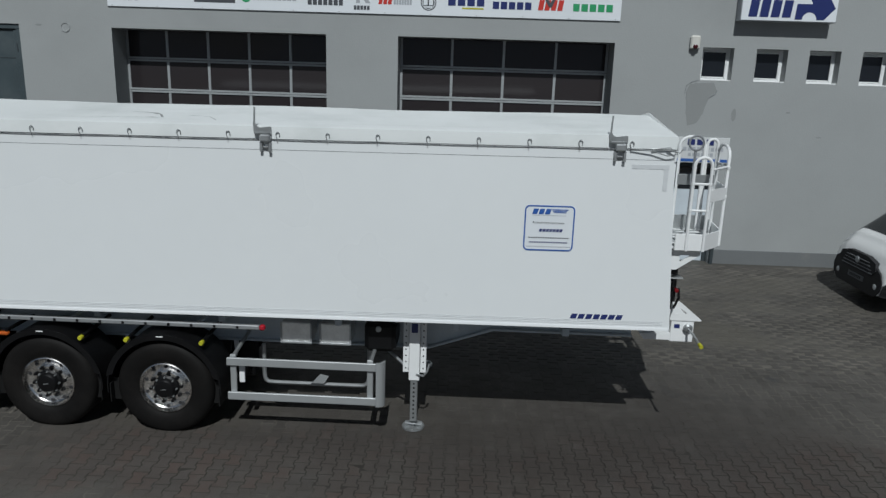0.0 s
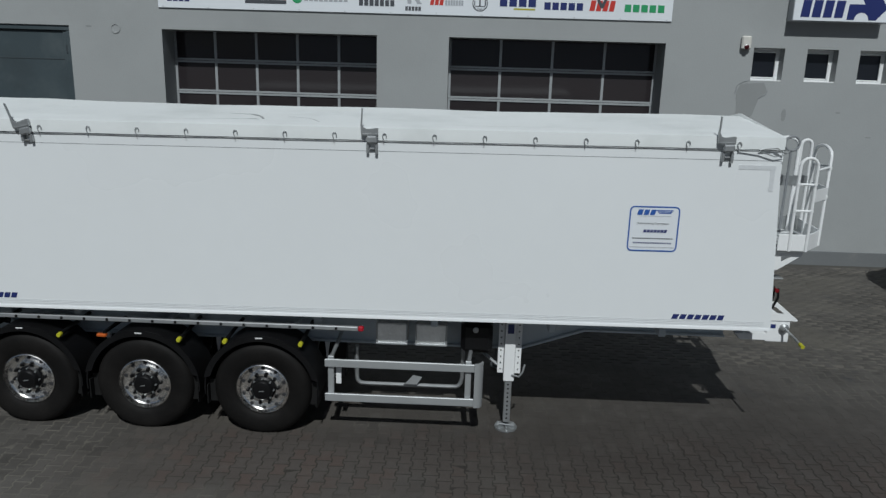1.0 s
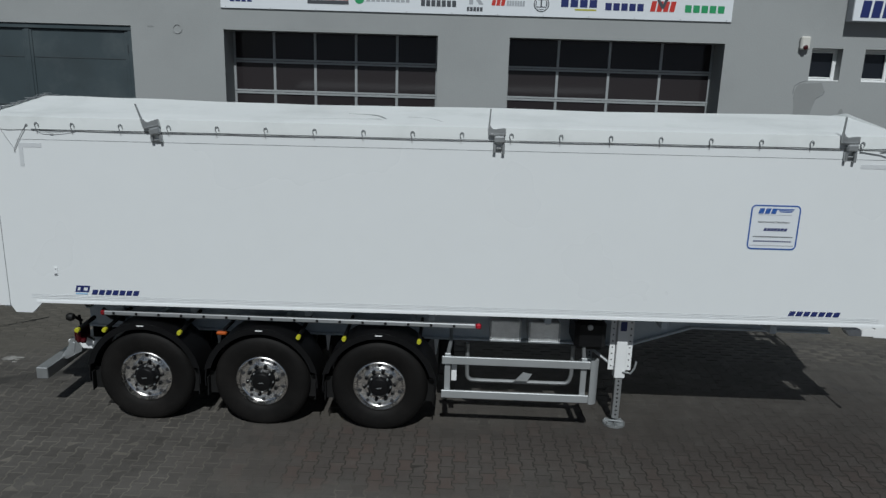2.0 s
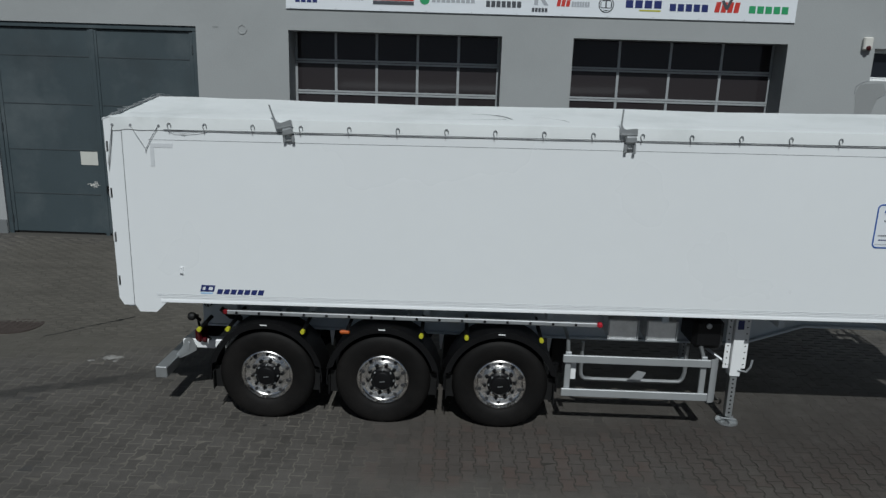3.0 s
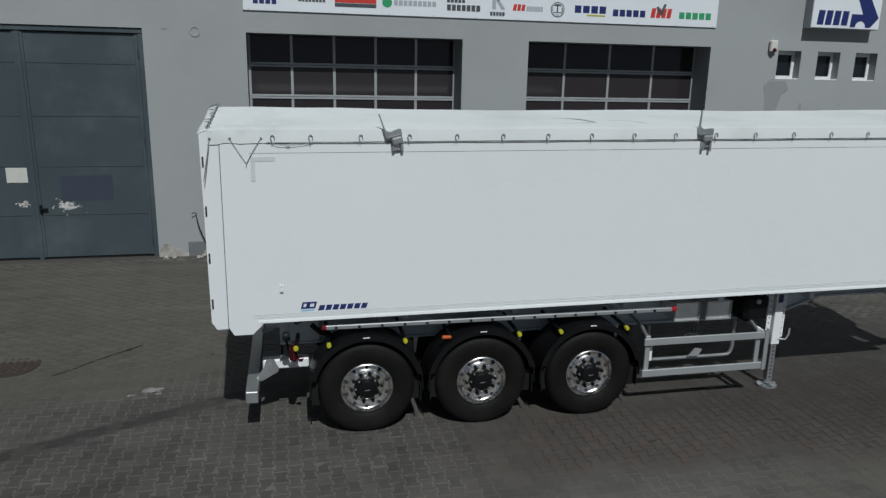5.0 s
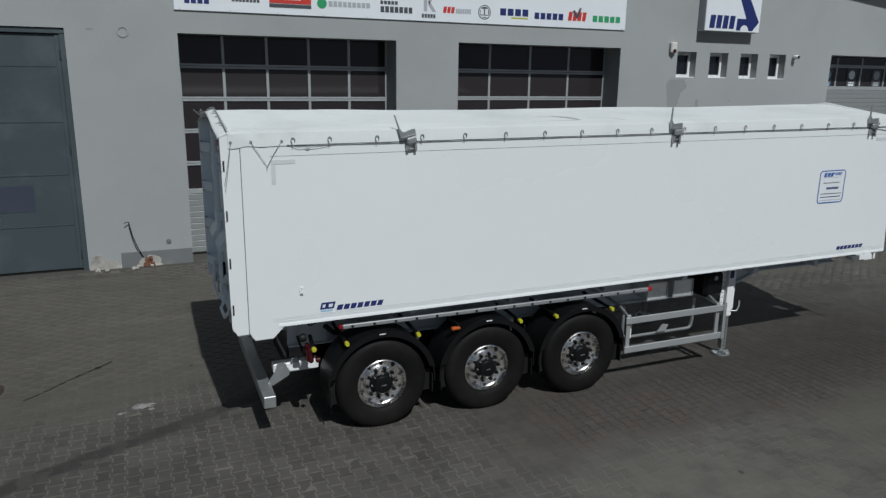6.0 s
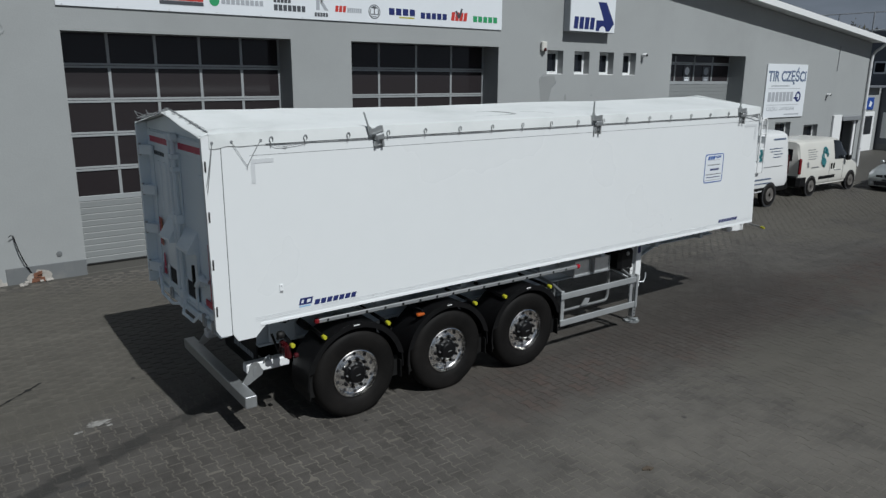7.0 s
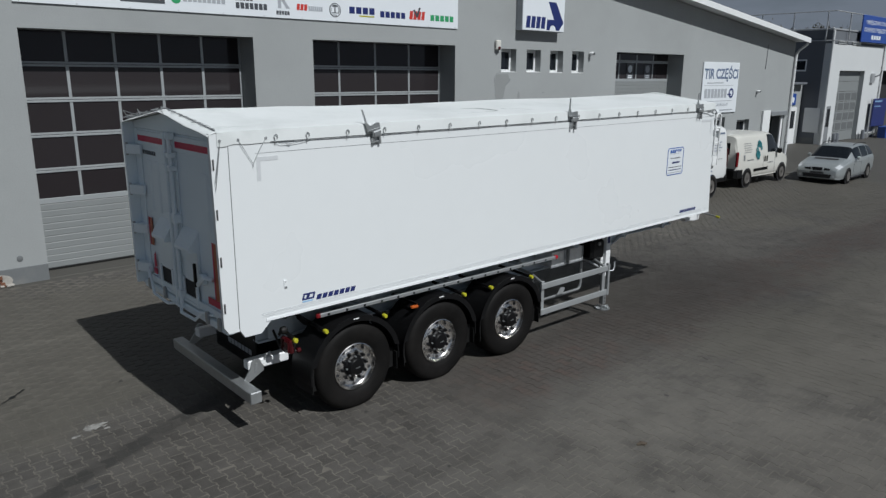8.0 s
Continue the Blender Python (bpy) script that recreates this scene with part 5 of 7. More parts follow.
s2.thickness = 0.004
g = Geo()
g.grid([[(L - 0.14, y, z) for y, z in tarp_prof[2:17]], [(L - 0.13, y, min(z, 3.24) - 0.02) for y, z in tarp_prof[2:17]]])
ff = tp("front_flap", g, "tarp", tarp, smooth=60, tub=True)
s3 = ff.modifiers.new("thickness", "SOLIDIFY")
s3.thickness = 0.005
# two creases, their shadows drawn as dark grey tubes
def on_tarp(x, y):
    return x, y, 3.388 + 0.134 * (y - 0.25) - 0.013


for pts, rad in (([(2.75, 0.2), (3.15, 0.27), (3.55, 0.32), (3.85, 0.33), (3.98, 0.32), (4.06, 0.32)], [0.001, 0.0025, 0.003, 0.004, 0.011, 0.002]),
                 ([(3.62, 0.62), (3.84, 0.6), (3.95, 0.54), (4.01, 0.45), (4.05, 0.36), (4.09, 0.32)], [0.001, 0.003, 0.006, 0.011, 0.012, 0.002]),
                 ([(4.28, 0.5), (4.44, 0.47), (4.54, 0.41), (4.61, 0.32), (4.67, 0.22), (4.73, 0.15)], [0.001, 0.003, 0.007, 0.012, 0.012, 0.002])):
    g = Geo()
    g.tube([on_tarp(a, b) for a, b in pts], rad, 8)
    tp("tarp_fold", g, "crease_shade", tarp, "grey tube drawn as the shadow of a crease", tub=True)
# lacing along the rear gable edge
g = Geo()
pts = []
for k in range(15):
    y = 0.06 + 2.38 * k / 14
    z = 3.365 + 0.158 * (1 - abs(y - 1.25) / 1.25)
    pts += [(-0.1, y, z + 0.012), (-0.13 - 0.02 * (k % 3), y + 0.03, z + 0.008 + 0.012 * (k % 2)), (-0.09, y + 0.09, z + 0.02)]
g.tube(pts, 0.003, 6)
g.tube([(-0.13, 2.2, 3.4), (-0.2, 2.25, 3.42), (-0.26, 2.15, 3.48), (-0.22, 2.0, 3.45), (-0.16, 1.9, 3.44)], 0.004, 6)
g.tube([(-0.12, 2.0, 3.42), (-0.2, 1.85, 3.5), (-0.22, 1.7, 3.47), (-0.14, 1.62, 3.48)], 0.004, 6)
g.tube([(-0.1, 1.3, 3.53), (-0.17, 1.22, 3.53), (-0.2, 1.05, 3.47), (-0.12, 1.0, 3.49)], 0.003, 6)
tp("lacing_cord", g, "galv", tarp, "grey lacing cord", tub=True)
g = Geo()
g.tube([(-0.112, 0.02, 3.368), (-0.1, 1.25, 3.53), (-0.112, 2.48, 3.368)], 0.007, 8)
tp("gable_bar", g, "seam", tarp, "dark steel edge bar", tub=True)

# side cable and hooks
g = Geo()
pts = [(0.45 + 8.85 * i / 60, -0.0115 - 0.001 * math.sin(i * 1.7), 3.2285 - 0.003 * abs(math.sin(i * 0.55))) for i in range(61)]
g.tube(pts, 0.004, 8)
tp("side_cable", g, "cable", tarp, "dark steel tension cable", tub=True)
g = Geo()
pts = [(0.9 + 7.9 * i / 50, -0.0035, 3.214 - 0.006 * abs(math.sin(i * 0.35))) for i in range(51)]
g.tube(pts, 0.0016, 6)
tp("lower_cord", g, "galv", tarp, tub=True)
hooks = [0.51] + [0.88 + 0.4985 * k for k in range(17)]
for x in hooks:
    g = Geo()
    ring = [(x + 0.019 * math.cos(radians(a)), -0.018, 3.272 + 0.027 * math.sin(radians(a))) for a in range(-30, 221, 25)]
    g.tube(ring + [(x - 0.008, -0.019, 3.235), (x - 0.006, -0.018, 3.205)], 0.0044, 6)
    tp("hook", g, "seam", tarp, "small bent steel hook", tub=True)
# cords at the rear corner
g = Geo()
g.tube([(-0.085, -0.016, 3.27), (-0.1, -0.016, 3.15), (-0.13, -0.014, 2.95), (-0.155, -0.012, 2.8)], 0.0034, 6)
g.tube([(-0.085, -0.016, 3.27), (-0.115, -0.018, 3.1), (-0.16, -0.014, 2.86)], 0.003, 6)
tp("tie_cord", g, "galv", tarp, tub=True)
g = Geo()
g.tube([(0.105, -0.016, 3.265), (0.18, -0.016, 3.14), (0.247, -0.012, 3.03)], 0.0024, 6)
g.tube([(0.401, -0.016, 3.275), (0.32, -0.016, 3.15), (0.25, -0.012, 3.02), (0.248, -0.01, 2.99)], 0.0034, 6)
tp("tie_cord", g, "galv", tarp, tub=True)
g = Geo()
g.tube([(0.5, -0.02, 3.23), (0.56, -0.02, 3.2), (0.68, -0.018, 3.197), (0.78, -0.018, 3.205), (0.9, -0.016, 3.225)], 0.0024, 6)
g.tube([(0.62, -0.018, 3.2), (0.66, -0.018, 3.185), (0.68, -0.018, 3.2)], 0.003, 5)
tp("loose_cord", g, "seam", tarp, tub=True)
for x in (-0.085, 0.105, 0.401):
    g = Geo()
    g.lathe([(0.014, 0), (0.014, -0.005), (0.0, -0.006)], (x, -0.01, 3.268), "Y", 12)
    tp("eyelet", g, "seam", tarp, tub=True)
g = Geo()
g.tube([(8.85, -0.03, 3.23), (9.05, -0.04, 3.215), (9.2, -0.04, 3.17), (9.3, -0.04, 3.19), (9.22, -0.035, 3.25), (9.05, -0.035, 3.235)], 0.006, 6)
g.tube([(9.2, -0.035, 3.235), (9.32, -0.04, 3.2), (9.35, -0.03, 3.24)], 0.006, 6)
tp("cord_end", g, "galv", tarp, tub=True)

# three lever brackets for the roof bows; the rear one leans
def leaning(g, x, turn):
    c, s_ = math.cos(radians(turn)), math.sin(radians(turn))
    return g.warp(lambda a, b, z: (x + (a - x) * c - (z - 3.24) * s_, b, 3.24 + (z - 3.24) * c + (a - x) * s_))


for x, turn in ((1.745, 13), (5.245, 1), (8.745, 1)):
    g = Geo()
    g.box(x - 0.056, x + 0.056, -0.07, -0.012, 3.204, 3.276, 0.014)
    br = tp("tarp_bracket", leaning(g, x, turn), "galv", label="galvanised lever bracket on the top rail", tub=True)
    g = Geo()
    g.prism([(x - 0.108, 3.29), (x - 0.09, 3.277), (x + 0.062, 3.277), (x + 0.062, 3.348), (x + 0.05, 3.352), (x - 0.05, 3.34), (x - 0.08, 3.355), (x - 0.1, 3.39), (x - 0.112, 3.39)], 1, -0.05, -0.018)
    tp("jaw", leaning(g, x, turn), "galv", br, tub=True)
    g = Geo()
    g.box(x - 0.095, x + 0.055, -0.056, -0.05, 3.285, 3.3, 0.002)
    tp("jaw_rib", leaning(g, x, turn), "galv", br, tub=True)
    g = Geo()
    lean = 0.03 if turn > 5 else 0.0
    g.prism([(x - 0.112, 3.38), (x - 0.096, 3.38), (x - 0.086 - lean, 3.54), (x - 0.099 - lean, 3.545)], 1, -0.042, -0.026)
    tp("lever", leaning(g, x, turn), "galv", br, tub=True)
    for dx, low in ((-0.062, 3.135 if turn > 5 else 3.105), (0.026, 3.125 if turn > 5 else 3.095)):
        g = Geo()
        g.box(x + dx + 0.004, x + dx + 0.032, -0.045, -0.004, low, 3.203, 0.005)
        tp("clamp_leg", leaning(g, x, turn * 0.4), "galv", br, tub=True)
    g = Geo()
    g.box(x - 0.028, x + 0.028, -0.036, -0.006, 3.142, 3.158, 0.004)
    tp("clamp_bar", leaning(g, x, turn * 0.4), "galv", br, tub=True)

# ---- rear doors, light grey ----
RX = -0.06
for k, (y0, y1) in enumerate(((0.07, 1.245), (1.255, W - 0.16))):
    g = Geo()
    g.box(RX, RX + 0.05, y0, y1, 1.36, 3.26, 0.004)
    dr = tp("rear_door", g, "door_grey", label="light grey panelled rear door, closed", tub=True)
    for nm, ya, yb, za, zb, out in (("cross_rib", y0 + 0.01, y1 - 0.01, 1.385, 1.47, 0.035), ("cross_rib", y0 + 0.01, y1 - 0.01, 3.07, 3.24, 0.016),
                                    ("edge_rib", y0 + 0.01, y0 + 0.09, 1.471, 3.069, 0.016), ("edge_rib", y1 - 0.09, y1 - 0.01, 1.471, 3.069, 0.016)):
        g = Geo()
        g.box(RX - out, RX - 0.001, ya, yb, za, zb, 0.006)
        tp(nm, g, "door_grey", dr, tub=True)
    # pressed uprights in the panel
    for yr in ((0.45,) if k == 0 else (1.56, 1.8, 2.04)):
        g = Geo()
        g.prism([(RX - 0.001, yr - 0.075), (RX - 0.014, yr - 0.045), (RX - 0.014, yr + 0.045), (RX - 0.001, yr + 0.075)], 2, 2.3, 2.9)
        tp("upright_rib", g, "door_grey", dr, smooth=0, tub=True)
    g = Geo()
    g.box(RX - 0.0195, RX - 0.0162, y0 + 0.02, y1 - 0.1 + 0.06 * k, 3.115, 3.183)
    tp("reflective_strip", g, "redfilm", dr, "red reflective strip", tub=True)
    yl = y1 - 0.055 if k == 0 else y0 + 0.055
    g = Geo()
    g.tube([(RX - 0.065, yl, 1.3), (RX - 0.065, yl, 3.27)], 0.024, 12)
    lb = tp("lock_bar", g, "door_grey", dr, "vertical lock bar", tub=True)
    for z, h in ((1.42, 0.1), (2.28, 0.11), (2.86, 0.06), (3.0, 0.06), (3.2, 0.08)):
        g = Geo()
        g.box(RX - 0.096, RX - 0.012, yl - 0.042, yl + 0.042, z, z + h, 0.01)
        tp("keeper", g, "door_grey", lb, tub=True)
    # grain chute with a sloping hood
    yc, hw = (0.93, 0.2) if k == 0 else (1.62, 0.2)
    g = Geo()
    g.prism([(RX - 0.001, 1.66), (RX - 0.03, 1.66), (RX - 0.034, 2.02), (RX - 0.125, 2.03), (RX - 0.125, 2.065), (RX - 0.001, 2.26)], 1, yc - hw, yc + hw)
    ch = tp("chute_hood", g, "door_grey", dr, "sloping grain chute hood", smooth=0, tub=True)
    # dark plate in place of the shaded chute mouth
    g = Geo()
    g.box(RX - 0.022, RX - 0.012, yc - 0.1, yc + 0.22, 1.42, 1.66)
    tp("chute_opening", g, "dark", ch, tub=True)
    g = Geo()
    for ya, yb, za, zb in ((yc - 0.15, yc - 0.1, 1.4, 1.68), (yc + 0.215, yc + 0.255, 1.4, 1.68), (yc - 0.15, yc + 0.255, 1.38, 1.42)):
        g.box(RX - 0.045, RX - 0.02, ya, yb, za, zb, 0.006)
    tp("chute_frame", g, "door_grey", ch, tub=True)
    ya = (0.25, 0.33) if k == 0 else (2.07, 2.15)
    low = 1.58 if k == 0 else 1.86
    g = Geo()
    g.box(RX - 0.0205, RX - 0.0165, ya[0], ya[1], low, 2.2)
    tp("marker_board", g, "orange", dr, "orange and red marker strip", tub=True)
    g = Geo()
    g.box(RX - 0.021, RX - 0.0165, ya[1] + 0.001, ya[1] + 0.035, low, 2.2)
    tp("marker_edge", g, "redfilm", dr, tub=True)
    g = Geo()
    g.box(RX - 0.021, RX - 0.0165, 0.2 if k == 0 else 2.04, 0.55 if k == 0 else 2.14, 1.5, 1.575)
    tp("marker_edge", g, "redfilm", dr, tub=True)
for i in range(7):
    g = Geo()
    g.box(RX - 0.0035, RX - 0.001, 2.166 - 0.06 * i, 2.21 - 0.06 * i, 2.965, 3.012)
    tp("mark", g, "darkprint", label="dark block of the maker's mark", tub=True)
g = Geo()
g.box(RX - 0.0035, RX - 0.001, W - 0.152, W - 0.135, 1.6, 3.05)
tp("reflective_strip", g, "redfilm", label="thin upright red strip", tub=True)
# gable plate above the doors
g = Geo()
g.prism([(0.06, 3.265), (W - 0.06, 3.265), (W - 0.06, 3.335), (1.25, 3.495), (0.06, 3.335)], 0, RX - 0.005, RX + 0.03)
tp("gable_plate", g, "door_grey", label="grey gable plate under the tarpaulin", smooth=0, tub=True)
g = Geo()
g.box(RX - 0.01, RX + 0.04, W - 0.158, W - 0.052, 1.36, 3.26, 0.004)
tp("hinge_recess", g, "door_grey", label="grey recessed strip behind the hinges", tub=True)
g = Geo()
g.box(-0.192, -0.02, W - 0.05, W - 0.004, 1.33, 3.33, 0.006)
tp("hinge_post", g, "door_grey", label="grey hinge post at the far corner", tub=True)
# hinge arms from the post to the door
for z in (1.55, 2.04, 2.52, 3.01):
    g = Geo()
    g.prism([(-0.188, W - 0.052), (-0.188, W - 0.1), (-0.1, W - 0.3), (RX - 0.012, W - 0.3), (RX - 0.012, W - 0.052)], 2, z - 0.055, z + 0.055)
    hb = tp("hinge_block", g, "door_grey", label="grey door hinge arm", smooth=0, tub=True)
    g = Geo()
    g.tube([(-0.175, W - 0.07, z - 0.075), (-0.175, W - 0.07, z + 0.075)], 0.016, 8)
    tp("hinge_pin", g, "galv", hb, tub=True)
# bottom beam, latch shaft and handles
g = Geo()
g.box(RX - 0.05, RX + 0.04, 0.07, W - 0.06, 1.27, 1.355, 0.01)
tp("bottom_beam", g, "door_grey", label="grey bottom beam under the doors", tub=True)
for y in (0.2, 0.5, 1.7, 2.2):
    g = Geo()
    g.box(RX - 0.085, RX - 0.05, y - 0.025, y + 0.025, 1.29, 1.43, 0.008)
    tp("latch_claw", g, "galv", label="galvanised latch claw", tub=True)
g = Geo()
g.tube([(-0.1, 0.4, 1.4), (-0.12, 0.65, 1.38), (-0.17, 0.74, 1.28), (-0.17, 1.12, 1.27), (-0.13, 1.22, 1.3), (-0.12, 1.4, 1.3), (-0.17, 1.52, 1.28), (-0.17, 1.95, 1.3), (-0.14, 2.1, 1.44), (-0.12, 2.22, 1.56)], 0.018, 8)
tp("latch_bar", g, "door_grey", label="bent grey latch bar", tub=True)
g = Geo()
g.box(RX - 0.07, RX - 0.002, 0.56, 0.65, 1.7, 1.82, 0.012)
g.tube([(RX - 0.06, 0.7, 1.68), (RX - 0.1, 0.56, 1.74), (RX - 0.09, 0.46, 1.82), (RX - 0.03, 0.36, 1.8)], 0.026, 8)
tp("latch", g, "door_grey", label="grey lever latch", tub=True)
g = Geo()
g.box(RX - 0.1, RX - 0.07, 0.685, 0.72, 1.66, 1.92, 0.006)
tp("latch_grip", g, "black", label="black grip of the latch", tub=True)
g = Geo()
g.prism([(2.04, 1.6), (2.12, 1.58), (2.1, 1.74), (2.06, 1.78)], 0, RX - 0.021, RX - 0.0165)
tp("warning_mark", g, "redfilm", label="red and white warning sticker", tub=True)

# ---- chassis ----
for y0 in (0.62, 1.74):
    g = Geo()
    g.box(0.5, 6.9, y0, y0 + 0.14, 0.865, 0.885)
    g.box(0.5, 9.2, y0, y0 + 0.14, 1.3, 1.33)
    g.prism([(0.5, 0.885), (6.9, 0.885), (7.6, 1.13), (9.2, 1.13), (9.2, 1.3), (0.5, 1.3)], 1, y0 + 0.06, y0 + 0.075)
    g.prism([(6.9, 0.865), (7.62, 1.11), (9.2, 1.11), (9.2, 1.13), (7.6, 1.13), (6.9, 0.885)], 1, y0, y0 + 0.14)
    tp("chassis_beam", g, "chassis", label="grey-blue steel chassis beam")
for x in (0.7, 1.9, 3.2, 4.6, 5.9, 7.2, 8.4):
    g = Geo()
    g.box(x - 0.04, x + 0.04, 0.3, 2.2, 1.2, 1.3, 0.01)
    tp("cross_member", g, "chassis")
g = Geo()
g.box(8.7, 9.3, 0.78, 1.72, 1.14, 1.2)
g.lathe([(0.05, 1.06), (0.05, 1.14), (0, 1.14)], (8.95, 1.25, 0), "Z", 14)
tp("coupling_plate", g, "chassis")
# side rail with black bungs and red ends
g = Geo()
g.box(0.98, 5.09, 0.06, 0.11, 1.215, 1.265, 0.008)
sr = tp("side_rail", g, "alu", label="long aluminium side rail with red end caps")
for k in range(16):
    g = Geo()
    x = 1.104 + 0.25 * k
    g.box(x - 0.014, x + 0.014, 0.052, 0.061, 1.227, 1.255, 0.003)
    tp("bung", g, "black", sr)
for x in (0.95, 5.09):
    g = Geo()
    g.box(x, x + 0.06, 0.055, 0.115, 1.21, 1.27, 0.015)
    # the rear cap's deeper red holds its shade
    tp("end_cap", g, "deep_red" if x < 2 else "red", sr, "red plastic end cap")
for x in (1.6, 3.0, 4.4):
    g = Geo()
    g.box(x - 0.02, x + 0.02, 0.11, 0.64, 1.225, 1.255, 0.005)
    tp("rail_arm", g, "chassis", sr)

# wheels, axles, fenders
HUBX = (1.43, 2.738, 4.05)


def wheel(x, yo, out):
    """yo: the tyre's outer face; out: -1 towards -y."""
    s = -out
    R, Wt = 0.536, 0.385
    f = lambda prof: [(r, h * s) for r, h in prof]
    tyre_p = [(0.288, 0.03), (0.308, 0.012), (0.36, -0.004), (0.42, -0.012), (0.47, -0.01), (0.505, 0.004), (0.525, 0.028), (R, 0.055)]
    for h in (0.13, 0.19, 0.25):
        tyre_p += [(R, h - 0.008), (R - 0.012, h - 0.006), (R - 0.012, h + 0.006), (R, h + 0.008)]
    tyre_p += [(R, Wt - 0.055), (0.515, Wt - 0.02), (0.495, Wt), (0.42, Wt), (0.33, Wt - 0.01), (0.288, Wt - 0.03)]
    g = Geo()
    g.lathe(f(tyre_p), (x, yo, 0.52), "Y", 64, closed=True)
    g.warp(lambda a, b, c: (a, b, max(c, 0.001)))
    ty = tp("wheel", g, "tyre", label="black truck tyre on a polished rim")
    g = Geo()
    g.lathe(f([(r * 0.96, h) for r, h in [(0.302, 0.03), (0.302, 0.012), (0.292, 0.006), (0.285, 0.02), (0.275, 0.05), (0.262, 0.06), (0.252, 0.065), (0.246, 0.0615), (0.24, 0.063), (0.234, 0.0595), (0.228, 0.061), (0.222, 0.0575), (0.216, 0.059), (0.21, 0.0555), (0.204, 0.057), (0.197, 0.054), (0.191, 0.0555), (0.185, 0.052), (0.165, 0.05), (0.145, 0.05), (0.145, 0.09), (0.29, 0.14), (0.302, 0.14)]]), (x, yo, 0.52), "Y", 56, closed=True)
    tp("rim", g, "rim", ty, "polished aluminium rim")
    # hand holes are dark discs laid on the rim
    for k in range(10):
        a = 2 * math.pi * (k + 0.5) / 10
        g = Geo()
        g.lathe(f([(0.021, 0.07), (0.021, 0.0565), (0, 0.0565)]), (x + 0.234 * math.cos(a), yo, 0.52 + 0.234 * math.sin(a)), "Y", 10)
        tp("hand_hole", g, "dark", ty)
    for k in range(10):
        a = 2 * math.pi * k / 10 + 0.1
        g = Geo()
        g.lathe(f([(0.024, 0.052), (0.024, 0.035), (0.019, 0.028), (0.016, 0.012), (0, 0.01)]), (x + 0.168 * math.cos(a), yo, 0.52 + 0.168 * math.sin(a)), "Y", 6)
        tp("wheel_nut", g, "black", ty)
    g = Geo()
    g.lathe(f([(0.143, 0.05), (0.14, 0.03), (0.118, 0.015), (0.112, -0.012), (0.095, -0.03), (0.06, -0.036), (0, -0.038)]), (x, yo, 0.52), "Y", 32)
    tp("hub_cap", g, "black", ty, "black hub cap")
    for k in range(8):
        a = 2 * math.pi * k / 8
        g = Geo()
        g.lathe(f([(0.009, 0.02), (0.009, -0.006), (0, -0.008)]), (x + 0.125 * math.cos(a), yo, 0.52 + 0.125 * math.sin(a)), "Y", 6)
        tp("hub_bolt", g, "galv", ty)
    g = Geo()
    y = yo + s * (-0.0385)
    g.prism([(x - 0.03, 0.514), (x + 0.026, 0.52), (x + 0.03, 0.529), (x - 0.026, 0.523)], 1, min(y, y - s * 0.002), max(y, y - s * 0.002))
    tp("hub_mark", g, "galv", ty)
    return ty


for x in HUBX:
    near = 0.02 - 0.01 * (x - HUBX[0])
    wheel(x, near - 0.005, -1)
    wheel(x, W - 0.035, 1)
    g = Geo()
    g.tube([(x, 0.3, 0.52), (x, 2.2, 0.52)], 0.075, 14)
    g.box(x - 0.06, x + 0.06, 0.6, 0.75, 0.55, 0.87, 0.01)
    g.box(x - 0.06, x + 0.06, 1.75, 1.9, 0.55, 0.87, 0.01)
    g.lathe([(0.13, 0.6), (0.15, 0.75), (0.14, 0.93)], (x + 0.3, 0.9, 0), "Z", 16)
    tp("axle", g, "hub")
    for y0, y1 in ((near - 0.03, 0.43), (W - 0.43, W - 0.005)):
        oa, ia = arc(x, 0.52, 0.63, -4, 186, 26), arc(x, 0.52, 0.615, -4, 186, 26)
        g = Geo()
        g.prism(oa + list(reversed(ia)), 1, y0, y1)
        fe = tp("fender", g, "black", label="black plastic wheel fender", smooth=50)
        yl0, yl1 = (y0 - 0.012, y0) if y0 < 1 else (y1, y1 + 0.012)
        g = Geo()
        g.prism(arc(x, 0.52, 0.64, 12, 168, 26) + list(reversed(arc(x, 0.52, 0.575, 16, 164, 26))), 1, yl0, yl1)
        tp("fender_lip", g, "black", fe)
        g = Geo()
        ym = yl0 - 0.0015 if y0 < 1 else yl1
        g.box(x - 0.045, x + 0.03, ym, ym + 0.0015, 1.128, 1.14)
        tp("label_strip", g, "white", fe, "small white label")
        for sx, zlow in ((-1, 0.34), (1, 0.34)):
            g = Geo()
            xf = x + sx * 0.6
            g.box(xf - 0.006, xf + 0.006, y0 + 0.01, y1 - 0.01, zlow, 0.56, 0.003)
            # added black side plate stands in for the shadow between flap and tyre
            xi, ye = x + sx * 0.5, y0 + 0.09 if y0 < 1 else y1 - 0.09
            g.prism([(min(xf, xi), zlow), (max(xf, xi), zlow), (max(xf, xi), 0.6), (min(xf, xi), 0.6)], 1, ye, ye + 0.008)
            tp("mud_flap", g, "rubber", fe, "black rubber mud flap")
# fender support tubes with yellow caps
for i, x in enumerate((1.02, 1.85, 3.16, 3.66, 4.48)):
    g = Geo()
    g.tube([(x, 0.05, 1.07), (x, 0.64, 1.1)], 0.022, 10)
    ft = tp("fender_tube", g, "black")
    g = Geo()
    g.lathe([(0.023, 0.035), (0.026, 0.03), (0.026, -0.018), (0.022, -0.025), (0, -0.025)], (x, -0.005, 1.068), "Y", 12)
    tp("tube_cap", g, "yellow", ft, "yellow plastic cap")
g = Geo()
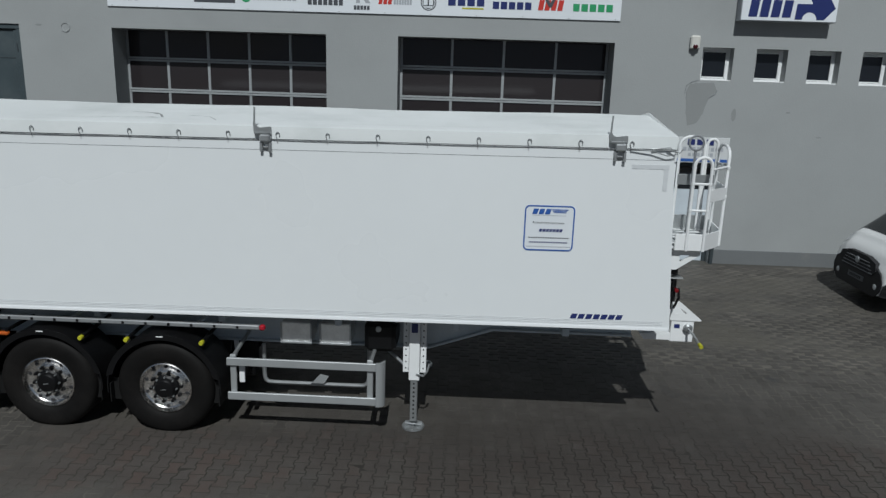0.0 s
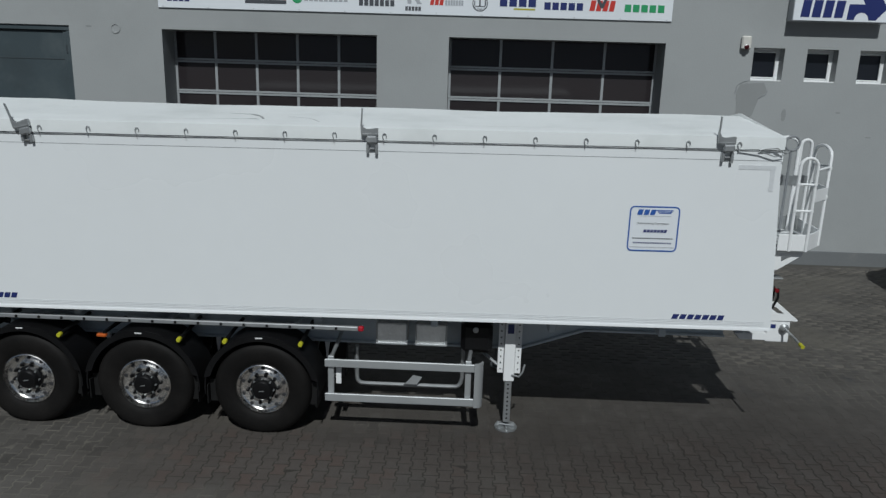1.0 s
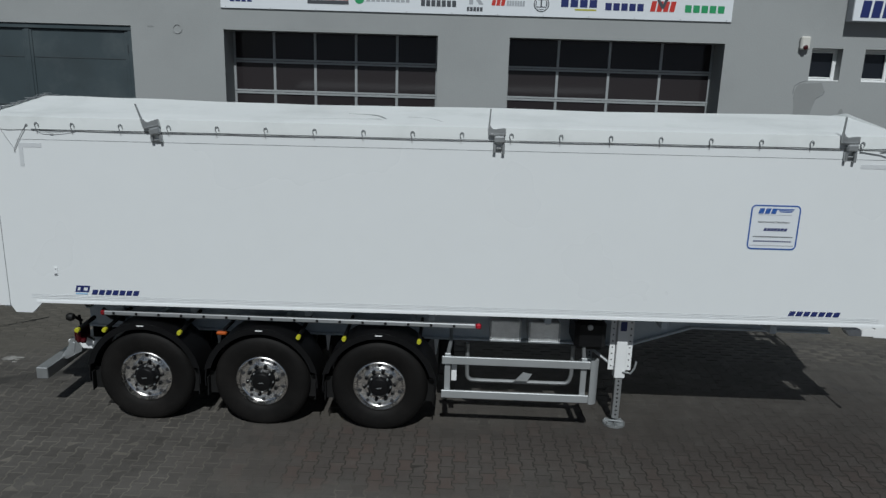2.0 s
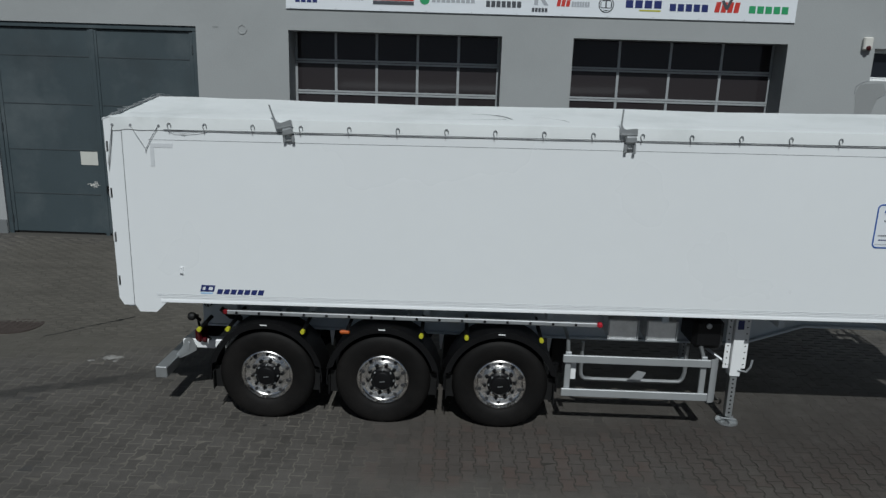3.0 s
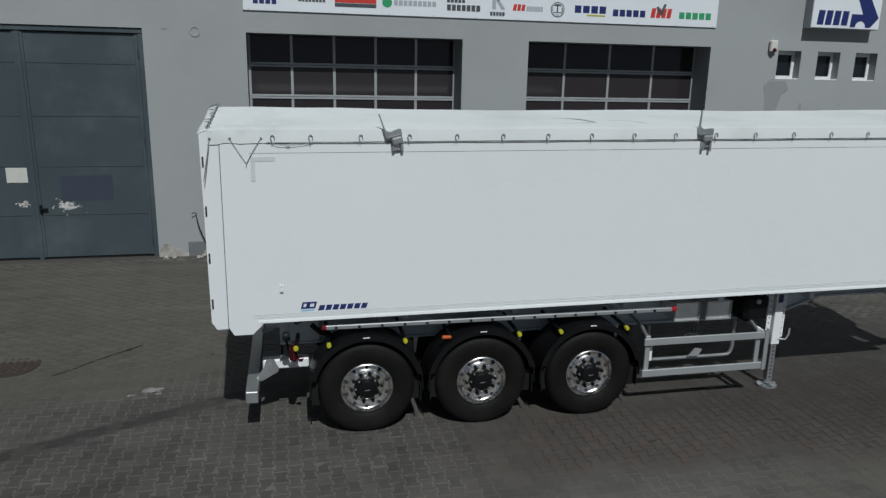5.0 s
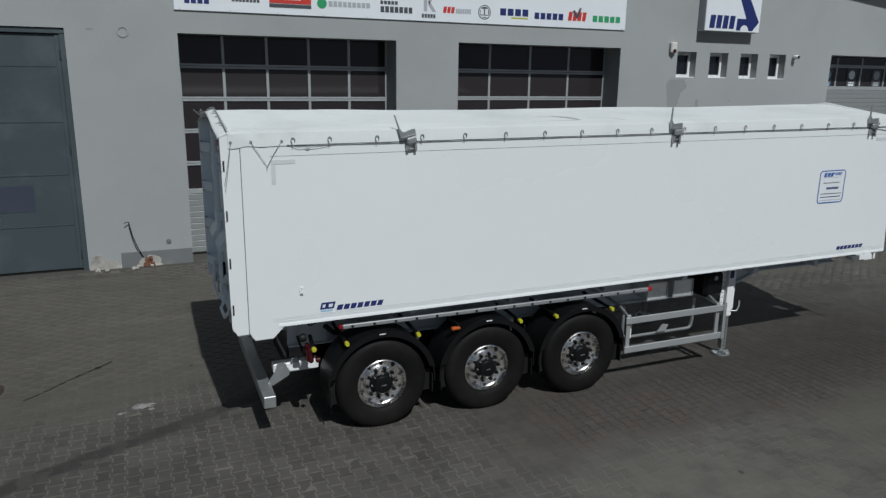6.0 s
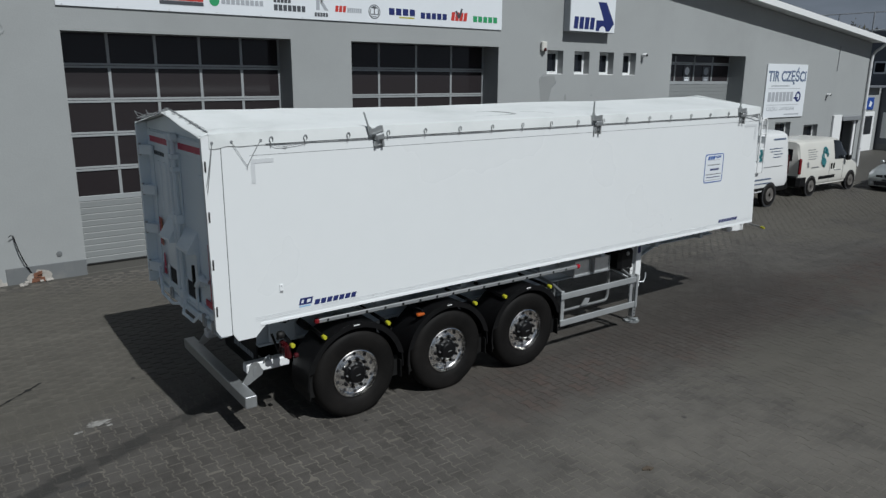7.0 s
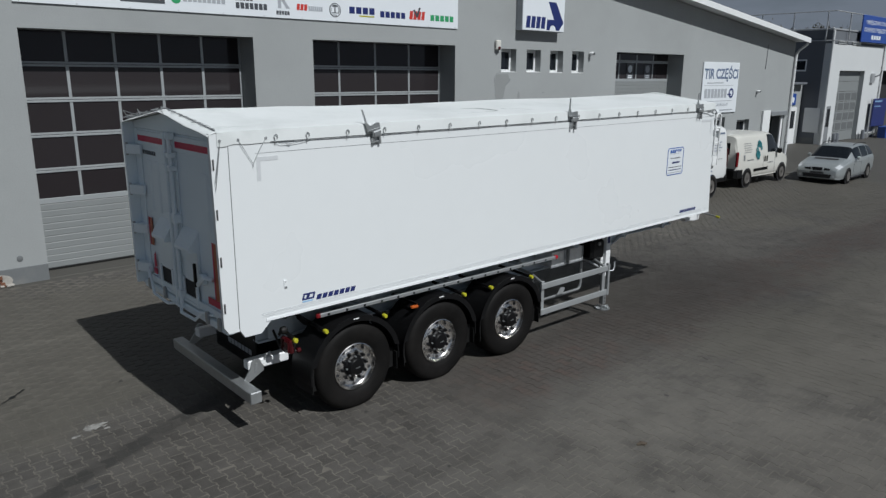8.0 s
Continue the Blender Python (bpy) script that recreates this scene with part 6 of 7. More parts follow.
g.box(2.26, 2.37, -0.02, 0.03, 1.06, 1.1, 0.012)
tp("side_marker", g, "orange", label="orange side marker lamp")
g = Geo()
g.box(2.33, 2.36, 0.0, 0.5, 1.1, 1.13)
tp("marker_bracket", g, "black")
for x in (2.12, 3.42, 4.7):
    # white sliver placed where the sun catches the chassis
    g = Geo()
    g.prism([(x - 0.075, 0.866), (x - 0.02, 0.866), (x - 0.045, 0.68), (x - 0.06, 0.68)], 1, 0.6, 0.62)
    tp("gusset", g, "white", label="white sliver standing in for a sunlit bit of chassis")
    # guessed hangers; their black fills the shaded gap between the wheels
    g = Geo()
    g.box(x - 0.02, x + 0.16, 0.62, 0.8, 0.42, 0.87, 0.02)
    g.tube([(x + 0.07, 0.58, 0.5), (x + 0.07, 0.84, 0.5)], 0.05, 12)
    tp("spring_hanger", g, "black", label="black block filling the shaded gap under the chassis beam")

# boxes, tank, side guard
for a, b in ((5.265, 5.6), (5.7, 6.04)):
    g = Geo()
    g.box(a, b, 0.3, 0.62, 1.0, 1.235, 0.012)
    bx = tp("aluminium_box", g, "alu_foil", label="bare aluminium equipment box")
    g = Geo()
    g.box(a - 0.008, b + 0.008, 0.285, 0.3, 0.99, 1.012, 0.003)
    g.box(a - 0.008, a + 0.012, 0.285, 0.3, 1.012, 1.24, 0.003)
    g.box(b - 0.012, b + 0.008, 0.285, 0.3, 1.012, 1.24, 0.003)
    tp("box_rim", g, "alu", bx)
g = Geo()
g.box(6.2, 6.55, 0.22, 0.7, 0.95, 1.3, 0.05)
bt = tp("black_tank", g, "black", label="black plastic tank")
g = Geo()
g.lathe([(0.03, 0), (0.03, -0.025), (0, -0.03)], (6.36, 0.22, 1.23), "Y", 12)
tp("tank_cap", g, "galv", bt)

GX0, GX1 = 4.735, 6.46
sg = None
for z0, z1 in ((0.415, 0.505), (0.815, 0.905)):
    g = Geo()
    g.box(GX0, GX1 - 0.1, 0.005, 0.035, z0, z1, 0.006)
    if sg:
        tp("guard_rail", g, "alu_dull", sg)
    else:
        sg = tp("side_guard", g, "alu_dull", label="dull aluminium side guard rails")
g = Geo()
bend = [(GX1 - 0.1, 0.0)] + [(GX1 - 0.08 + 0.075 * math.sin(radians(a)), 0.075 - 0.075 * math.cos(radians(a))) for a in range(0, 91, 15)] + [(GX1 - 0.012, 0.11), (GX1 - 0.03, 0.07), (GX1 - 0.06, 0.03), (GX1 - 0.1, 0.02)]
g.prism(bend, 2, 0.405, 0.915)
tp("end_post", g, "alu_dull", sg, "bent aluminium end plate", smooth=40)
for x in (GX0 + 0.03, GX1 - 0.2):
    g = Geo()
    g.box(x, x + 0.065, 0.036, 0.066, 0.42, 0.93, 0.005)
    tp("upright", g, "alu_dull", sg)
    g = Geo()
    g.tube([(x + 0.03, 0.05, 0.9), (x + 0.06, 0.3, 0.98), (x + 0.06, 0.62, 1.02)], 0.022, 8)
    tp("guard_arm", g, "galv", sg)
g = Geo()
g.box(4.84, 4.9, 0.1, 0.13, 0.58, 0.82, 0.006)
tp("label_plate", g, "white", label="small white plate")
# spare wheel cradle of bent tube
g = Geo()
pts = [(5.02, 0.45, 0.9), (5.02, 0.45, 0.56)] + [(5.1 - 0.08 * math.cos(radians(a)), 0.45, 0.52 - 0.08 * math.sin(radians(a))) for a in (20, 45, 70)] + [(5.17, 0.45, 0.44), (6.08, 0.45, 0.44)] \
    + [(6.14 + 0.08 * math.sin(radians(a)), 0.45, 0.52 - 0.08 * math.cos(radians(a))) for a in (20, 45, 70)] + [(6.23, 0.45, 0.56), (6.23, 0.45, 0.9)]
g.tube(pts, 0.024, 10)
cr = tp("spare_cradle", g, "galv", label="galvanised bent tube cradle")
g = Geo()
g.prism([(5.55, 0.44), (5.7, 0.44), (5.77, 0.56), (5.67, 0.58)], 1, 0.4, 0.415)
tp("cradle_plate", g, "alu_dull", cr)
# landing leg
for yl in (0.36, 2.14):
    g = Geo()
    g.box(6.69, 6.81, yl - 0.06, yl + 0.06, 0.6, 1.3, 0.006)
    lg = tp("landing_leg", g, "white", label="white landing leg with a perforated foot tube")
    g = Geo()
    for xa in (6.62, 6.815):
        g.box(xa, xa + 0.065, yl - 0.01, yl + 0.0, 0.68, 1.32, 0.003)
    tp("flange", g, "white", lg)
    # bolt holes are dark dots laid on the flange
    for xa in (6.652, 6.848):
        for k in range(8):
            g = Geo()
            g.lathe([(0.009, 0), (0.009, -0.002), (0, -0.002)], (xa, yl - 0.01, 0.73 + 0.075 * k), "Y", 8)
            tp("flange_hole", g, "dark", lg)
    g = Geo()
    g.box(6.71, 6.79, yl - 0.042, yl + 0.042, 0.09, 0.62, 0.005)
    tp("inner_leg", g, "galv", lg)
    # leg holes are dark dots laid on the tube
    for k in range(9):
        g = Geo()
        g.lathe([(0.012, 0), (0.012, -0.002), (0, -0.002)], (6.75, yl - 0.042, 0.14 + 0.052 * k), "Y", 8)
        tp("leg_hole", g, "dark", lg)
    g = Geo()
    g.lathe([(0.115, 0.0), (0.13, 0.006), (0.128, 0.026), (0.1, 0.016), (0.04, 0.02), (0.0, 0.02)], (6.75, yl, 0), "Z", 14)
    for k in range(3):
        a = radians(60 * k + 30)
        ca, sa = math.cos(a), math.sin(a)
        g.prism([(6.75 - 0.11 * ca - 0.006 * sa, yl - 0.11 * sa + 0.006 * ca), (6.75 + 0.11 * ca - 0.006 * sa, yl + 0.11 * sa + 0.006 * ca), (6.75 + 0.11 * ca + 0.006 * sa, yl + 0.11 * sa - 0.006 * ca), (6.75 - 0.11 * ca + 0.006 * sa, yl - 0.11 * sa - 0.006 * ca)], 2, 0.012, 0.05)
    g.tube([(6.66, yl - 0.05, 0.075), (6.84, yl - 0.05, 0.06)], 0.009, 8)
    tp("foot", g, "galv", lg)
    g = Geo()
    g.tube([(6.69, yl, 0.72), (6.4, yl + 0.15, 0.9), (6.25, yl + 0.3, 0.98)], 0.018, 8)
    tp("brace", g, "galv", lg)
    g = Geo()
    g.box(6.715, 6.785, yl - 0.062, yl - 0.06, 1.17, 1.28)
    tp("type_plate", g, "navy", lg)
    g = Geo()
    g.tube([(6.78, yl - 0.06, 0.68), (6.86, yl - 0.1, 0.68), (6.9, yl - 0.1, 0.74), (6.92, yl - 0.08, 0.82)], 0.012, 8)
    tp("lock_pin", g, "galv", lg)

# rear underrun bumper and its arms
g = Geo()
g.box(0.123, 0.256, 0.11, W - 0.2, 0.4, 0.535, 0.008)
bu = tp("rear_bumper", g, "galv", label="galvanised underrun bumper bar")
for y, sg in ((0.5, -1), (W - 0.5, 1)):
    g = Geo()
    g.prism([(0.2, 0.5), (0.29, 0.5), (0.47, 0.6), (0.475, 0.65), (0.445, 0.7)] + arc(0.385, 0.7, 0.06, 0, 180, 6) + [(0.315, 0.66)], 1, y + sg * 0.028, y + sg * 0.012)
    hg = tp("bumper_hanger", g, "galv", bu, "galvanised hanger plate with a slot")
    g = Geo()
    g.prism([(0.36, 0.595), (0.385, 0.595), (0.4, 0.7), (0.37, 0.71)], 1, y + sg * 0.036, y + sg * 0.028)
    tp("hanger_rib", g, "alu", hg)
    g = Geo()
    g.box(0.3, 0.815, min(y, y - sg * 0.13), max(y, y - sg * 0.13), 0.62, 0.732, 0.012)
    tp("bumper_arm", g, "white", bu, "white box arm")
    g = Geo()
    g.tube([(0.5, y + sg * 0.01, 0.735), (0.51, y + sg * 0.04, 0.79), (0.55, y + sg * 0.05, 0.81), (0.575, y + sg * 0.03, 0.77)], 0.012, 8)
    tp("hook", g, "galv", bu)
# rear apron plate and lamps
g = Geo()
g.box(0.5, 0.515, 0.7, 1.8, 0.52, 0.93, 0.006)
ap = tp("rear_apron", g, "black", label="black rubber apron with pale block lettering")
for k in range(7):
    y = 0.82 + k * 0.092
    g = Geo()
    g.box(0.497, 0.5, y, y + 0.07, 0.66, 0.725)
    tp("mark", g, "greyprint", ap)
for yl in (0.2, 1.95):
    g = Geo()
    g.box(0.62, 0.68, yl - 0.1, yl + 0.14, 0.85, 1.02, 0.02)
    rl = tp("rear_lamp", g, "lampred", label="dark red rear lamp cluster")
    g = Geo()
    g.box(0.602, 0.62, yl - 0.08, yl + 0.02, 0.87, 1.0, 0.008)
    tp("turn_lens", g, "lampred", rl)
    g = Geo()
    g.tube([(0.6, yl + 0.1, 1.05), (0.58, yl + 0.02, 1.12), (0.58, yl - 0.05, 1.14)], 0.018, 8)
    tp("lamp_arm", g, "rubber", rl)
    g = Geo()
    g.lathe([(0.0, -0.04), (0.035, -0.036), (0.046, -0.016), (0.046, 0.016), (0.035, 0.036), (0.0, 0.04)], (0.57, yl - 0.06, 1.15), "X", 16)
    tp("outline_lamp", g, "rubber", rl, "round black rubber outline lamp")
    g = Geo()
    g.lathe([(0.0, -0.03), (0.03, -0.02), (0.03, 0.02), (0.0, 0.03)], (0.72, yl - 0.1, 0.89), "X", 12)
    tp("small_lens", g, "lampred", rl)
g = Geo()
g.tube([(0.673, 0.09, 1.024), (0.7, 0.4, 1.06)], 0.024, 10)
hs = tp("hose_coupling", g, "black")
g = Geo()
g.lathe([(0.024, 0), (0.028, -0.01), (0.028, -0.045), (0.022, -0.052), (0, -0.052)], (0.673, 0.1, 1.024), "Y", 12)
tp("tube_cap", g, "yellow", hs, "yellow plastic cap")
g = Geo()
g.box(0.62, 0.95, 0.6, 0.63, 0.9, 1.35, 0.01)
tp("rear_plate", g, "chassis")
g = Geo()
g.lathe([(0.05, 0.0), (0.05, -0.2)], (0.7, 0.5, 1.26), "Y", 14)
g.tube([(0.85, 0.3, 1.2), (0.95, 0.32, 1.1), (1.05, 0.4, 1.05)], 0.03, 8)
g.tube([(0.55, 0.35, 1.1), (0.6, 0.3, 0.9), (0.7, 0.35, 0.8)], 0.015, 8)
tp("valve_group", g, "rubber", label="black hoses and valves")

# ---- front: platform, ladder, crank ----
def frame_plate(outer, inner, y0, y1):
    """A plate with one opening: both outlines have the same number of corners."""
    g = Geo()
    n = len(outer)
    for i in range(n):
        j = (i + 1) % n
        g.prism([outer[i], outer[j], inner[j], inner[i]], 1, y0, y1)
    return g


g = frame_plate([(9.36, 2.265), (9.69, 2.265), (9.697, 2.215), (9.46, 2.05), (9.36, 2.05)], [(9.484, 2.208), (9.585, 2.208), (9.587, 2.196), (9.5, 2.138), (9.488, 2.138)], 0.14, 0.16)
cp = tp("platform_bracket", g, "white", label="white platform bracket with a triangular opening", smooth=0)
g = Geo()
g.box(9.3, 9.36, 0.11, 0.18, 2.03, 2.235, 0.004)
tp("bracket_flange", g, "white", cp)
g = Geo()
g.prism([(9.28, 0.1), (9.7, 0.1), (9.945, 0.37), (10.02, 1.02), (9.28, 1.02)], 2, 2.285, 2.305)
pl = tp("platform", g, "white", label="white steel service platform with toe boards")
g = Geo()
g.box(9.4, 9.69, 0.072, 0.086, 2.27, 2.445, 0.004)
tp("toe_board", g, "white", pl)
g = Geo()
g.prism([(9.695, 0.076), (9.957, 0.366), (9.946, 0.376), (9.684, 0.086)], 2, 2.27, 2.44)
tp("toe_board", g, "white", pl)
g = Geo()
g.prism([(9.958, 0.378), (10.03, 1.02), (10.015, 1.022), (9.944, 0.38)], 2, 2.27, 2.44)
tp("toe_board", g, "white", pl)
g = Geo()
g.box(9.3, 10.01, 1.024, 1.036, 2.27, 2.47, 0.004)
tp("toe_board", g, "galv", pl)
for k in range(6):
    g = Geo()
    g.prism([(9.3, 0.16 + 0.14 * k), (9.72 + 0.04 * k, 0.2 + 0.14 * k), (9.72 + 0.04 * k, 0.24 + 0.14 * k), (9.3, 0.2 + 0.14 * k)], 2, 2.306, 2.314)
    tp("tread", g, "alu_dull", pl)


def hoop(name, x0, x1, y0, y1, z0, z1, r, parent, label):
    g = Geo()
    n = 8
    pts = [(x0, y0, z0)]
    rad = 0.5 * math.hypot(x1 - x0, y1 - y0)
    for k in range(n + 1):
        a = math.pi * k / n
        f = 0.5 - 0.5 * math.cos(a)
        pts.append((x0 + (x1 - x0) * f, y0 + (y1 - y0) * f, z1 - min(rad, 0.09) + min(rad, 0.09) * math.sin(a)))
    pts.append((x1, y1, z0))
    g.tube(pts, r, 10)
    return tp(name, g, "white", parent, label)


ld = hoop("ladder", 9.515, 9.685, 0.07, 0.07, 2.27, 3.225, 0.0165, trailer, "white tubular ladder hoop")
for z in (2.69, 2.96):
    g = Geo()
    g.tube([(9.515, 0.07, z), (9.685, 0.07, z)], 0.0125, 8)
    tp("rung", g, "white", ld)
    for x in (9.515, 9.685):
        g = Geo()
        g.lathe([(0.021, -0.012), (0.021, 0.012)], (x, 0.07, z), "Z", 10)
        tp("weld_collar", g, "white", ld)
hoop("handrail", 9.94, 9.985, 0.35, 0.8, 2.28, 3.315, 0.0165, pl, "white tubular handrail")
hoop("handrail", 9.92, 10.035, 1.0, 1.0, 2.28, 3.335, 0.0165, pl, "white tubular handrail")
hoop("handrail", 9.62, 9.89, 1.0, 1.0, 2.28, 3.36, 0.0165, pl, "white tubular handrail")
g = Geo()
g.tube([(9.69, 0.09, 3.1), (9.94, 0.35, 3.11), (9.985, 0.8, 3.1)], 0.013, 8)
tp("rail_bar", g, "white", pl)
for z in (3.1, 2.8):
    g = Geo()
    g.lathe([(0.024, -0.014), (0.024, 0.014)], (9.94, 0.35, z), "Z", 10)
    tp("rail_clamp", g, "white", pl)
g = Geo()
g.prism([(9.7, 0.09), (9.955, 0.345), (9.947, 0.353), (9.692, 0.098)], 2, 2.775, 2.9)
tp("rail_panel", g, "white", pl)
g = Geo()
g.prism([(9.955, 0.36), (10.0, 0.8), (9.992, 0.802), (9.947, 0.362)], 2, 2.8, 2.9)
tp("rail_panel", g, "white", pl)
# far panel coloured grey to hold its shaded tone
g = Geo()
g.box(9.62, 10.03, 0.982, 0.99, 2.82, 2.94, 0.003)
tp("rail_panel", g, "galv", pl)
# grey ring on a stem above the platform
g = Geo()
g.tube([(9.745, 0.86, 2.3), (9.75, 0.86, 3.0), (9.75, 0.86, 3.22)], 0.016, 8)
cw = tp("crank_stem", g, "seam", label="grey stem with a ring")
g = Geo()
g.tube([(9.75 + 0.078 * math.cos(radians(a)), 0.85, 3.3 + 0.078 * math.sin(radians(a))) for a in range(0, 360, 15)], 0.013, 8, closed=True)
tp("crank_wheel", g, "seam", cw, "grey ring")
# cylinder inferred from the front shadow, sized to stay hidden behind the tub
g = Geo()
g.box(9.3, 9.62, 1.05, 1.65, 1.15, 3.2, 0.03)
ch = tp("cylinder_housing", g, "door_grey", label="grey housing of the tipping cylinder")
g = Geo()
g.lathe([(0.1, 1.0), (0.1, 1.15)], (9.45, 1.35, 0), "Z", 20)
tp("cylinder_foot", g, "hub", ch)
g = Geo()
g.box(9.28, 9.36, 0.12, 0.3, 1.75, 2.02, 0.01)
g.tube([(9.32, 0.2, 2.02), (9.32, 0.2, 1.6)], 0.03, 10)
tp("pivot_post", g, "seam")
g = frame_plate([(9.42, 1.725), (9.505, 1.738), (9.758, 1.535), (9.755, 1.52), (9.42, 1.52)], [(9.44, 1.668), (9.498, 1.68), (9.6, 1.606), (9.59, 1.6), (9.44, 1.6)], 0.05, 0.07)
tp("front_gusset", g.warp(lambda x, y, z: (x + 0.11, y + 0.32, z - 0.105)), "white", label="white front gusset plate with an opening", smooth=0)
g = Geo()
g.tube([(9.46, 0.24, 1.6), (9.49, 0.2, 1.75), (9.47, 0.18, 1.86)], 0.014, 8)
tp("air_line", g, "rubber", label="black air line")
g = Geo()
g.tube([(9.51, 0.24, 1.6), (9.55, 0.22, 1.72), (9.53, 0.2, 1.83)], 0.014, 8)
tp("air_line", g, "rubber", label="black air line")
g = Geo()
g.lathe([(0.022, 0), (0.022, -0.04), (0, -0.045)], (9.5, 0.19, 1.82), "Y", 12)
tp("air_coupling", g, "deep_red", label="red air coupling")
g = Geo()
g.box(9.3, 9.57, 0.2, 0.34, 1.93, 1.945, 0.004)
tp("coupling_shelf", g, "galv")
# panel added to close a gap in the front shadow
g = Geo()
g.box(9.3, 9.6, 0.5, 0.54, 1.5, 2.2, 0.01)
g.box(9.34, 9.56, 0.44, 0.5, 1.7, 1.86, 0.02)
tp("coupling_panel", g, "hub", label="dark panel for the sockets, added to fill the front shadow")
g = Geo()
g.prism([(9.1, 1.365), (9.15, 1.3), (9.435, 1.302), (9.435, 1.375)], 1, 0.03, 0.14)
# beam out of view, added to cast the low end of the shadow
fb = Geo()
fb.box(9.5, 9.79, 0.5, 2.1, 1.2, 1.405, 0.012)
tp("front_beam", fb, "white", label="unseen white beam added to fill the front shadow")
ffoot = tp("front_foot", g.warp(lambda x, y, z: (x + 0.11, y + 0.32, z - 0.105)), "white", label="white folded foot under the tub")
g = Geo()
g.box(9.44, 9.69, 0.06, 0.16, 1.27, 1.518, 0.008)
tp("foot_box", g.warp(lambda x, y, z: (x + 0.11, y + 0.32, z - 0.105)), "white", ffoot)
g = Geo()
g.box(9.475, 9.535, 0.0575, 0.0605, 1.43, 1.475)
tp("mark", g.warp(lambda x, y, z: (x + 0.11, y + 0.32, z - 0.105)), "navy", ffoot)
g = Geo()
g.lathe([(0.045, 0), (0.05, -0.03), (0.03, -0.05), (0.0, -0.05)], (9.73, 0.38, 1.335), "Y", 14)
g.tube([(9.73, 0.34, 1.335), (9.735, 0.3, 1.33), (9.75, 0.22, 1.312), (9.752, 0.0, 1.286)], 0.013, 8)
ck = tp("crank", g, "galv", label="galvanised crank handle")
g = Geo()
g.tube([(9.752, 0.01, 1.287), (9.753, -0.055, 1.279)], 0.021, 10)
tp("grip", g, "yellow", ck, "yellow grip")


# ---- parked vehicles ----
class Shell:
    """A car body lofted through stations of x, sill, belt, top, half width, half width at the top (front at +x)."""
    def __init__(self, st, step=0.06):
        st = np.array(st, float)
        xs = np.unique(np.concatenate([np.arange(st[0, 0], st[-1, 0], step), st[:, 0]]))
        self.x = xs
        self.rows = []
        cols = [np.interp(xs, st[:, 0], st[:, k]) for k in range(1, 6)]
        # soften the kinks between stations
        for k in [*range(5)] * 3:
            c = cols[k].copy()
            c[1:-1] = 0.25 * cols[k][:-2] + 0.5 * cols[k][1:-1] + 0.25 * cols[k][2:]
            cols[k] = c
        for i, x in enumerate(xs):
            zb, ze, zt, w, wt = [c[i] for c in cols]
            h = zt - ze
            self.rows.append([(0.0, zb), (w * 0.86, zb), (w * 0.95, zb + 0.05), (w * 0.99, zb + 0.14), (w, zb + 0.5 * (ze - zb)), (w * 0.985, ze),
                              (wt + (w - wt) * 0.55, ze + 0.45 * h), (wt + (w - wt) * 0.12, ze + 0.82 * h), (wt * 0.93, zt - 0.07 * h), (wt * 0.7, zt - 0.01 * h), (0.0, zt)])

    def at(self, x, v):
        i = min(max(np.searchsorted(self.x, x) - 1, 0), len(self.x) - 2)
        f = (x - self.x[i]) / (self.x[i + 1] - self.x[i])
        k = min(int(v), len(self.rows[0]) - 2)
        e = v - k
        out = []
        for a in (0, 1):
            r, last = self.rows[i + a], len(self.rows[0]) - 1
            p = [np.array(r[min(max(k + b, 0), last)]) for b in (-1, 0, 1, 2)]
            if k == last - 1:
                p[3] = p[1] * (-1, 1)
            out.append(0.5 * (2 * p[1] + (p[2] - p[0]) * e + (2 * p[0] - 5 * p[1] + 4 * p[2] - p[3]) * e ** 2 + (3 * p[1] - p[0] - 3 * p[2] + p[3]) * e ** 3))
        yz = (1 - f) * out[0] + f * out[1]
        return Vector((x, max(yz[0], 0.0), yz[1]))

    def body(self):
        g = Geo()
        rows = []
        vs = [0, 1, 1.5, 2, 2.5, 3, 3.5] + [4 + 0.25 * q for q in range(25)]
        for x in self.x:
            r = [(0.0, self.at(x, 0).z)] + [(q.y, q.z) for q in (self.at(x, v) for v in vs[1:-1])] + [(0.0, self.at(x, 9.9999).z)]
            rows.append([(x, y, z) for y, z in r] + [(x, -y, z) for y, z in reversed(r[:-1])][:-1] + [(x, r[0][0], r[0][1])])
        g.grid(rows)
        n = len(rows[0])
        g.f += [tuple(range(n - 1)), tuple(range((len(rows) - 1) * n, len(rows) * n - 1))]
        return g

    def patch(self, x0, x1, v0, v1, off=0.006, n=8, m=5, sides=(1, -1), skew=0.0):
        g = Geo()
        for s in sides:
            rows = []
            for i in range(n + 1):
                row = []
                for j in range(m + 1):
                    v = v0 + (v1 - v0) * j / m
                    x = x0 + (x1 - x0) * i / n + skew * j / m
                    p = self.at(x, v)
                    du, dv = self.at(x + 0.02, v) - p, self.at(x, min(v + 0.05, 9.999)) - p
                    nn = du.cross(dv)
                    nn = nn.normalized() if nn.length > 1e-9 else Vector((0, 1, 0))
                    if nn.y < 0 or (abs(nn.y) < 1e-3 and nn.z < 0):
                        nn = -nn
                    if nn.z < -0.5:
                        nn = -nn
                    q = p + nn * off
                    row.append((q.x, q.y * s, q.z))
                rows.append(row)
            g.grid(rows)
        return g


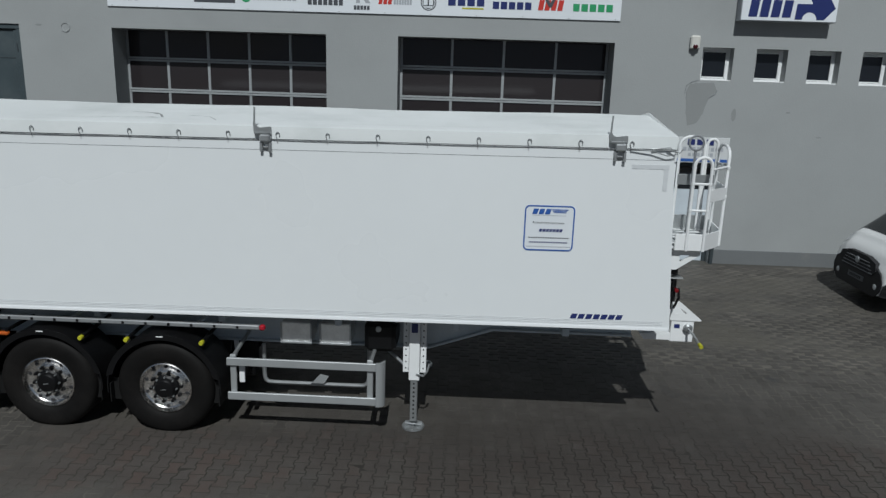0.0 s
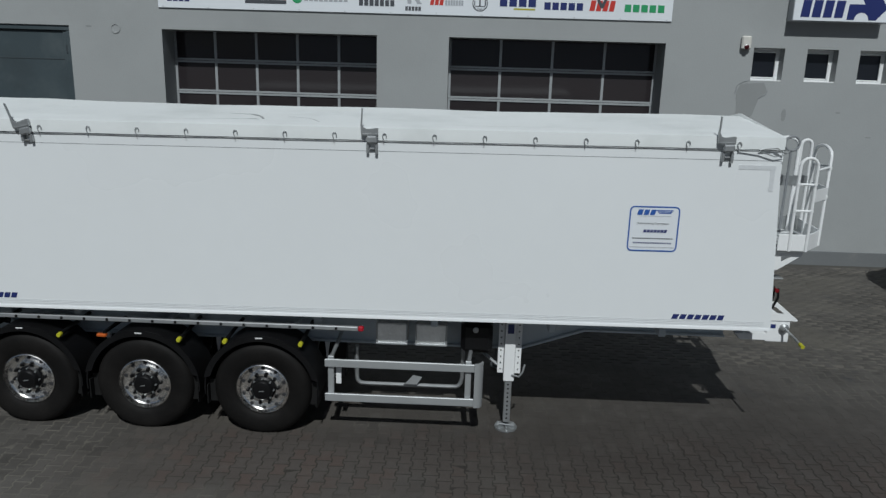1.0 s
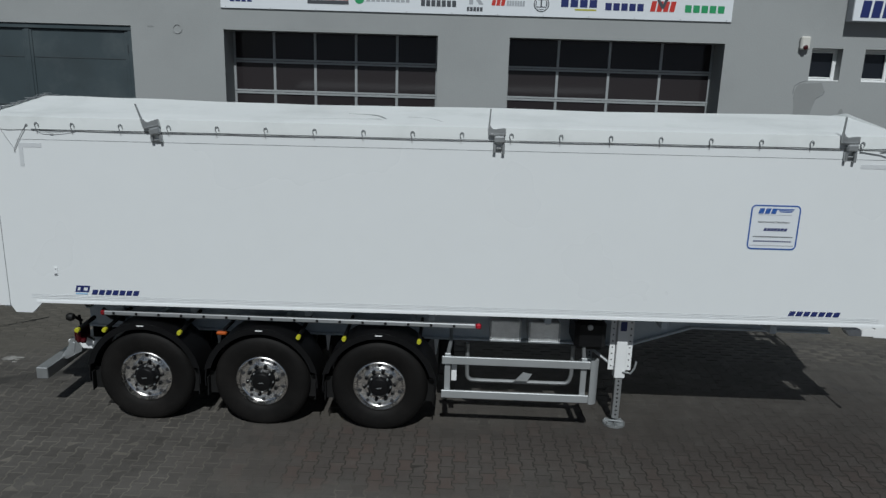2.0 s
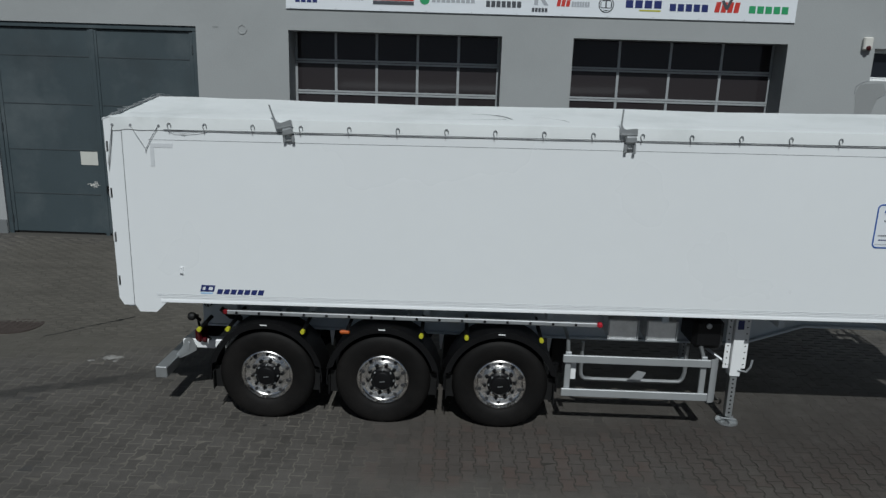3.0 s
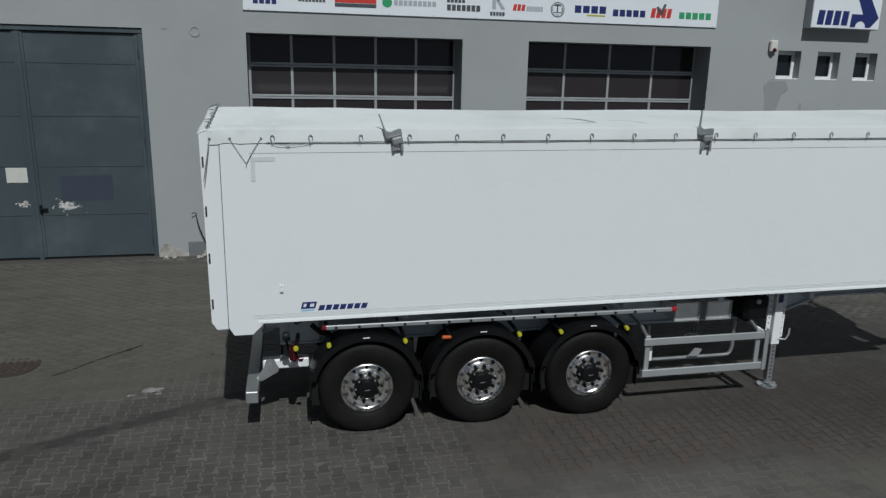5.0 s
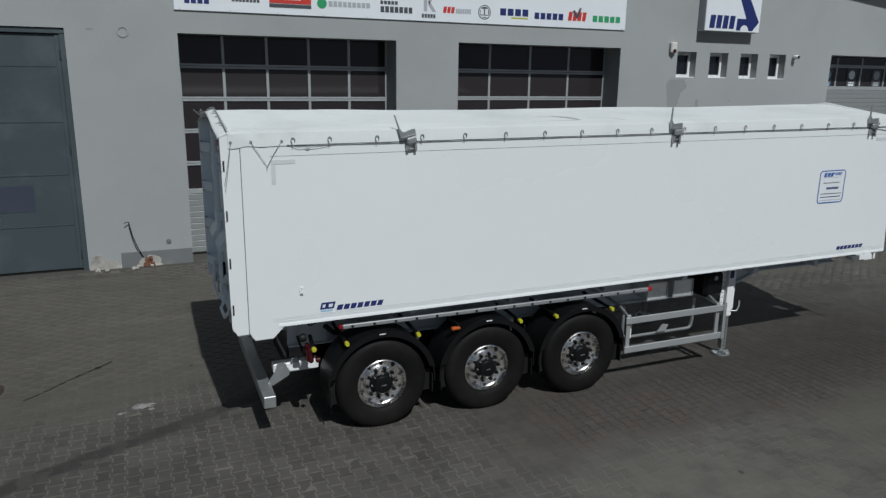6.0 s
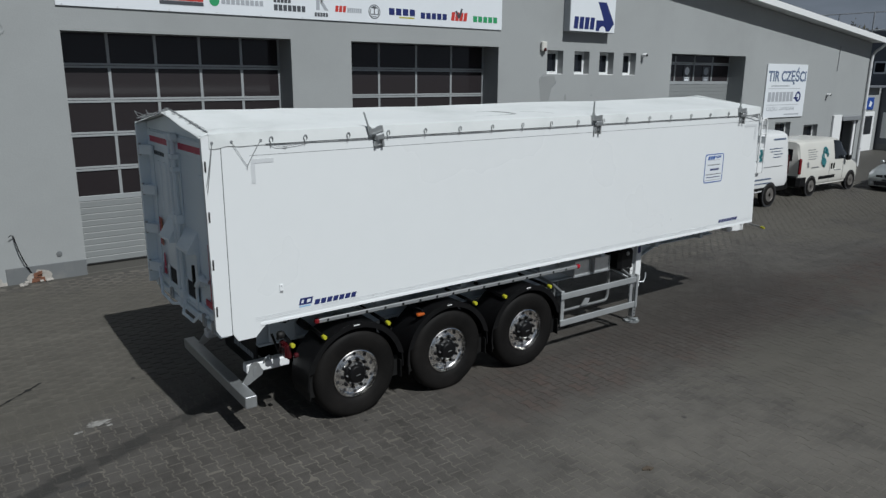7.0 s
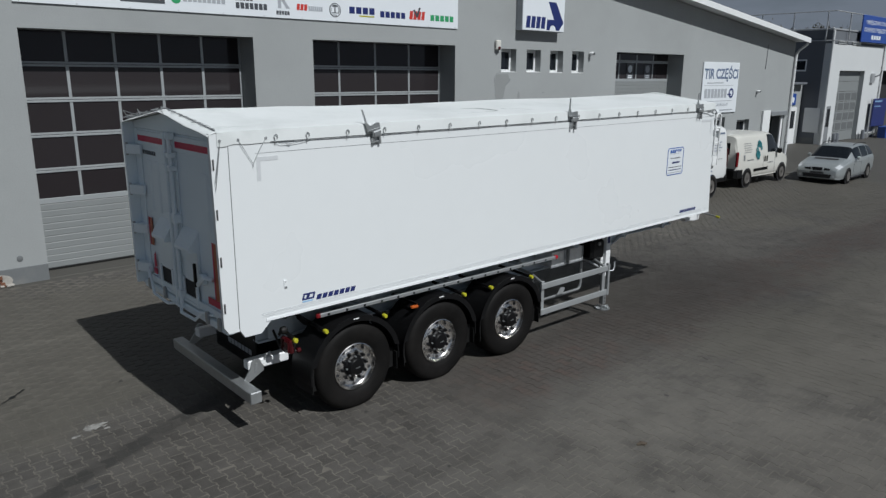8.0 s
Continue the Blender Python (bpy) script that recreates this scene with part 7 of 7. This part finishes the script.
def car_wheel(parent, x, y, r, w, out):
    s = -out
    f = lambda pr: [(a, b * s) for a, b in pr]
    g = Geo()
    g.lathe(f([(r * 0.62, 0.01), (r * 0.75, 0.0), (r * 0.92, 0.012), (r, 0.04), (r, w - 0.04), (r * 0.9, w), (r * 0.62, w)]), (x, y, r), "Y", 32, closed=True)
    t = part("wheel", g, "tyre", parent, "black tyre on a grey rim")
    g = Geo()
    g.lathe(f([(r * 0.63, 0.012), (r * 0.6, 0.004), (r * 0.56, 0.018), (r * 0.22, 0.022), (r * 0.16, 0.012), (0, 0.012)]), (x, y, r), "Y", 28)
    part("rim", g, "carrim", t)
    # rim holes are dark dots
    g = Geo()
    for k in range(5):
        a = 2 * math.pi * k / 5
        g.lathe(f([(r * 0.12, 0.022), (r * 0.12, 0.017), (0, 0.017)]), (x + r * 0.38 * math.cos(a), y, r + r * 0.38 * math.sin(a)), "Y", 8)
    part("rim_holes", g, "dark", t)


def arches(v, xs, r, w):
    # dark disc on the body in place of the shaded wheel arch
    for x in xs:
        for s in (1, -1):
            g = Geo()
            g.lathe([(r * 1.14, 0), (r * 1.14, 0.05 * s), (0, 0.05 * s)], (x, s * (w - 0.047), r), "Y", 28)
            part("wheel_arch", g, "dark", v)


def panel_van():
    v = thing("delivery_van", "white panel van with dark grey bumpers and blue print, parked", "van", pose(12.25, 12.75, ground_z(12.7), 0, 0, 180))
    sh = Shell([(0.0, 0.5, 1.2, 2.1, 0.97, 0.84), (0.06, 0.45, 1.22, 2.24, 1.0, 0.9), (2.95, 0.42, 1.22, 2.27, 1.0, 0.9), (3.4, 0.42, 1.22, 2.2, 1.0, 0.86), (4.5, 0.42, 1.1, 1.27, 0.98, 0.8), (4.66, 0.4, 1.04, 1.17, 0.955, 0.76), (4.8, 0.34, 0.9, 1.04, 0.92, 0.69), (4.88, 0.3, 0.78, 0.93, 0.88, 0.64), (4.95, 0.32, 0.64, 0.78, 0.8, 0.56)])
    part("body", sh.body(), "vanwhite", v, "white van body", 40)
    part("windscreen", sh.patch(3.46, 4.53, 6.3, 10, 0.012), "carglass", v)
    for s in (1, -1):
        part("side_window", sh.patch(2.75, 3.65, 5.4, 7.3, 0.008, sides=(s,)), "carglass", v)
    for s in (1, -1):
        part("lower_cladding", sh.patch(0.9, 3.9, 2.3, 3.1, 0.01, 20, sides=(s,)), "black", v, "dark grey side cladding")
    for s in (1, -1):
        part("bumper_corner", sh.patch(4.5, 4.945, 1.0, 4.3, 0.02, 10, 8, sides=(s,)), "bumper", v, "dark grey bumper corner")
    g = Geo()
    g.prism([(-0.62, 0.28), (0.62, 0.28), (0.76, 0.4), (0.8, 0.56), (0.74, 0.7), (0.5, 0.84), (-0.5, 0.84), (-0.74, 0.7), (-0.8, 0.56), (-0.76, 0.4)], 0, 4.86, 4.97)
    part("bumper_face", g, "bumper", v, "dull grey moulded bumper", 60)
    g = Geo()
    g.prism([(-0.46, 0.6), (0.46, 0.6), (0.6, 0.72), (0.56, 0.86), (0.3, 0.93), (-0.3, 0.93), (-0.56, 0.86), (-0.6, 0.72)], 0, 4.9, 4.985)
    gr = part("grille", g, "dark", v)
    for k in range(4):
        g = Geo()
        zz = 0.645 + 0.06 * k
        g.box(4.985, 4.993, -0.5 + 0.04 * k, 0.5 - 0.04 * k, zz, zz + 0.016, 0.003)
        part("grille_bar", g, "seam", gr)
    g = Geo()
    g.lathe([(0.062, 4.985), (0.055, 5.0), (0, 5.003)], (0, 0, 0.8), "X", 16)
    part("badge", g, "alu", gr)
    g = Geo()
    g.box(4.965, 4.978, -0.26, 0.26, 0.44, 0.54, 0.004)
    npl = part("number_plate", g, "plinth", v)
    g = Geo()
    for k in range(7):
        g.box(4.978, 4.98, -0.2 + 0.055 * k, -0.165 + 0.055 * k, 0.465, 0.515)
    part("plate_bars", g, "dark", npl)
    for s in (1, -1):
        g = Geo()
        g.lathe([(0.05, 4.9), (0.05, 4.975), (0.035, 4.98), (0, 4.98)], (0, s * 0.62, 0.46), "X", 14)
        part("fog_lamp", g, "lamp", v)
    for s in (1, -1):
        part("headlamp", sh.patch(4.45, 4.8, 5.2, 7.4, 0.008, sides=(s,)), "lamp", v, "clear headlamp")
    g = Geo()
    g.box(0.02, 0.95, -0.985, -0.2, 0.42, 0.66, 0.03)
    g.box(-0.06, 0.12, -1.0, 1.0, 0.42, 0.66, 0.04)
    g.box(0.02, 0.95, 0.2, 0.985, 0.42, 0.66, 0.03)
    part("rear_bumper", g, "black", v, "dark grey rear bumper")
    arches(v, (1.0, 4.05), 0.34, 1.0)
    for x in (1.0, 4.05):
        car_wheel(v, x, 1.03, 0.34, 0.22, 1)
        car_wheel(v, x, -1.03, 0.34, 0.22, -1)
    for s in (1, -1):
        g = Geo()
        g.box(3.62, 3.78, s * 1.02, s * 1.22, 1.3, 1.62, 0.04)
        part("mirror", g, "black", v)
        g = Geo()
        for k in range(4):
            x0 = 0.42 + 0.1 * (k % 2)
            bars(g, x0, x0 + (0.75, 0.6, 0.5, 0.45)[k], 1.72 - 0.085 * k, 1.742 - 0.085 * k, 22 - 3 * k, 0)
        bars(g, 0.25, 0.95, 1.98, 2.03, 14, 0)
        bars(g, 1.0, 2.2, 0.82, 0.865, 26, 0)
        bars(g, 1.0, 1.9, 0.7, 0.735, 20, 0)
        bars(g, 2.2, 3.0, 1.4, 1.8, 6, 0)
        g.warp(lambda x, y, z: (x, s * (1.006 + (0.004 if y < 0 else 0) - max(0.0, (z - 1.22) / 1.05 * 0.1)), z))
        part("side_print", g, "signgrey", v, "faded blue bars of company print")
        g = Geo()
        for k in range(7):
            a = k * 0.9
            g.lathe([(0.1 + 0.03 * (k % 3), 0), (0.1 + 0.03 * (k % 3), 0.004), (0.05, 0.004), (0.05, 0)], (1.75 + 0.16 * math.cos(a), 0, 1.45 + 0.2 * math.sin(a)), "Y", 14, closed=True)
        g.warp(lambda x, y, z: (x, s * (1.007 + y - max(0.0, (z - 1.22) / 1.05 * 0.1)), z))
        part("side_picture", g, "teal", v)
        g = Geo()
        g.box(0.4, 2.9, s * 1.001, s * 1.008, 1.2, 1.21)
        g.box(2.95, 2.96, s * 1.0, s * 1.006, 0.6, 1.9)
        part("body_seam", g, "seam", v)
    for s in (1, -1):
        g = Geo()
        g.box(-0.015, 0.05, s * 0.86, s * 0.99, 0.9, 1.5, 0.02)
        part("tail_lamp", g, "lampred", v)
    return v


def compact_van():
    v = thing("small_van", "cream-white small van with dark print and red tail lamps, parked", "van", pose(13.5, 12.93, ground_z(12.9), 0, 0, 0))
    sh = Shell([(0.0, 0.42, 1.0, 1.6, 0.86, 0.72), (0.05, 0.38, 1.02, 1.8, 0.9, 0.76), (0.4, 0.3, 1.02, 1.84, 0.915, 0.78), (2.55, 0.28, 1.02, 1.84, 0.915, 0.76), (2.85, 0.28, 1.02, 1.78, 0.915, 0.74), (3.55, 0.28, 1.0, 1.14, 0.9, 0.72), (4.05, 0.28, 0.84, 0.98, 0.87, 0.66), (4.3, 0.3, 0.64, 0.8, 0.78, 0.55), (4.4, 0.33, 0.52, 0.66, 0.66, 0.42)])
    part("body", sh.body(), "vancream", v, "cream-white van body", 40)
    part("windscreen", sh.patch(2.9, 3.52, 6.9, 10, 0.008), "carglass", v)
    for s in (1, -1):
        part("side_window", sh.patch(2.3, 3.0, 5.25, 7.4, 0.008, sides=(s,)), "carglass", v)
    for s in (1, -1):
        part("quarter_window", sh.patch(3.03, 3.3, 5.25, 6.6, 0.008, sides=(s,)), "carglass", v)
    g = Geo()
    g.box(-0.06, 0.18, -0.88, 0.88, 0.32, 0.68, 0.05)
    g.box(0.0, 0.44, 0.6, 0.927, 0.32, 0.66, 0.04)
    g.box(0.0, 0.44, -0.927, -0.6, 0.32, 0.66, 0.04)
    part("rear_bumper", g, "black", v)
    for s in (1, -1):
        part("bumper_corner", sh.patch(3.95, 4.39, 1.0, 3.8, 0.015, 10, 6, sides=(s,)), "vancream", v)
    for s in (1, -1):
        g = Geo()
        g.box(-0.02, 0.09, s * 0.82, s * 0.912, 0.74, 1.26, 0.03)
        part("tail_lamp", g, "deep_red", v, "tall red tail lamp")
        g = Geo()
        g.box(2.95, 3.1, s * 0.93, s * 1.08, 1.05, 1.24, 0.035)
        part("mirror", g, "black", v)
        g = Geo()
        g.box(1.25, 2.35, s * 0.917, s * 0.928, 0.5, 0.6, 0.004)
        part("side_moulding", g, "black", v)
        g = Geo()
        for x in (2.03, 2.2):
            g.box(x, x + 0.07, s * 0.918, s * 0.935, 0.8, 1.0, 0.01)
        part("door_handle", g, "black", v)
        g = Geo()
        for x in (1.95, 2.9):
            g.box(x, x + 0.008, s * 0.914, s * 0.919, 0.4, 1.05)
        part("body_seam", g, "seam", v)
        g = Geo()
        for k in range(5):
            bars(g, 0.5, 1.0 + 0.1 * (k % 2), 1.5 - 0.075 * k, 1.517 - 0.075 * k, 18, 0)
        bars(g, 0.42, 0.56, 0.95, 1.12, 1, 0)
        bars(g, 0.7, 1.2, 0.91, 0.945, 12, 0)
        bars(g, 2.3, 2.75, 0.73, 0.76, 11, 0)
        g.warp(lambda x, y, z: (x, s * (0.92 + (0.004 if y < 0 else 0) - max(0.0, (z - 1.02) / 0.82 * 0.13)), z))
        part("side_print", g, "seam", v, "grey bars of company print")
        g = Geo()
        for k in range(9):
            a = k * 0.75
            g.lathe([(0.07 + 0.025 * (k % 3), 0), (0.07 + 0.025 * (k % 3), 0.004), (0.03, 0.004), (0.03, 0)], (1.7 + 0.1 * math.cos(a) - 0.03 * k, 0, 1.3 + 0.2 * math.sin(a) - 0.02 * k), "Y", 14, closed=True)
        g.warp(lambda x, y, z: (x, s * (0.922 + y - max(0.0, (z - 1.02) / 0.82 * 0.13)), z))
        part("side_picture", g, "teal", v)
    for s in (1, -1):
        part("headlamp", sh.patch(3.9, 4.22, 5.0, 7.0, 0.008, sides=(s,)), "lamp", v)
    g = Geo()
    g.box(-0.02, 0.01, -0.6, 0.6, 1.15, 1.55, 0.01)
    part("rear_window", g, "carglass", v)
    g = Geo()
    g.box(-0.025, 0.0, -0.3, 0.3, 0.74, 0.86)
    part("number_plate", g, "greyprint", v)
    arches(v, (0.78, 3.55), 0.31, 0.915)
    for x in (0.78, 3.55):
        car_wheel(v, x, 0.945, 0.31, 0.19, 1)
        car_wheel(v, x, -0.945, 0.31, 0.19, -1)
    return v


def wagon():
    v = thing("estate_car", "silver estate car with roof rails, parked facing the yard", "car", pose(21.73, 11.13, 0.0, 0, 0, 182.5) @ Matrix.Diagonal((0.92, 0.93, 0.93, 1)))
    sh = Shell([(0.0, 0.4, 0.7, 0.95, 0.72, 0.55), (0.1, 0.3, 0.86, 1.15, 0.83, 0.6), (0.4, 0.24, 0.92, 1.38, 0.865, 0.6), (0.9, 0.22, 0.92, 1.45, 0.87, 0.62), (2.1, 0.2, 0.9, 1.47, 0.87, 0.63), (2.55, 0.2, 0.9, 1.42, 0.87, 0.61), (3.3, 0.2, 0.87, 0.97, 0.86, 0.66), (4.0, 0.21, 0.74, 0.86, 0.845, 0.64), (4.28, 0.21, 0.66, 0.77, 0.81, 0.6), (4.4, 0.22, 0.6, 0.7, 0.76, 0.55), (4.46, 0.25, 0.5, 0.62, 0.7, 0.5)])
    part("body", sh.body(), "silver", v, "silver car body", 40)
    part("windscreen", sh.patch(2.58, 3.28, 6.9, 10, 0.008), "carglass", v)
    for s in (1, -1):
        part("front_side_window", sh.patch(1.98, 2.75, 5.25, 7.2, 0.008, sides=(s,)), "carglass", v)
    for s in (1, -1):
        part("rear_side_window", sh.patch(1.1, 1.9, 5.25, 7.3, 0.008, sides=(s,)), "carglass", v)
    for s in (1, -1):
        part("tailgate_window", sh.patch(0.42, 1.02, 5.3, 7.1, 0.008, sides=(s,)), "carglass", v)
    for s in (1, -1):
        part("headlamp", sh.patch(4.08, 4.37, 5.1, 6.7, 0.008, sides=(s,)), "lamp", v, "clear headlamp")
    part("bonnet_scoop", sh.patch(3.4, 3.6, 9.0, 10, 0.012), "dark", v)
    g = Geo()
    g.prism([(-0.16, 0.56), (0.16, 0.56), (0.2, 0.68), (-0.2, 0.68)], 0, 4.38, 4.468)
    for s in (1, -1):
        g.prism([(s * 0.24, 0.575), (s * 0.46, 0.585), (s * 0.48, 0.655), (s * 0.26, 0.67)], 0, 4.34, 4.464)
    part("grille", g, "dark", v)
    g = Geo()
    g.prism([(-0.5, 0.28), (0.5, 0.28), (0.54, 0.43), (-0.54, 0.43)], 0, 4.42, 4.478)
    part("lower_grille", g, "dark", v)
    for s in (1, -1):
        g = Geo()
        g.lathe([(0.05, 4.4), (0.05, 4.46), (0, 4.462)], (0, s * 0.62, 0.36), "X", 12)
        part("fog_lamp", g, "lamp", v)
        g = Geo()
        g.box(2.58, 2.74, s * 0.88, s * 1.0, 0.93, 1.06, 0.03)
        part("mirror", g, "silver", v)
        g = Geo()
        g.tube([(0.7, s * 0.58, 1.45), (0.9, s * 0.58, 1.5), (2.1, s * 0.58, 1.52), (2.3, s * 0.58, 1.46)], 0.016, 8)
        part("roof_rail", g, "black", v)
        for x in (1.2, 2.06):
            g = Geo()
            g.box(x, x + 0.17, s * 0.868, s * 0.888, 0.8, 0.83, 0.008)
            part("door_handle", g, "silver", v)
        g = Geo()
        g.box(1.3, 3.1, s * 0.84, s * 0.872, 0.19, 0.25, 0.01)
        part("sill", g, "bumper", v)
        g = Geo()
        for x in (1.05, 1.95, 2.85):
            g.box(x, x + 0.007, s * 0.868, s * 0.873, 0.3, 0.9)
        part("body_seam", g, "seam", v)
    g = Geo()
    g.box(4.47, 4.49, -0.26, 0.26, 0.425, 0.525)
    npl = part("number_plate", g, "plinth", v)
    g = Geo()
    for k in range(7):
        g.box(4.49, 4.492, -0.2 + 0.058 * k, -0.165 + 0.058 * k, 0.45, 0.5)
    part("plate_bars", g, "dark", npl)
    g = Geo()
    ring = [(-0.19, 0.548), (0.19, 0.548), (0.235, 0.62), (0.2, 0.692), (-0.2, 0.692), (-0.235, 0.62)]
    g.tube([(4.47, a, b) for a, b in ring + ring[:1]], 0.012, 6)
    part("grille_ring", g, "alu", v)
    arches(v, (0.95, 3.48), 0.31, 0.87)
    for x in (0.95, 3.48):
        car_wheel(v, x, 0.9, 0.31, 0.19, 1)
        car_wheel(v, x, -0.9, 0.31, 0.19, -1)
    return v


panel_van()
compact_van()
wagon()


# ---- small marks on the paving ----
random.seed(5)
for cx, cy, rx, ry in ((-8.3, 8.72, 0.15, 0.07), (-8.52, 8.6, 0.05, 0.025), (-8.2, 8.6, 0.04, 0.02)):
    g = Geo()
    rim = [(cx + rx * math.cos(a) * (1 + 0.9 * noise.noise((2.5 * math.cos(a), 2.5 * math.sin(a), cx))) * random.uniform(0.85, 1.1), cy + ry * math.sin(a) * (1 + 0.9 * noise.noise((2.5 * math.cos(a), 2.5 * math.sin(a), 4.0))) * random.uniform(0.85, 1.1)) for a in [k * math.pi / 20 for k in range(40)]]
    g.prism(rim, 2, ground_z(cy) + 0.001, ground_z(cy) + 0.0035)
    tagged(part("plaster_spill", g, "spill", None, "pale dried splash of plaster on the paving", 0), category="stain")
g = Geo()
edge_a, edge_b = [], []
for k in range(61):
    f = k / 60
    x, y = -9.62 + 0.95 * f + 0.012 * math.sin(9 * f), 9.4 + 0.88 * f
    w = 0.004 + 0.022 * max(0.0, noise.noise((f * 14, 0, 2)) + 0.35) * (1.6 if f > 0.8 else 1.0)
    edge_a.append((x - 0.68 * w, y + 0.73 * w, ground_z(y) + 0.003))
    edge_b.append((x + 0.68 * w, y - 0.73 * w, ground_z(y) + 0.003))
g.grid([edge_b, edge_a])
tagged(part("oil_trail", g, "rubber", None, "thin dark trail of drips on the paving", 0), category="stain")
g = Geo()
for k in range(4):
    a = k * 0.9
    g.prism([(-3.99 + 0.02 * k - 0.04, 4.4 - 0.015 * k), (-3.96 + 0.02 * k - 0.04, 4.43), (-3.93 + 0.02 * k - 0.04, 4.39 - 0.01 * k)], 2, 0.001, 0.012 + 0.002 * k)
tagged(part("dry_leaf", g, "bark", None, "small curled dry leaf on the paving", 0), category="leaf")

# ---- interlocking pavers ----
PX, PY = 0.14, 0.2                     # column pitch and length
half = [(0.0799, 0.0981), (0.0799, 0.0625), (0.0549, 0.0375), (0.0549, -0.0375), (0.0799, -0.0625), (0.0799, -0.0981)]
outline = half + [(-x, y) for x, y in reversed(half)]
face = [(x - math.copysign(0.0052, x), y - (math.copysign(0.0052, y) if abs(y) > 0.09 else 0)) for x, y in outline]
NP = len(outline)
rng = np.random.default_rng(7)
g = Geo()
g.put([(x, y, 0.0) for x, y in face] + [(x, y, -0.018) for x, y in outline], [tuple(range(NP))] + [(i, (i + 1) % NP, NP + (i + 1) % NP, NP + i) for i in range(NP)])
paver_mesh = mesh_of("paver", g, "paver", 0)
verts, faces = [], []
count = 0
for i in range(int(-20.0 / PX), int(20.0 / PX)):
    cx = i * PX
    for j in range(int(-6.0 / PY), int(14.9 / PY)):
        cy = (j + 0.5 * (i % 2)) * PY
        if cy > 14.84 or math.hypot(cx + 10.24, cy - 9.8) < 0.42:
            continue
        z = ground_at(cx, cy) + rng.uniform(-0.0012, 0.0014)
        tx, ty = rng.uniform(-0.008, 0.008, 2)
        if -6.6 < cx < -3.4 and 4.3 < cy < 6.86 and count < 300:
            ob = new("paver", paver_mesh)
            ob.parent = ground
            ob.matrix_world = Matrix.Translation((cx, cy, z)) @ Euler((tx, ty, 0)).to_matrix().to_4x4()
            count += 1
            continue
        k = len(verts)
        verts += [(cx + x, cy + y, z + tx * y - ty * x) for x, y in face]
        verts += [(cx + x, cy + y, z - 0.018) for x, y in outline]
        faces.append(tuple(range(k, k + NP)))
        faces += [(k + a, k + (a + 1) % NP, k + NP + (a + 1) % NP, k + NP + a) for a in range(NP)]
me = bpy.data.meshes.new("pavers")
me.from_pydata(verts, [], faces)
me.materials.append(M["paver"])
field = new("pavers", me)
field.parent = ground
tagged(field, "grey interlocking concrete pavers", kind="stuff")
